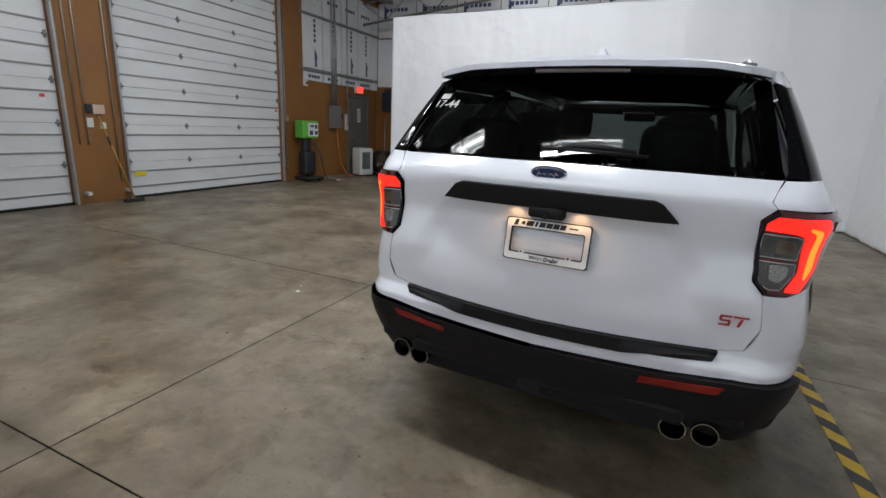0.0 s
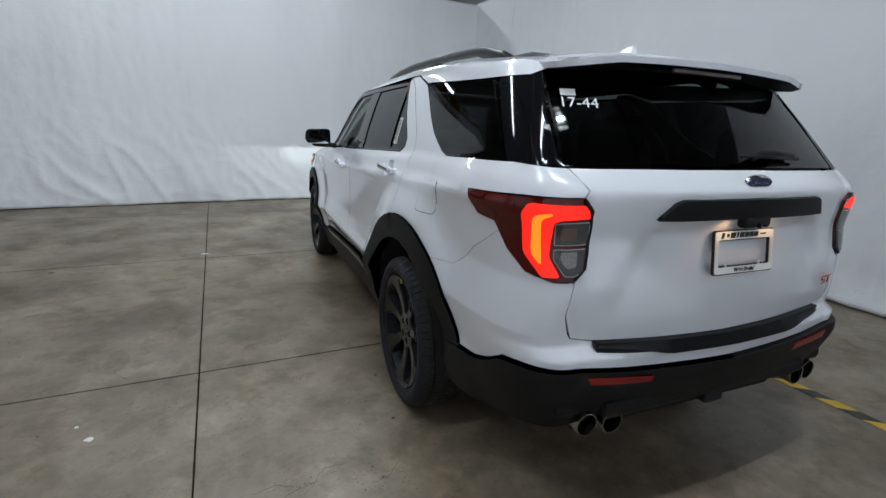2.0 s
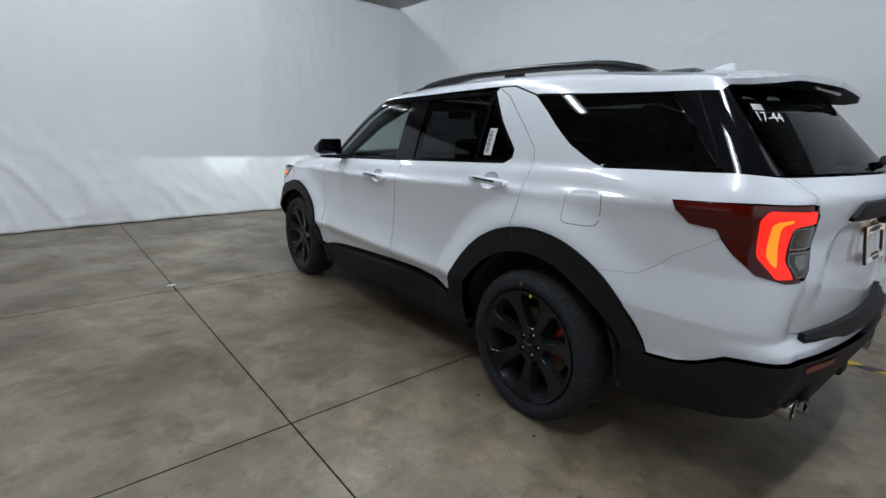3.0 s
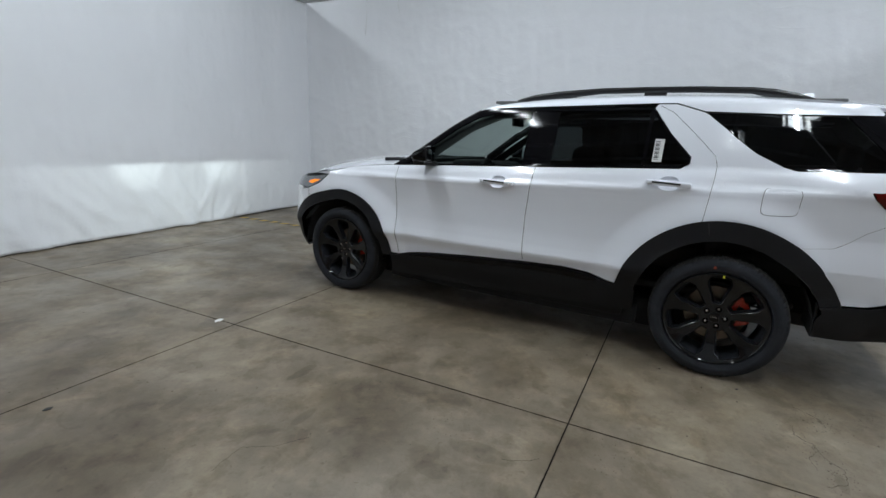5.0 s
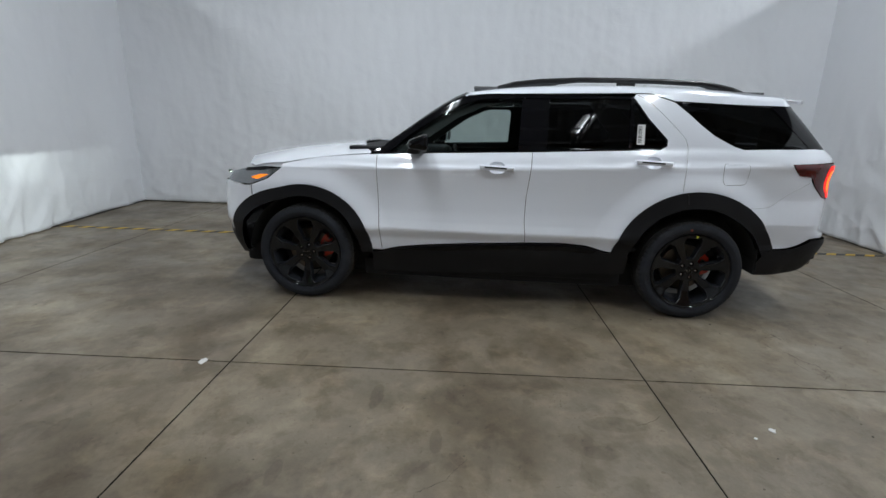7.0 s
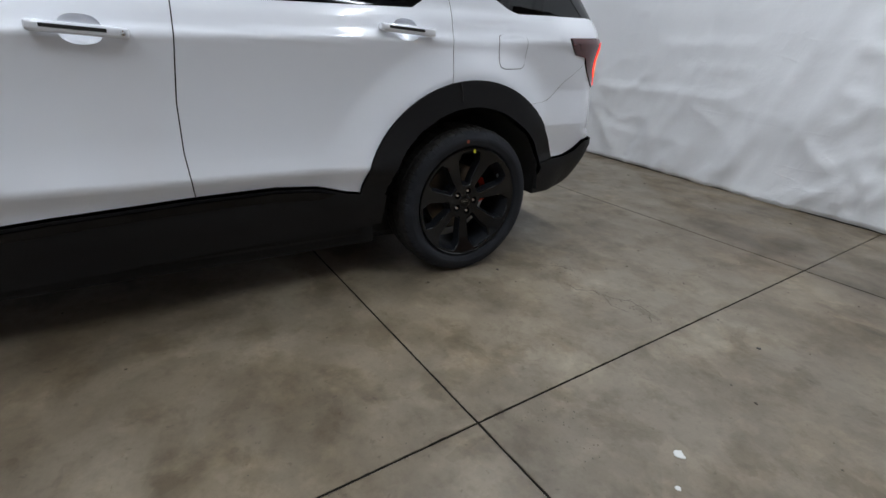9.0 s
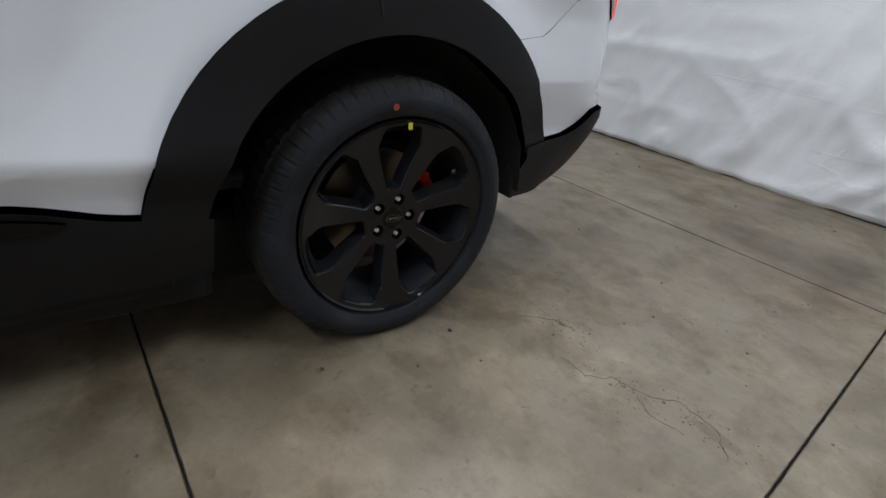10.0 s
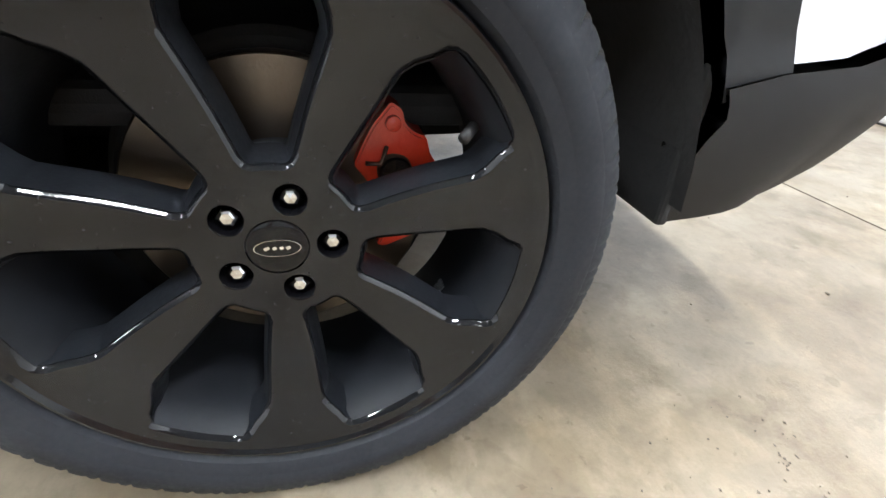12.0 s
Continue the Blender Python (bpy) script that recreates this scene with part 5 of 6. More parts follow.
def make_wheel(y, sgn):
    """A black seven-spoke wheel with tyre, disc and red caliper; sgn -1: the car's left side."""
    hub = tagged(new("wheel"), "black seven-spoke alloy wheel with a low-profile tyre")
    hub.parent = car
    hub.empty_display_size = .1
    at = Matrix.Translation((sgn * .85, y, .388)) @ (Matrix() if sgn > 0 else pose(0, 0, 0, 0, 0, 180))
    mirror_y = -1 if sgn < 0 else 1
    # tyre: x outwards
    prof = [(.088, .2935), (.104, .2965), (.1145, .3025), (.1200, .312), (.123, .330), (.121, .350), (.114, .366), (.104, .3765), (.090, .3835), (.070, .3875), (.066, .381), (.058, .381), (.054, .390), (.006, .391), (.004, .382), (-.004, .382), (-.006, .391),
            (-.054, .390), (-.058, .381), (-.066, .381), (-.070, .389), (-.100, .3865), (-.120, .376), (-.136, .340), (-.128, .300), (-.105, .282)]

    def tread(i, j, u, r):
        """Lateral shoulder grooves between 64 blocks, and finer sipes across the ribs."""
        k = i % 8
        if k == 0 and 5 <= j <= 8:
            r -= (.0025, .0045, .0055, .006)[j - 5]
        if k == 5 and 6 <= j <= 8:
            r -= .0022
        if k < 2 and 16 <= j <= 21:
            r -= .006
        if k in (3, 4) and j in (11, 12, 15, 16):
            r -= .005
        return u, r
    verts, faces = lathe(prof, 512, "x", tread)
    tyre = from_lists("tyre", verts, faces, RUBBER, hub, False, "black tyre with lateral tread grooves", at)
    tyre.data.materials.append(TREAD)
    for p in tyre.data.polygons:
        c = at.inverted() @ p.center
        if (c.y ** 2 + c.z ** 2) ** .5 > .3745:
            p.material_index = 1
    tyre.data.shade_smooth()
    tyre.data.set_sharp_from_angle(angle=radians(28))
    # raised sidewall ring
    turned("sidewall_band", [(.1205, .351), (.1238, .346), (.1243, .324), (.1205, .318)], RUBBER, tyre, 96, "x", at)
    # barrel and lip, with a dark groove against the tyre
    turned("rim_barrel", [(.100, .268), (.085, .258), (.04, .246), (-.10, .252), (-.115, .270), (-.118, .282), (-.10, .284), (-.10, .262), (.02, .250)], BARREL, hub, 96, "x", at, "gloss black rim")
    turned("rim_lip", [(face_x(.2835), .2835), (.1125, .2880), (.1122, .2912), (.1090, .2930), (.100, .2925), (.090, .288)], RIM, hub, 128, "x", at, "gloss black rim lip")
    # seven spokes, each with its share of the outer ring; the hub plate lies between them
    for k in range(7):
        spoke_mesh(radians(-90 + k * 360 / 7), mirror_y, hub, at)
    hub_plate(mirror_y, hub, at)
    cap = turned("centre_cap", [(.068, .0318), (.0742, .0315), (.0752, .0300), (.0757, .020), (.0760, 0)], GLOSS, hub, 48, "x", at, "gloss black centre cap with an oval mark")
    turned("cap_groove", [(.0700, .0335), (.0700, .0315)], INK, cap, 48, "x", at)
    ring = at @ Matrix.Translation((.0757, 0, 0)) @ Matrix.Diagonal((1, 1, .42, 1))
    turned("cap_oval", [(0, .0230), (.0010, .0234), (.0010, .0242), (0, .0246)], CHROME, cap, 48, "x", ring)
    for dy, w in ((-.011, .006), (-.003, .004), (.004, .004), (.011, .005)):
        b = box("cap_stroke", (.0006, w, .0035), (.0764, dy, 0), CHROME, cap, 0, "", pose(0, 0, 0, 25, 0, 0))
        b.data.transform(at)
    # lug nuts, sunk in their pockets
    for k in range(5):
        m = at @ Matrix.Translation((0, .0572 * math.cos(radians(180 + 72 * k)) * mirror_y, .0572 * math.sin(radians(180 + 72 * k))))
        turned("lug_pocket", [(.0742, .0182), (.0735, .0172), (.0700, .0165), (.0440, .0150), (.0440, 0)], GLOSS, hub, 28, "x", m)
        verts, faces = lathe([(.042, .0118), (.0620, .0118), (.0665, .0104), (.0695, .0066), (.0706, 0)], 6, "x")
        nut = from_lists("lug_nut", verts, faces, CHROME, hub, False, "chrome hexagonal lug nut", m)
        turned("nut_washer", [(.048, .0115), (.052, .0135), (.048, .0140)], CHROME, nut, 20, "x", m)
    # disc, hat and caliper, valve
    disc = turned("brake_disc", [(-.030, .085), (-.030, .176), (-.032, .1785), (-.036, .179), (-.050, .179), (-.056, .176), (-.056, .085)], STEEL, hub, 72, "x", at, "worn steel brake disc")
    turned("disc_hat", [(.018, 0), (.018, .070), (.012, .078), (-.028, .084), (-.032, .088)], IRON, disc, 48, "x", at)
    turned("back_plate", [(-.058, 0), (-.062, .19), (-.075, .20)], DARK, disc, 48, "x", at)
    caliper(mirror_y, hub, at)
    va = radians(148)
    v0, v1 = Vector((.07, .243 * math.cos(va) * mirror_y, .243 * math.sin(va))), Vector((.085, .225 * math.cos(va) * mirror_y, .225 * math.sin(va)))
    tube("valve_stem", [at @ v0, at @ v1], .0062, INK, hub, 10, "black valve cap")
    for k in range(4):
        wa = radians(212 + 2.1 * k)
        b = box("balance_weight", (.020, .0075, .0035), (0, 0, 0), IRON, hub, .0008, "grey stick-on balance weight")
        b.data.transform(at @ Matrix.Translation((-.012, .2440 * math.cos(wa) * mirror_y, .2440 * math.sin(wa))) @ Matrix.Rotation((wa + math.pi / 2) * mirror_y, 4, "X"))
    return hub


for wy in (0, 3.025):
    for ws in (-1, 1):
        make_wheel(wy, ws)

# tags on the rear wheel
box("balance_tag", (.002, .012, .018), (-.9585, -.013, .661), mat("yellow_tag", (.75, .72, .05), .5), car, 0, "yellow paper tag on the rim")
turned("tyre_dot", [(0, 0), (0, .0085), (-.001, .0085), (-.001, 0)], mat("orange_dot", (.33, .06, .03), .6), car, 16, "x", Matrix.Translation((-.9735, .042, .714)), "orange paint dot on the tyre")

# cabin
box("cabin_floor", (1.6, 3.2, .05), (0, 1.2, .50), CLOTH, car, .02)
box("headliner", (1.20, 2.2, .02), (0, .62, 1.715), wear(mat("grey_headliner", (.12, .12, .12), .9), 20, .2), car, .008)
bm = bmesh.new()
add_box(bm, (1.62, .45, .30), (0, 2.18, 1.06), .09, None, 4)
add_box(bm, (.42, .18, .10), (-.38, 2.02, 1.20), .04, None, 3)
part("dashboard", bm, CLOTH, car, "black dashboard", True)
tor = []
for i in range(33):
    a = 2 * math.pi * i / 32
    tor.append((-.38 + .185 * math.cos(a), 1.80 + .07 * math.sin(a), 1.085 + .165 * math.sin(a)))
wheel_ob = tube("steering_wheel", tor, .017, CLOTH, car, 10, "black steering wheel")
box("steering_hub", (.14, .06, .10), (-.38, 1.80, 1.08), CLOTH, wheel_ob, .02)
for sx in (-1, 1):
    for sy, hh in ((1.12, 1.42), (.18, 1.36), (-.55, 1.30)):
        bm = bmesh.new()
        add_box(bm, (.50, .52, .20), (sx * .38, sy + .20, .68), .07, None, 3)
        add_box(bm, (.48, .16, hh - .68), (sx * .38, sy - .12, (hh + .64) / 2), .06, None, 3)
        seat = part("front_seat" if sy > 1 else "rear_seat", bm, CLOTH, car, "dark upholstered seat", True)
        bm = bmesh.new()
        add_box(bm, (.27, .10, .19), (sx * .38, sy - .17, hh + .08), .045, None, 3)
        part("headrest", bm, CLOTH, seat, "", True)
hole = round_line([(2.22, 1.222), (1.350, 1.252), (1.345, 1.606), (1.60, 1.598), (1.83, 1.492), (2.09, 1.310)], True, .05)
pair("door_lining", [(2.42, 1.19), (2.18, 1.345), (1.93, 1.505), (1.76, 1.59), (1.62, 1.632), (1.16, 1.640), (1.16, 1.22)], INK, "", proud=-.040, depth=.02, gap=0, holes=[hole])
bm = bmesh.new()
add_box(bm, (1.22, .22, .05), (0, 1.64, 1.648), .02)
part("windscreen_header", bm, CLOTH, car)
for sx in (-1, 1):
    tube("pillar_trim", [(sx * .60, 1.64, 1.625), (sx * .65, 2.0, 1.475), (sx * .74, 2.36, 1.235)], .034, CLOTH, car, 8)
    box("sun_visor", (.42, .16, .02), (sx * .33, 1.58, 1.625), CLOTH, car, .008, "", pose(0, 0, 0, -12))
bm = bmesh.new()
add_box(bm, (.25, .03, .07), (0, 1.75, 1.585), .012)
part("cabin_mirror", bm, CLOTH, car, "black interior mirror")

# ---- room ----
def setting(ob, label="", category=""):
    return tagged(ob, label, category, kind="structure")


def slab(name, x0, x1, y0, y1, z0, z1, material, parent=None, bevel=0.):
    return box(name, (x1 - x0, y1 - y0, z1 - z0), ((x0 + x1) / 2, (y0 + y1) / 2, (z0 + z1) / 2), material, parent, bevel)


X_W, X_E, Y_N, Y_S = -7.9, 3.6, 12.95, -6.0
EAVE, RIDGE = 4.80, 6.2
floor = setting(slab("floor", X_W - .3, X_E + .3, Y_S - .3, Y_N + .3, -.25, -.005, SEAM), "worn grey-brown concrete floor with sawn joints", "floor")
setting(slab("wall_east", X_E, X_E + .2, Y_S, Y_N, 0, 6.2, DULL), "grey metal wall behind the white curtain", "wall")
setting(slab("wall_south", X_W, X_E, Y_S - .2, Y_S, 0, 6.2, PLYWOOD), "brown plywood wall", "wall")
setting(slab("wall_north", X_W - .2, X_E, Y_N, Y_N + .2, 0, 6.2, PLYWOOD), "brown plywood wall with insulation boards above", "wall")


def ceiling_at(x):
    return EAVE + (RIDGE - EAVE) * (x - X_W) / (X_E - X_W)


verts = [(x, y, ceiling_at(x) + dz) for dz in (0, .15) for x, y in ((X_W - .2, Y_S), (X_E + .2, Y_S), (X_E + .2, Y_N + .2), (X_W - .2, Y_N + .2))]
setting(from_lists("ceiling", verts, [(0, 1, 2, 3), (4, 5, 6, 7), (0, 1, 5, 4), (1, 2, 6, 5), (2, 3, 7, 6), (3, 0, 4, 7)], CEILING), "white foil-faced sloping ceiling", "ceiling")
# purlins along the building, rafters across it
for x in np.arange(X_W + .5, X_E, 1.3):
    p = box("purlin", (.07, Y_N - Y_S, .18), (x, (Y_N + Y_S) / 2, ceiling_at(x) - .10), GALV)
    tagged(p, "grey steel roof purlin under the ceiling", "beam", "roof purlins", "structure")
slope = math.degrees(math.atan2(RIDGE - EAVE, X_E - X_W))
for y in (-1.2, 3.1, 8.3, 12.2):
    raf = thing("roof_truss", "grey steel roof truss with diagonal webs", "truss", "roof trusses")
    n = 8
    for k, dz in enumerate((-.26, -.80)):
        a, b = Vector((X_W, y, ceiling_at(X_W) + dz)), Vector((X_E, y, ceiling_at(X_E) + dz))
        tube("chord", [a, b], .035, GALV, raf, 6)
    for i in range(n):
        x0, x1 = X_W + (X_E - X_W) * i / n, X_W + (X_E - X_W) * (i + .5) / n
        x2 = X_W + (X_E - X_W) * (i + 1) / n
        tube("web", [(x0, y, ceiling_at(x0) - .26), (x1, y, ceiling_at(x1) - .80)], .018, GALV, raf, 6)
        tube("web", [(x1, y, ceiling_at(x1) - .80), (x2, y, ceiling_at(x2) - .26)], .018, GALV, raf, 6)

# west wall of plywood round two sectional doors
DOORS = ((1.20, 4.55), (5.39, 8.95))
DOOR_H = 4.0
for k, (y0, y1) in enumerate(((Y_S, DOORS[0][0]), (DOORS[0][1], DOORS[1][0]), (DOORS[1][1], Y_N))):
    setting(slab("wall_west" if k == 0 else "wall_west_%d" % (k + 1), X_W - .2, X_W, y0, y1, 0, EAVE, PLYWOOD), "brown plywood wall beside the garage doors", "wall")
for k, (y0, y1) in enumerate(DOORS):
    setting(slab("wall_over_door_%d" % (k + 1), X_W - .2, X_W, y0, y1, DOOR_H, EAVE, PLYWOOD), "brown plywood wall above a garage door", "wall")


def garage_door(k, y0, y1, red_at):
    d = tagged(new("garage_door_%d" % k), "closed white ribbed sectional garage door with steel hinges", "garage door", "garage doors", "structure")
    z, n = .03, 0
    while z < DOOR_H - .1:
        top = .60 * (n + 1)
        bm = bmesh.new()
        add_box(bm, (.045, y1 - y0 - .02, top - z - .004), (X_W - .075, (y0 + y1) / 2, (z + top) / 2), .003)
        sec = part("door_section", bm, DOOR_WHITE, d)
        for zz in (top - .413, top - .157):
            bm = bmesh.new()
            add_box(bm, (.020, y1 - y0 - .03, .020), (X_W - .044, (y0 + y1) / 2, zz), .005)
            add_box(bm, (.012, y1 - y0 - .03, .008), (X_W - .047, (y0 + y1) / 2, zz - .015), .002)
            part("rib", bm, GALV, sec)
        for f in (.02, .334, .671, .985):
            yy = y0 + (y1 - y0) * f
            bm = bmesh.new()
            add_box(bm, (.012, .035, .10), (X_W - .044, yy, top), .004)
            add_box(bm, (.03, .075, .03), (X_W - .040, yy, top), .006)
            part("hinge", bm, DULL, sec)
        z, n = top, n + 1
    bm = bmesh.new()
    add_box(bm, (.05, y1 - y0, .035), (X_W - .075, (y0 + y1) / 2, .018), .006)
    part("bottom_seal", bm, INK, d)
    for yy in (y0 - .015, y1 + .015):
        t = box("door_track", (.07, .035, DOOR_H), (X_W + .035, yy, DOOR_H / 2), GALV, d, .006, "galvanised vertical track")
    lab = box("warning_label", (.002, .07, .10), (X_W - .037, red_at, 1.55), PAPER, d, 0, "white and red warning label")
    box("label_band", (.001, .066, .045), (X_W - .0355, red_at, 1.575), RED, lab)
    return d


garage_door(1, *DOORS[0], 4.35)
g2 = garage_door(2, *DOORS[1], 8.84)
box("yellow_label", (.002, .20, .09), (X_W - .036, 5.62, .40), mat("yellow_label", (.75, .60, .03), .5), g2, 0, "yellow label")

# pieces of the west wall
for y in (4.72, 4.84, 5.26):
    c = tube("conduit", [(X_W + .02, y, .9 if y < 5.2 else .3), (X_W + .02, y, EAVE)], .011, GALV, None, 8)
    tagged(c, "thin galvanised conduit up the plywood wall", "conduit", "wall conduits")
opener = thing("door_opener_switch", "beige and black door switch boxes on the plywood wall", "switch")
box("switch_box", (.05, .17, .14), (X_W + .027, 5.03, 1.42), wear(mat("beige_box", (.55, .40, .33), .5), 9, .2), opener, .008)
box("switch_cover", (.055, .09, .13), (X_W + .03, 4.89, 1.43), CASE_BLACK, opener, .008)
box("notice", (.012, .10, .14), (X_W + .008, 4.90, 1.22), CASE_WHITE, opener, .002)
box("outlet", (.03, .08, .10), (X_W + .017, 5.08, 1.18), CASE_WHITE, opener, .004)
broom = thing("broom", "long wooden-handled push broom leaning on the wall", "broom")
tube("handle", [(X_W + .06, 5.00, 1.32), (X_W + .30, 5.26, .05)], .013, wear(mat("yellow_wood", (.45, .24, .05), .5), 9, .3), broom, 8)
tube("grip", [(X_W + .115, 5.06, 1.02), (X_W + .14, 5.09, .88)], .016, CASE_BLACK, broom, 8)
box("head", (.08, .30, .05), (X_W + .31, 5.24, .03), CASE_BLACK, broom, .01)
for k, y in enumerate((4.71, 5.33)):
    b = box("photo_eye", (.12, .06, .05), (X_W + .06, y, .16), CASE_WHITE, None, .008)
    tagged(b, "small white door safety sensor", "sensor", "door sensors")

# insulation boards
def insulation(name, size, at, marks):
    b = box(name, size, at, BOARD, None, .004)
    tagged(b, "silver-white insulation board with navy print on the wall", "insulation board", "insulation boards")
    flat_x = size[0] < size[1]
    for dy, dz, w, h in marks:
        if flat_x:
            box("print", (.002, w, h), (at[0] + size[0] / 2 + .002, at[1] + dy, at[2] + dz), NAVY, b)
        else:
            box("print", (w, .0013, h), (at[0] + dy, at[1] - size[1] / 2 - .002, at[2] + dz), NAVY, b)
    return b


MARKS = [(-.02, .50 - .11 * k, .075, .075) for k in range(5)]


def arrow(parent, at, size, along):
    bm = bmesh.new()
    w, h = size
    pts = [(0, h), (w, -.15 * h), (.55 * w, -.1 * h), (.65 * w, -h), (0, -h)]
    vs = [bm.verts.new((at[0], at[1] + a, at[2] + b) if along == "y" else (at[0] + a, at[1], at[2] + b)) for a, b in pts]
    bm.faces.new(vs)
    got = bmesh.ops.extrude_face_region(bm, geom=bm.faces[:])
    bmesh.ops.translate(bm, vec=(.002, 0, 0) if along == "y" else (0, -.002, 0), verts=[v for v in got["geom"] if isinstance(v, bmesh.types.BMVert)])
    bmesh.ops.recalc_face_normals(bm, faces=bm.faces)
    part("print_arrow", bm, NAVY, parent)


for y0, y1, low in ((9.72, 10.42, 2.62), (10.46, 11.16, 2.62), (11.20, 11.90, 2.62), (11.92, 12.60, 2.62), (12.62, 12.93, 2.62)):
    b = insulation("insulation_board", (.03, y1 - y0, 1.15), (X_W + .017, (y0 + y1) / 2, low + .575), [(dy + .08, dz, w, h) for dy, dz, w, h in MARKS] if y1 - y0 > .4 else [])
    if y1 - y0 > .4:
        arrow(b, (X_W + .0335, (y0 + y1) / 2 + .05, low + .27), (.13, .22), "y")
    b2 = insulation("insulation_board", (.03, y1 - y0, .20), (X_W + .017, (y0 + y1) / 2, 2.44), [(-.15 + .11 * k, 0, .08, .07) for k in range(4)] if y1 - y0 > .4 else [])
    b3 = insulation("insulation_board", (.03, y1 - y0, .75), (X_W + .017, (y0 + y1) / 2, 4.20), [(-.15 + .11 * k, 0, .08, .07) for k in range(4)] if y1 - y0 > .4 else [])
for z in (2.57, 3.80):
    g = box("wall_girt", (.06, 3.3, .06), (X_W + .035, 11.3, z), DULL)
    tagged(g, "grey steel wall girt between the boards", "girt", "wall girts", "structure")
for i, x0 in enumerate(np.arange(X_W + .05, X_E - .9, 1.22)):
    b = insulation("insulation_board", (1.19, .03, 1.30), (x0 + .6, Y_N - .017, 3.10), [(.05, .50 - .11 * k, .08, .08) for k in range(5)])
    arrow(b, (x0 + .6, Y_N - .034, 3.10 - .25), (.14, .24), "x")
    b = insulation("insulation_board", (1.19, .03, 1.15), (x0 + .6, Y_N - .017, 4.36), [(-.3 + .12 * k, .15, .09, .09) for k in range(6)])
    arrow(b, (x0 + .2, Y_N - .034, 4.36 + .1), (.14, .2), "x")

# steel door with exit sign, boxes and conduits
door = tagged(new("door_1"), "closed grey steel exit door with a paper notice", "door", kind="structure")
slab("door_leaf", X_W + .012, X_W + .055, 11.53, 12.36, .01, 2.06, DOOR_GREY, door, .004)
bm = bmesh.new()
for size, at in (((.09, .06, 2.12), (X_W + .04, 11.49, 1.06)), ((.09, .06, 2.12), (X_W + .04, 12.40, 1.06)), ((.09, .97, .06), (X_W + .04, 11.945, 2.10))):
    add_box(bm, size, at, .006)
part("door_frame", bm, DOOR_GREY, door)
bm = bmesh.new()
add_box(bm, (.06, .05, .05), (X_W + .085, 11.62, 1.02), .012)
add_box(bm, (.05, .10, .03), (X_W + .10, 11.66, 1.02), .008)
part("door_handle", bm, DULL, door, "dull metal door lever")
nt = slab("notice", X_W + .056, X_W + .058, 11.88, 12.02, 1.42, 1.78, PAPER, door)
for k in range(5):
    slab("notice_line", X_W + .0585, X_W + .0595, 11.90, 12.0, 1.47 + k * .06, 1.495 + k * .06, INK, nt)
ex = thing("exit_sign", "lit red exit sign above the steel door", "exit sign")
box("sign_case", (.06, .36, .20), (X_W + .05, 11.95, 2.29), CASE_WHITE, ex, .008)
box("sign_face", (.004, .30, .15), (X_W + .083, 11.97, 2.29), glow("exit_red", (1, .06, .04), 1.6), ex, 0, "glowing red face")
panel_box = thing("electric_panel", "grey steel electrical box on the plywood wall", "electrical box")
box("panel_body", (.14, .36, .56), (X_W + .075, 10.84, 1.52), DULL, panel_box, .008)
box("panel_lever", (.04, .03, .12), (X_W + .16, 11.03, 1.55), CASE_BLACK, panel_box, .006)
for k, y in enumerate((10.74, 10.80, 10.86, 10.93)):
    c = tube("conduit", [(X_W + .06, y, 1.78), (X_W + .06, y, 3.2), (X_W + .06, y - .1 * (k % 2), EAVE - .1)], .018, GALV, None, 8)
    tagged(c, "galvanised conduit rising from the electrical box", "conduit", "wall conduits")
c = tube("conduit", [(X_W + .05, 11.42, 1.3), (X_W + .05, 11.42, 2.5), (X_W + .05, 11.40, EAVE - .1)], .016, GALV, None, 8)
tagged(c, "galvanised conduit beside the steel door", "conduit", "wall conduits")
sw = thing("light_switches", "white light switch cover beside the steel door", "switch")
box("switch_plate", (.05, .12, .42), (X_W + .027, 11.40, 1.40), CASE_WHITE, sw, .01)
cord = tube("extension_cord", [(X_W + .12, 10.86, 1.22), (X_W + .13, 10.90, .8), (X_W + .14, 10.98, .35), (X_W + .25, 11.1, .05), (X_W + .5, 11.0, .02)], .010, ORANGE, None, 8)
tagged(cord, "orange extension cord hanging from the electrical box", "cord")
sgn = box("wall_sign", (.006, .16, .15), (X_W + .004, 9.80, 2.28), PAPER)
tagged(sgn, "small white printed sign on the plywood wall", "sign")
box("sign_mark", (.001, .06, .06), (X_W + .0085, 9.84, 2.27), INK, sgn)
bx = box("push_button_box", (.05, .09, .12), (X_W + .027, 9.10, 1.42), wear(mat("tan_box", (.35, .27, .20), .5), 9, .2))
tagged(bx, "tan push-button box beside the garage door", "switch")
for y in (9.00, 9.06):
    c = tube("conduit", [(X_W + .03, y, .3), (X_W + .03, y, 3.7)], .012, GALV, None, 8)
    tagged(c, "galvanised conduit beside the garage door", "conduit", "wall conduits")

# battery charger on its stand
ch_at = pose(X_W + .33, 9.42, 0, 0, 0, -8)
charger = thing("battery_charger", "green and black wheeled battery charger standing by the wall", "battery charger")
charger.matrix_world = ch_at
bm = bmesh.new()
add_box(bm, (.30, .46, .40), (0, 0, 1.20), .03, None, 3)
part("green_case", bm, GREEN, charger, "green top case")
fr = box("front_panel", (.010, .30, .30), (.153, .06, 1.20), CASE_WHITE, charger, .004, "white control panel")
for yy, zz, w, h in ((.0, 1.28, .12, .05), (.12, 1.27, .07, .09), (-.03, 1.13, .10, .10), (.12, 1.13, .08, .08)):
    box("panel_mark", (.002, w, h), (.159, .03 + yy, zz), NAVY if w > .09 else INK, fr)
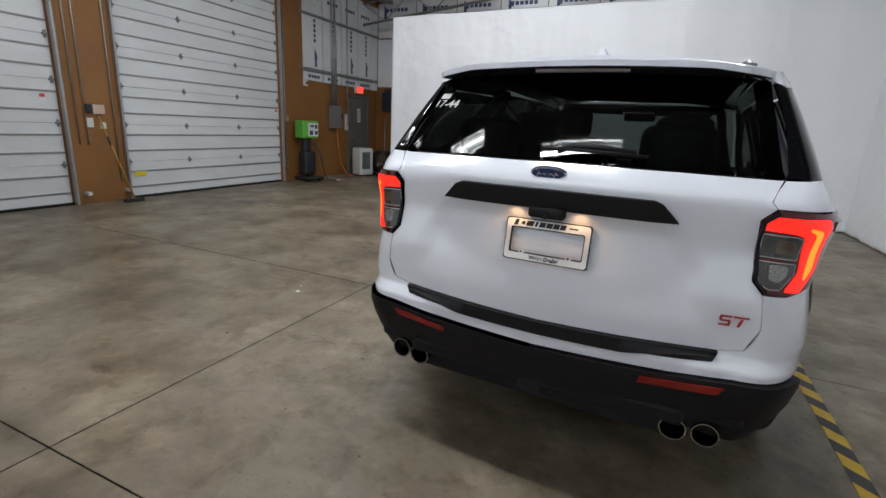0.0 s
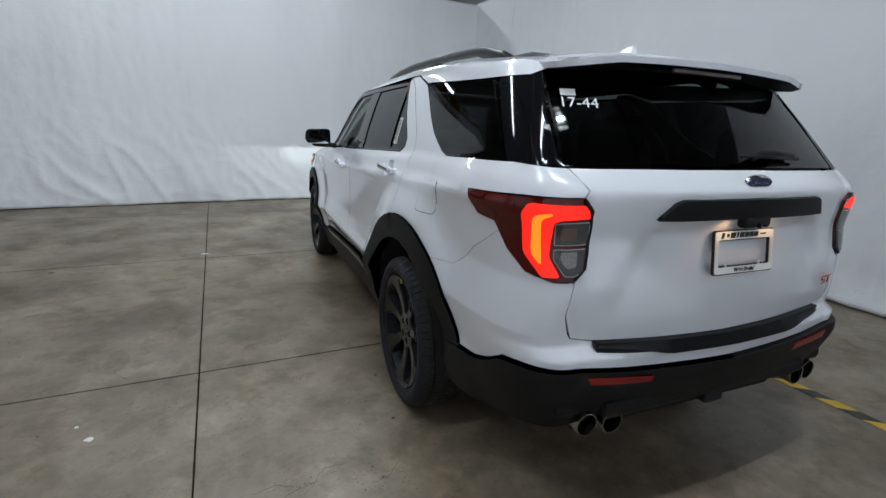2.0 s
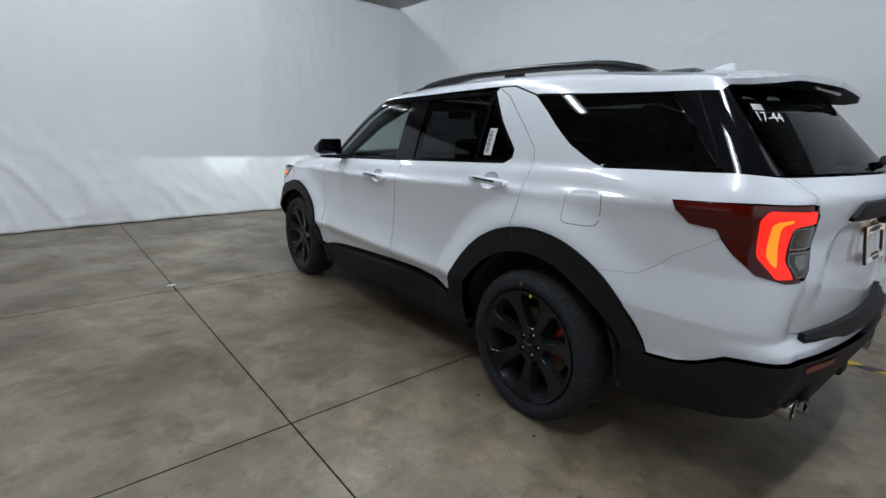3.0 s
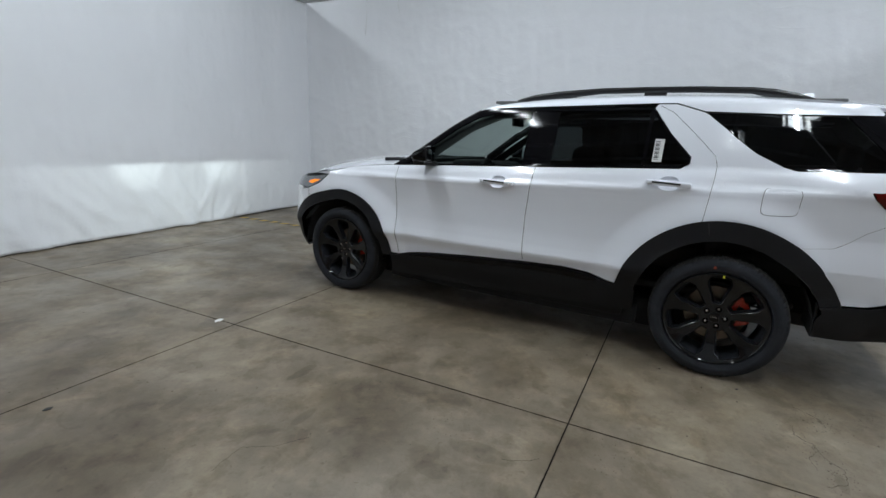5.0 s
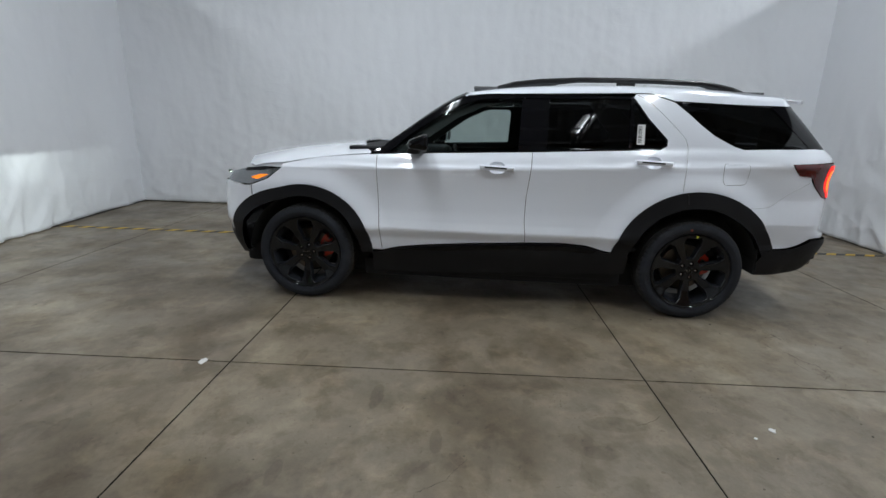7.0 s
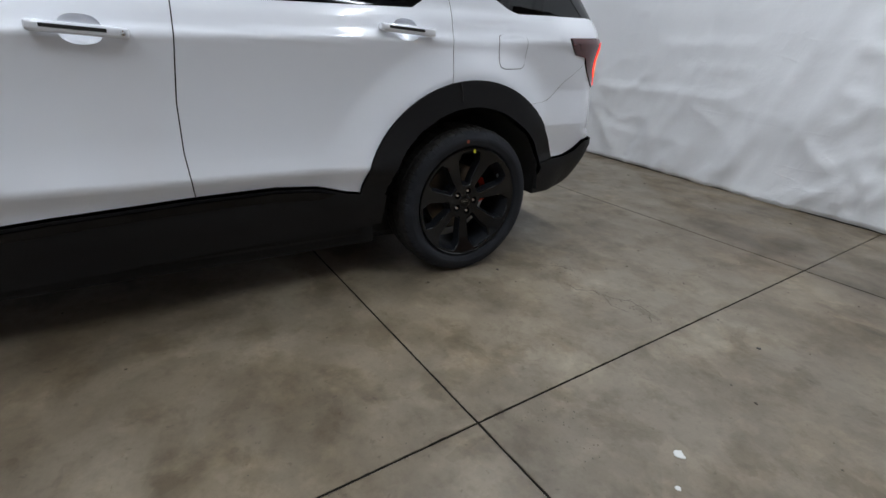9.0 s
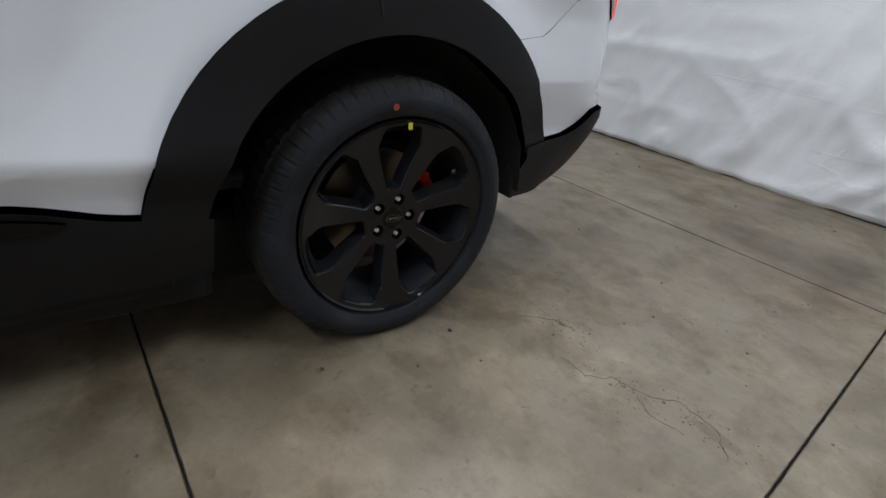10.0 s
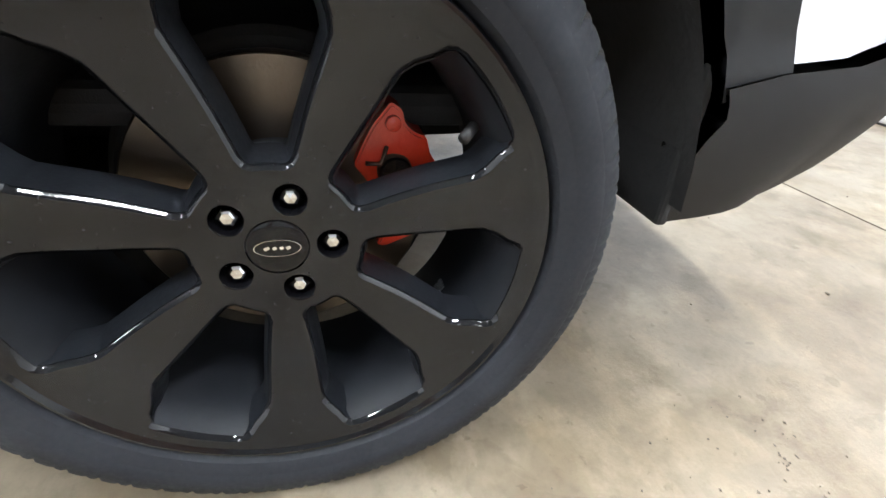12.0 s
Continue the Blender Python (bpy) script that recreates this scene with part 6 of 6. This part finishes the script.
bm = bmesh.new()
add_box(bm, (.26, .34, .55), (-.02, .02, .42), .05, None, 3)
add_box(bm, (.16, .22, .50), (-.02, -.02, .80), .05, pose(0, 0, 0, 0, 6, 0), 3)
add_box(bm, (.50, .50, .06), (.06, 0, .08), .02)
part("stand", bm, CASE_BLACK, charger, "black plastic stand", True)
for yy in (-.2, .2):
    turned("castor", [(-.02, 0), (-.02, .045), (.02, .045), (.02, 0)], CASE_BLACK, charger, 20, "y", Matrix.Translation((.18, yy, .046)))
tube("cable", [(.12, .12, .9), (.22, .22, .6), (.25, .28, .25), (.3, .35, .03), (.45, .5, .02)], .014, CASE_BLACK, charger, 8)
rag = box("paper_scrap", (.10, .14, .012), (X_W + .75, 10.05, .007), PAPER, None, .004)
tagged(rag, "crumpled white paper scrap on the floor", "litter")

# air conditioner and fan
ac = thing("portable_air_conditioner", "white and grey portable air conditioner on the floor", "air conditioner")
ac.matrix_world = pose(X_W + .55, 11.42, 0, 0, 0, -20)
bm = bmesh.new()
add_box(bm, (.38, .44, .72), (0, 0, .39), .04, None, 3)
part("case", bm, CASE_WHITE, ac, "", True)
gr = box("grille_panel", (.012, .26, .46), (.192, -.02, .42), DULL, ac, .01, "grey front grille")
for k in range(9):
    box("grille_slat", (.008, .24, .012), (.201, -.02, .24 + k * .045), CASE_BLACK, gr)
for xx in (-.13, .13):
    for yy in (-.16, .16):
        turned("castor", [(-.015, 0), (-.015, .02), (.015, .02), (.015, 0)], CASE_BLACK, ac, 14, "y", Matrix.Translation((xx, yy, .02)))
fan = thing("drum_fan", "black round drum fan standing on the floor", "fan")
fan.matrix_world = pose(X_W + .85, 11.95, 0, 0, 0, -25)
turned("drum", [(-.17, .30), (-.16, .32), (.16, .32), (.17, .30), (.15, .29), (-.15, .29), (-.17, .30)], CASE_BLACK, fan, 40, "x", Matrix.Translation((0, 0, .36)))
gd = turned("guard", [(.165, .04), (.172, .05), (.172, .03)], CASE_BLACK, fan, 24, "x", Matrix.Translation((0, 0, .36)))
for k in range(6):
    r = .08 + .042 * k
    turned("guard_ring", [(.165, r), (.170, r + .004), (.165, r + .008), (.160, r + .004), (.165, r)], CASE_BLACK, gd, 36, "x", Matrix.Translation((0, 0, .36)))
for k in range(4):
    a = math.pi / 2 * k + .4
    bm = bmesh.new()
    add_box(bm, (.012, .20, .10), (0, .14, 0), .004, pose(0, 0, 0, 0, 25, 0))
    bmesh.ops.transform(bm, matrix=Matrix.Translation((.03, 0, .36)) @ Matrix.Rotation(a, 4, "X"), verts=bm.verts)
    part("blade", bm, DULL, fan)
for yy in (-.24, .24):
    box("foot", (.40, .04, .05), (0, yy, .025), CASE_BLACK, fan, .008)
    box("upright", (.04, .03, .2), (0, yy, .13), CASE_BLACK, fan, .006)
rack = thing("coat_rack", "dark clothes hanging from a wall hook rail", "clothes rack")
box("rail", (.9, .03, .08), (X_W + .75, Y_N - .05, 2.36), CASE_BLACK, rack, .006)
for k, (dx, w, h) in enumerate(((-.3, .34, .55), (.05, .24, .32), (.28, .22, .70))):
    bm = bmesh.new()
    add_box(bm, (w, .14, h), (X_W + .75 + dx, Y_N - .11, 2.32 - h / 2), .05, None, 3)
    part("garment", bm, mat("dark_cloth_%s" % "abc"[k], ((.02, .025, .04), (.03, .05, .12), (.03, .03, .035))[k], .9), rack, "", True)
pp = tube("standing_pole", [(X_W + .35, Y_N - .08, .02), (X_W + .35, Y_N - .06, 1.6)], .014, GALV, None, 8)
tagged(pp, "metal pole leaning in the corner", "pole")
note = thing("notice_board", "white and blue notices pinned to the plywood wall", "notice board")
for dx, z, w, h, c in ((0, 1.75, .5, .36, PAPER), (-.18, 2.05, .2, .2, CASE_WHITE), (.12, 2.02, .3, .16, NAVY)):
    box("sheet", (w, .006, h), (-6.30 + dx, Y_N - .004, z), c, note)

# ---- white tarps ----
def tarp(name, a, b, height, label, seed, inward, rise=0., creases=()):
    """A hung tarp from floor point a to b: soft vertical folds, slanting creases low down, and single creases (u, v, u, v, depth) where they stand out."""
    a, b = Vector(a), Vector(b)
    along = (b - a).normalized()
    out = Vector((inward[0], inward[1], 0)).normalized()
    n, m = int((b - a).length / .04), int(height / .04)
    verts, faces = [], []
    for layer in (0, 1):
        for i in range(n + 1):
            u = (b - a).length * i / n
            for j in range(m + 1):
                v = height * j / m
                low = max(0, 1 - v / 1.5)
                d = .035 * noise.noise((u * .55 + seed, v * .12, seed)) + .030 * noise.noise((u * 1.7, v * .22 + seed, 3.1))
                slant = (u + .55 * v) if noise.noise((u * .4, seed, 0)) > 0 else (u - .55 * v)
                crease = abs(noise.noise((slant * 2.6 + seed, v * .9, 7.7)))
                d += low * (.075 * max(0, .22 - crease) / .22 * (.4 + .6 * noise.noise((u * .9, v * .8, seed))) + .022 * noise.noise((u * 3.3, v * 3.1, seed)))
                fine = abs(noise.noise((u * 2.2 + v * 1.6, v * 2.4 - u * .7, seed + 9)))
                d += (.35 + .65 * low) * .016 * max(0, .15 - fine) / .15
                for u0, v0, u1, v1, deep in creases:
                    along_it = ((u - u0) * (u1 - u0) + (v - v0) * (v1 - v0)) / ((u1 - u0) ** 2 + (v1 - v0) ** 2)
                    if -.15 < along_it < 1.15:
                        off = ((v - v0) * (u1 - u0) - (u - u0) * (v1 - v0)) / math.hypot(u1 - u0, v1 - v0) + .02 * noise.noise((u * 3, v * 3, seed))
                        d += deep * math.exp(-(off / (.035 if off > 0 else .075)) ** 2) * ease((along_it + .15) / .2) * ease((1.15 - along_it) / .2)
                p = a + along * u + out * (d - .004 * layer)
                verts.append((p.x, p.y, .012 + v * (1 + rise * i / n / height) + .008 * max(0, noise.noise((u * 1.1, seed, 8))) + (.015 * noise.noise((u * 1.3, seed, 2)) if j == m else 0)))
    w = m + 1
    k = (n + 1) * w
    for i in range(n):
        for j in range(m):
            q = i * w + j
            faces += [(q, q + w, q + w + 1, q + 1), (k + q, k + q + 1, k + q + w + 1, k + q + w)]
    for i in range(n):
        faces += [(i * w, k + i * w, k + i * w + w, i * w + w), (i * w + m, i * w + w + m, k + i * w + w + m, k + i * w + m)]
    for j in range(m):
        faces += [(j, j + 1, k + j + 1, k + j), (n * w + j, k + n * w + j, k + n * w + j + 1, n * w + j + 1)]
    me = bpy.data.meshes.new(name)
    me.from_pydata(verts, [], faces)
    me.update()
    ob = link(name, me, TARP, None, True)
    # black strip along the foot: stands in for shade in the gap below the tarp
    tube("hem_shade", [a + along * ((b - a).length * i / 24) + out * (-.012 + .004 * (i % 3)) + Vector((0, 0, .007)) for i in range(25)], .0065, INK, ob, 6, "black strip standing in for the shade under the hem")
    return tagged(ob, label, "curtain", "white curtains")


tarp("tarp_curtain", (-5.42, 9.66, 0), (3.18, 10.39, 0), 3.56, "white hanging tarp curtain in front of the car", 2.3, (.09, -1), .28)
tarp("tarp_curtain", (3.10, 10.46, 0), (3.10, -.50, 0), 3.86, "long white hanging tarp curtain along the car", 8.1, (-1, 0))
tarp("tarp_curtain", (3.18, -.445, 0), (-5.2, .12, 0), 3.80, "white hanging tarp curtain behind the car", 15.7, (.07, 1), 0,
     ((3.1, 1.29, 4.0, 1.31, .012), (2.38, .83, 3.84, .83, .016), (2.57, .36, 3.66, .36, .010), (4.08, .22, 4.62, 1.72, .020), (4.42, .21, 4.83, 1.46, .020), (4.8, 1.32, 5.1, 1.22, .018), (4.8, .98, 5.2, .85, .018),
      (1.31, 1.84, 1.81, 1.0, .020), (1.81, 1.0, 2.62, .18, .018), (4.6, .6, 5.1, .2, .015), (5.6, .2, 5.2, 1.5, .018)))
for a, b, h, h2 in (((-5.42, 9.66), (3.1, 10.4), 3.58, 3.86), ((3.1, 10.4), (3.1, -.42), 3.88, 3.88), ((3.1, -.44), (-5.2, .12), 3.82, 3.82)):
    t = tube("curtain_cable", [(*a, h), (*b, h2)], .006, GALV, None, 6)
    tagged(t, "thin steel cable that carries a curtain", "cable", "curtain cables")

# loose ends of string on the long curtain
for y, z0, z1, lean in ((8.95, 3.21, 3.80, .02), (8.27, 3.52, 3.80, -.03)):
    t = tube("loose_string", [(3.04, y + lean, z0), (3.045, y - lean * .4, (z0 + z1) / 2), (3.06, y, z1), (3.10, y, 3.885)], .004, CASE_WHITE, None, 5)
    tagged(t, "loose white string hanging over the curtain's top", "string", "loose strings")

# ---- lamps ----
def strip_lamp(x, y, z, length, power, spread, turn=0):
    """A hung strip light: white reflector hood, glowing diffuser, wires, and the light it gives."""
    lamp = thing("strip_light", "white hanging strip light, switched on", "ceiling light", "strip lights")
    lamp.matrix_world = pose(x, y, z, 0, 0, turn)
    bm = bmesh.new()
    prof = [(-.18, -.02), (-.17, .0), (-.11, .07), (.11, .07), (.17, 0), (.18, -.02), (.16, -.02), (.10, .05), (-.10, .05), (-.16, -.02)]
    va = [bm.verts.new((-length / 2, y_, z_)) for y_, z_ in prof]
    vb = [bm.verts.new((length / 2, y_, z_)) for y_, z_ in prof]
    for i in range(len(prof)):
        k = (i + 1) % len(prof)
        bm.faces.new((va[i], va[k], vb[k], vb[i]))
    bm.faces.new(va)
    bm.faces.new(vb[::-1])
    bmesh.ops.recalc_face_normals(bm, faces=bm.faces)
    part("hood", bm, CASE_WHITE, lamp)
    box("diffuser", (length - .02, .17, .02), (0, 0, .020), TUBE, lamp, .004, "glowing diffuser")
    for s in (-1, 1):
        tube("hanger", [(s * length * .4, 0, .07), (s * length * .4, 0, ceiling_at(x) - z)], .003, GALV, lamp, 5)
    for tilt in (-spread, spread):
        data = bpy.data.lights.new("strip_glow", "AREA")
        data.shape, data.size, data.size_y, data.energy, data.color = "RECTANGLE", length, .11, power * .64, LAMP_COLOR
        ob = new("strip_glow", data)
        ob.matrix_world = Matrix.Translation((x, y, z - .035)) @ pose(0, 0, 0, 0, 0, turn) @ pose(0, 0, 0, tilt)
    return lamp


for x, y, share, spread, length in LAMPS:
    strip_lamp(x, y, 4.9, length, LAMP_POWER * share, spread)

# headlamp beams, cut off above by an added, unseen plate, as in a projector lamp
for sx in (-1, 1):
    shield = box("beam_shield", (.06, .003, .022), (sx * .58, 3.807, .9849), INK, car, 0, "unseen black plate added to cut the beam")
    for size, power, aim in ((95, 18, .88), (62, 85, .955), (17, 200, .955)):
        data = bpy.data.lights.new("headlamp_beam", "SPOT")
        data.spot_size, data.spot_blend, data.energy, data.shadow_soft_size, data.color = radians(size), 1., power, .0001, (.90, 1, .95)
        ob = new("headlamp_beam", data)
        ob.matrix_world = CAR_AT @ look((sx * .58, 3.796, .974), (sx * .76, 10, aim))

# ---- floor pieces ----
XS = (X_W, -2.16, X_E)
YS = (Y_S, -3.7, -1.2, 1.320, 3.846, 6.341, 8.88, 11.40, Y_N)
for i in range(2):
    for j in range(8):
        bm = bmesh.new()
        g = .003
        add_box(bm, (XS[i + 1] - XS[i] - 2 * g, YS[j + 1] - YS[j] - 2 * g, .03), ((XS[i] + XS[i + 1]) / 2, (YS[j] + YS[j + 1]) / 2, -.015), 0)
        bmesh.ops.bevel(bm, geom=[e for e in bm.edges if all(v.co.z > -.001 for v in e.verts)], offset=.003, segments=1, affect="EDGES")
        part("slab", bm, CONCRETE, floor)

# hazard tape on the floor
tape = setting(new("hazard_tape"), "worn yellow and black hazard tape stuck to the floor", "floor tape")
y, k = -.25, 0
while y < 10.2:
    L = .115
    bm = bmesh.new()
    dx = .035
    c = [(1.045, y + dx), (1.125, y - dx), (1.125, y - dx + L), (1.045, y + dx + L)]
    lo = [bm.verts.new((px, py, .0012)) for px, py in c]
    hi = [bm.verts.new((px, py, .0035)) for px, py in c]
    bm.faces.new(hi)
    for q in range(4):
        bm.faces.new((lo[q], lo[(q + 1) % 4], hi[(q + 1) % 4], hi[q]))
    bmesh.ops.recalc_face_normals(bm, faces=bm.faces)
    part("tape_stripe", bm, YELLOW if k % 2 else TAPE_BLACK, tape)
    y, k = y + L, k + 1

# litter and spots
def fleck(x, y, size, material, label, seed):
    rnd = random.Random(seed)
    bm = bmesh.new()
    n = 9
    top = [bm.verts.new((x + size * (.6 + .6 * rnd.random()) * math.cos(2 * math.pi * i / n), y + size * (.4 + .5 * rnd.random()) * math.sin(2 * math.pi * i / n), .002 + size * .12 * rnd.random())) for i in range(n)]
    low = [bm.verts.new((v.co.x, v.co.y, .0003)) for v in top]
    bm.faces.new(top)
    for i in range(n):
        bm.faces.new((low[i], low[(i + 1) % n], top[(i + 1) % n], top[i]))
    bmesh.ops.recalc_face_normals(bm, faces=bm.faces)
    return tagged(part("floor_fleck", bm, material), label, "litter", "floor litter")


fleck(-2.588, 3.378, .022, PAPER, "small white paper fleck on the concrete", 1)
fleck(-2.169, 6.504, .035, PAPER, "small white paper fleck on the concrete", 2)
fleck(-2.66, 3.50, .010, PAPER, "small white paper fleck on the concrete", 3)
fleck(-1.274, 3.029, .010, INK, "small dark grit on the concrete", 4)
fleck(-2.432, 2.504, .010, INK, "small dark grit on the concrete", 5)
fleck(-3.40, 6.20, .022, INK, "small dark grit on the concrete", 6)
# hairline cracks and small holes in the slab
def crack(points, width, seed, stray=.003):
    rnd = random.Random(seed)
    pts = [Vector((x, y, 0)) for x, y in points]
    line = []
    for a, b in zip(pts, pts[1:]):
        n = max(2, int((b - a).length / .02))
        line += [a.lerp(b, k / n) + Vector((rnd.uniform(-stray, stray), rnd.uniform(-stray, stray), 0)) for k in range(n)]
    line.append(pts[-1])
    verts, faces = [], []
    for i, p in enumerate(line):
        d = (line[min(i + 1, len(line) - 1)] - line[max(i - 1, 0)]).normalized()
        w = width * rnd.uniform(.25 if width < .005 else .5, 1) * (1 if width < .005 else .72) * min(1, .2 + .4 * min(i, len(line) - 1 - i))
        for k, z in ((-1, .0002), (-.5, .0010), (.5, .0010), (1, .0002)):
            verts.append((p.x - d.y * w * k, p.y + d.x * w * k, z))
    for i in range(len(line) - 1):
        for k in range(3):
            faces.append((i * 4 + k, i * 4 + k + 1, i * 4 + k + 5, i * 4 + k + 4))
    return tagged(from_lists("floor_crack", verts, faces, SEAM if width > .005 else CRACK), "ragged sawn joint filled with dirt" if width > .005 else "dark hairline crack in the concrete floor", "crack", "floor cracks", "structure")


for k, (p, q) in enumerate((((-2.16, 1.0), (-2.16, 9.4)), ((-6.0, 3.846), (1.0, 3.846)), ((-6.0, 6.341), (1.0, 6.341)), ((-5.0, 1.320), (2.8, 1.320)), ((-5.0, 8.88), (2.8, 8.88)))):
    crack((p, q), .0051, 40 + k, .0012)
crack(((-1.56, 2.80), (-1.62, 2.80), (-1.66, 2.81), (-1.71, 2.74), (-1.82, 2.71), (-1.88, 2.65), (-2.0, 2.66), (-2.06, 2.75)), .0014, 1, .006)
crack(((-1.33, 2.76), (-1.38, 2.70), (-1.43, 2.65), (-1.50, 2.64)), .0013, 2, .006)
crack(((-1.79, 2.74), (-1.86, 2.78), (-1.95, 2.76)), .0013, 3, .006)
crack(((-2.5, 3.90), (-2.56, 3.95), (-2.60, 4.05)), .0015, 4, .006)
crack(((-2.9, 4.9), (-3.05, 5.0), (-3.12, 5.12), (-3.30, 5.10)), .0013, 6, .006)
for k, (x, y, r) in enumerate(((-1.23, 3.46, .012), (-1.44, 3.04, .008), (-1.36, 3.22, .008), (-1.60, 2.30, .009), (-.95, 1.9, .010), (-1.9, 2.2, .008), (-2.6, 2.9, .010), (-1.2, .55, .014), (-.4, .40, .018), (-1.7, .35, .014), (-.1, .25, .02), (-2.3, .30, .02))):
    fleck(x, y, r * .7, CRACK, "small dark hole or crumb on the concrete", 20 + k)
rnd = random.Random(12)
spots, faces = [], []
for i in range(420):
    x, y, r = rnd.uniform(-7, 2.9), rnd.uniform(-.3, 9.8), rnd.uniform(.002, .006)
    n = len(spots)
    spots += [(x + r * math.cos(a) * rnd.uniform(.6, 1.4), y + r * math.sin(a), z) for z in (.0004, .0022) for a in (0, 1.6, 3.1, 4.7)]
    faces += [(n + 4, n + 5, n + 6, n + 7), (n, n + 1, n + 5, n + 4), (n + 1, n + 2, n + 6, n + 5), (n + 2, n + 3, n + 7, n + 6), (n + 3, n, n + 4, n + 7)]
for cx, cy, r0, n0 in ((-1.45, 2.66, .13, 120), (-1.75, 2.74, .12, 70), (-1.95, 2.68, .10, 50), (-1.30, 2.45, .10, 30), (-2.3, 3.6, .2, 50), (-1.7, 2.2, .25, 40), (-.9, 1.1, .12, 40), (-2.45, 4.4, .3, 60)):
    for i in range(n0):
        a0, q = rnd.uniform(0, 6.28), rnd.gauss(0, r0)
        x, y, r = cx + q * math.cos(a0), cy + .6 * q * math.sin(a0), rnd.uniform(.0008, .003)
        n = len(spots)
        spots += [(x + r * math.cos(a) * rnd.uniform(.6, 1.6), y + r * math.sin(a) * rnd.uniform(.5, 1.2), z) for z in (.0004, .0016) for a in (0, 1.6, 3.1, 4.7)]
        faces += [(n + 4, n + 5, n + 6, n + 7), (n, n + 1, n + 5, n + 4), (n + 1, n + 2, n + 6, n + 5), (n + 2, n + 3, n + 7, n + 6), (n + 3, n, n + 4, n + 7)]
tagged(from_lists("floor_grit", spots, faces, GRIT), "scattered dark grit on the concrete floor", "grit", kind="stuff")
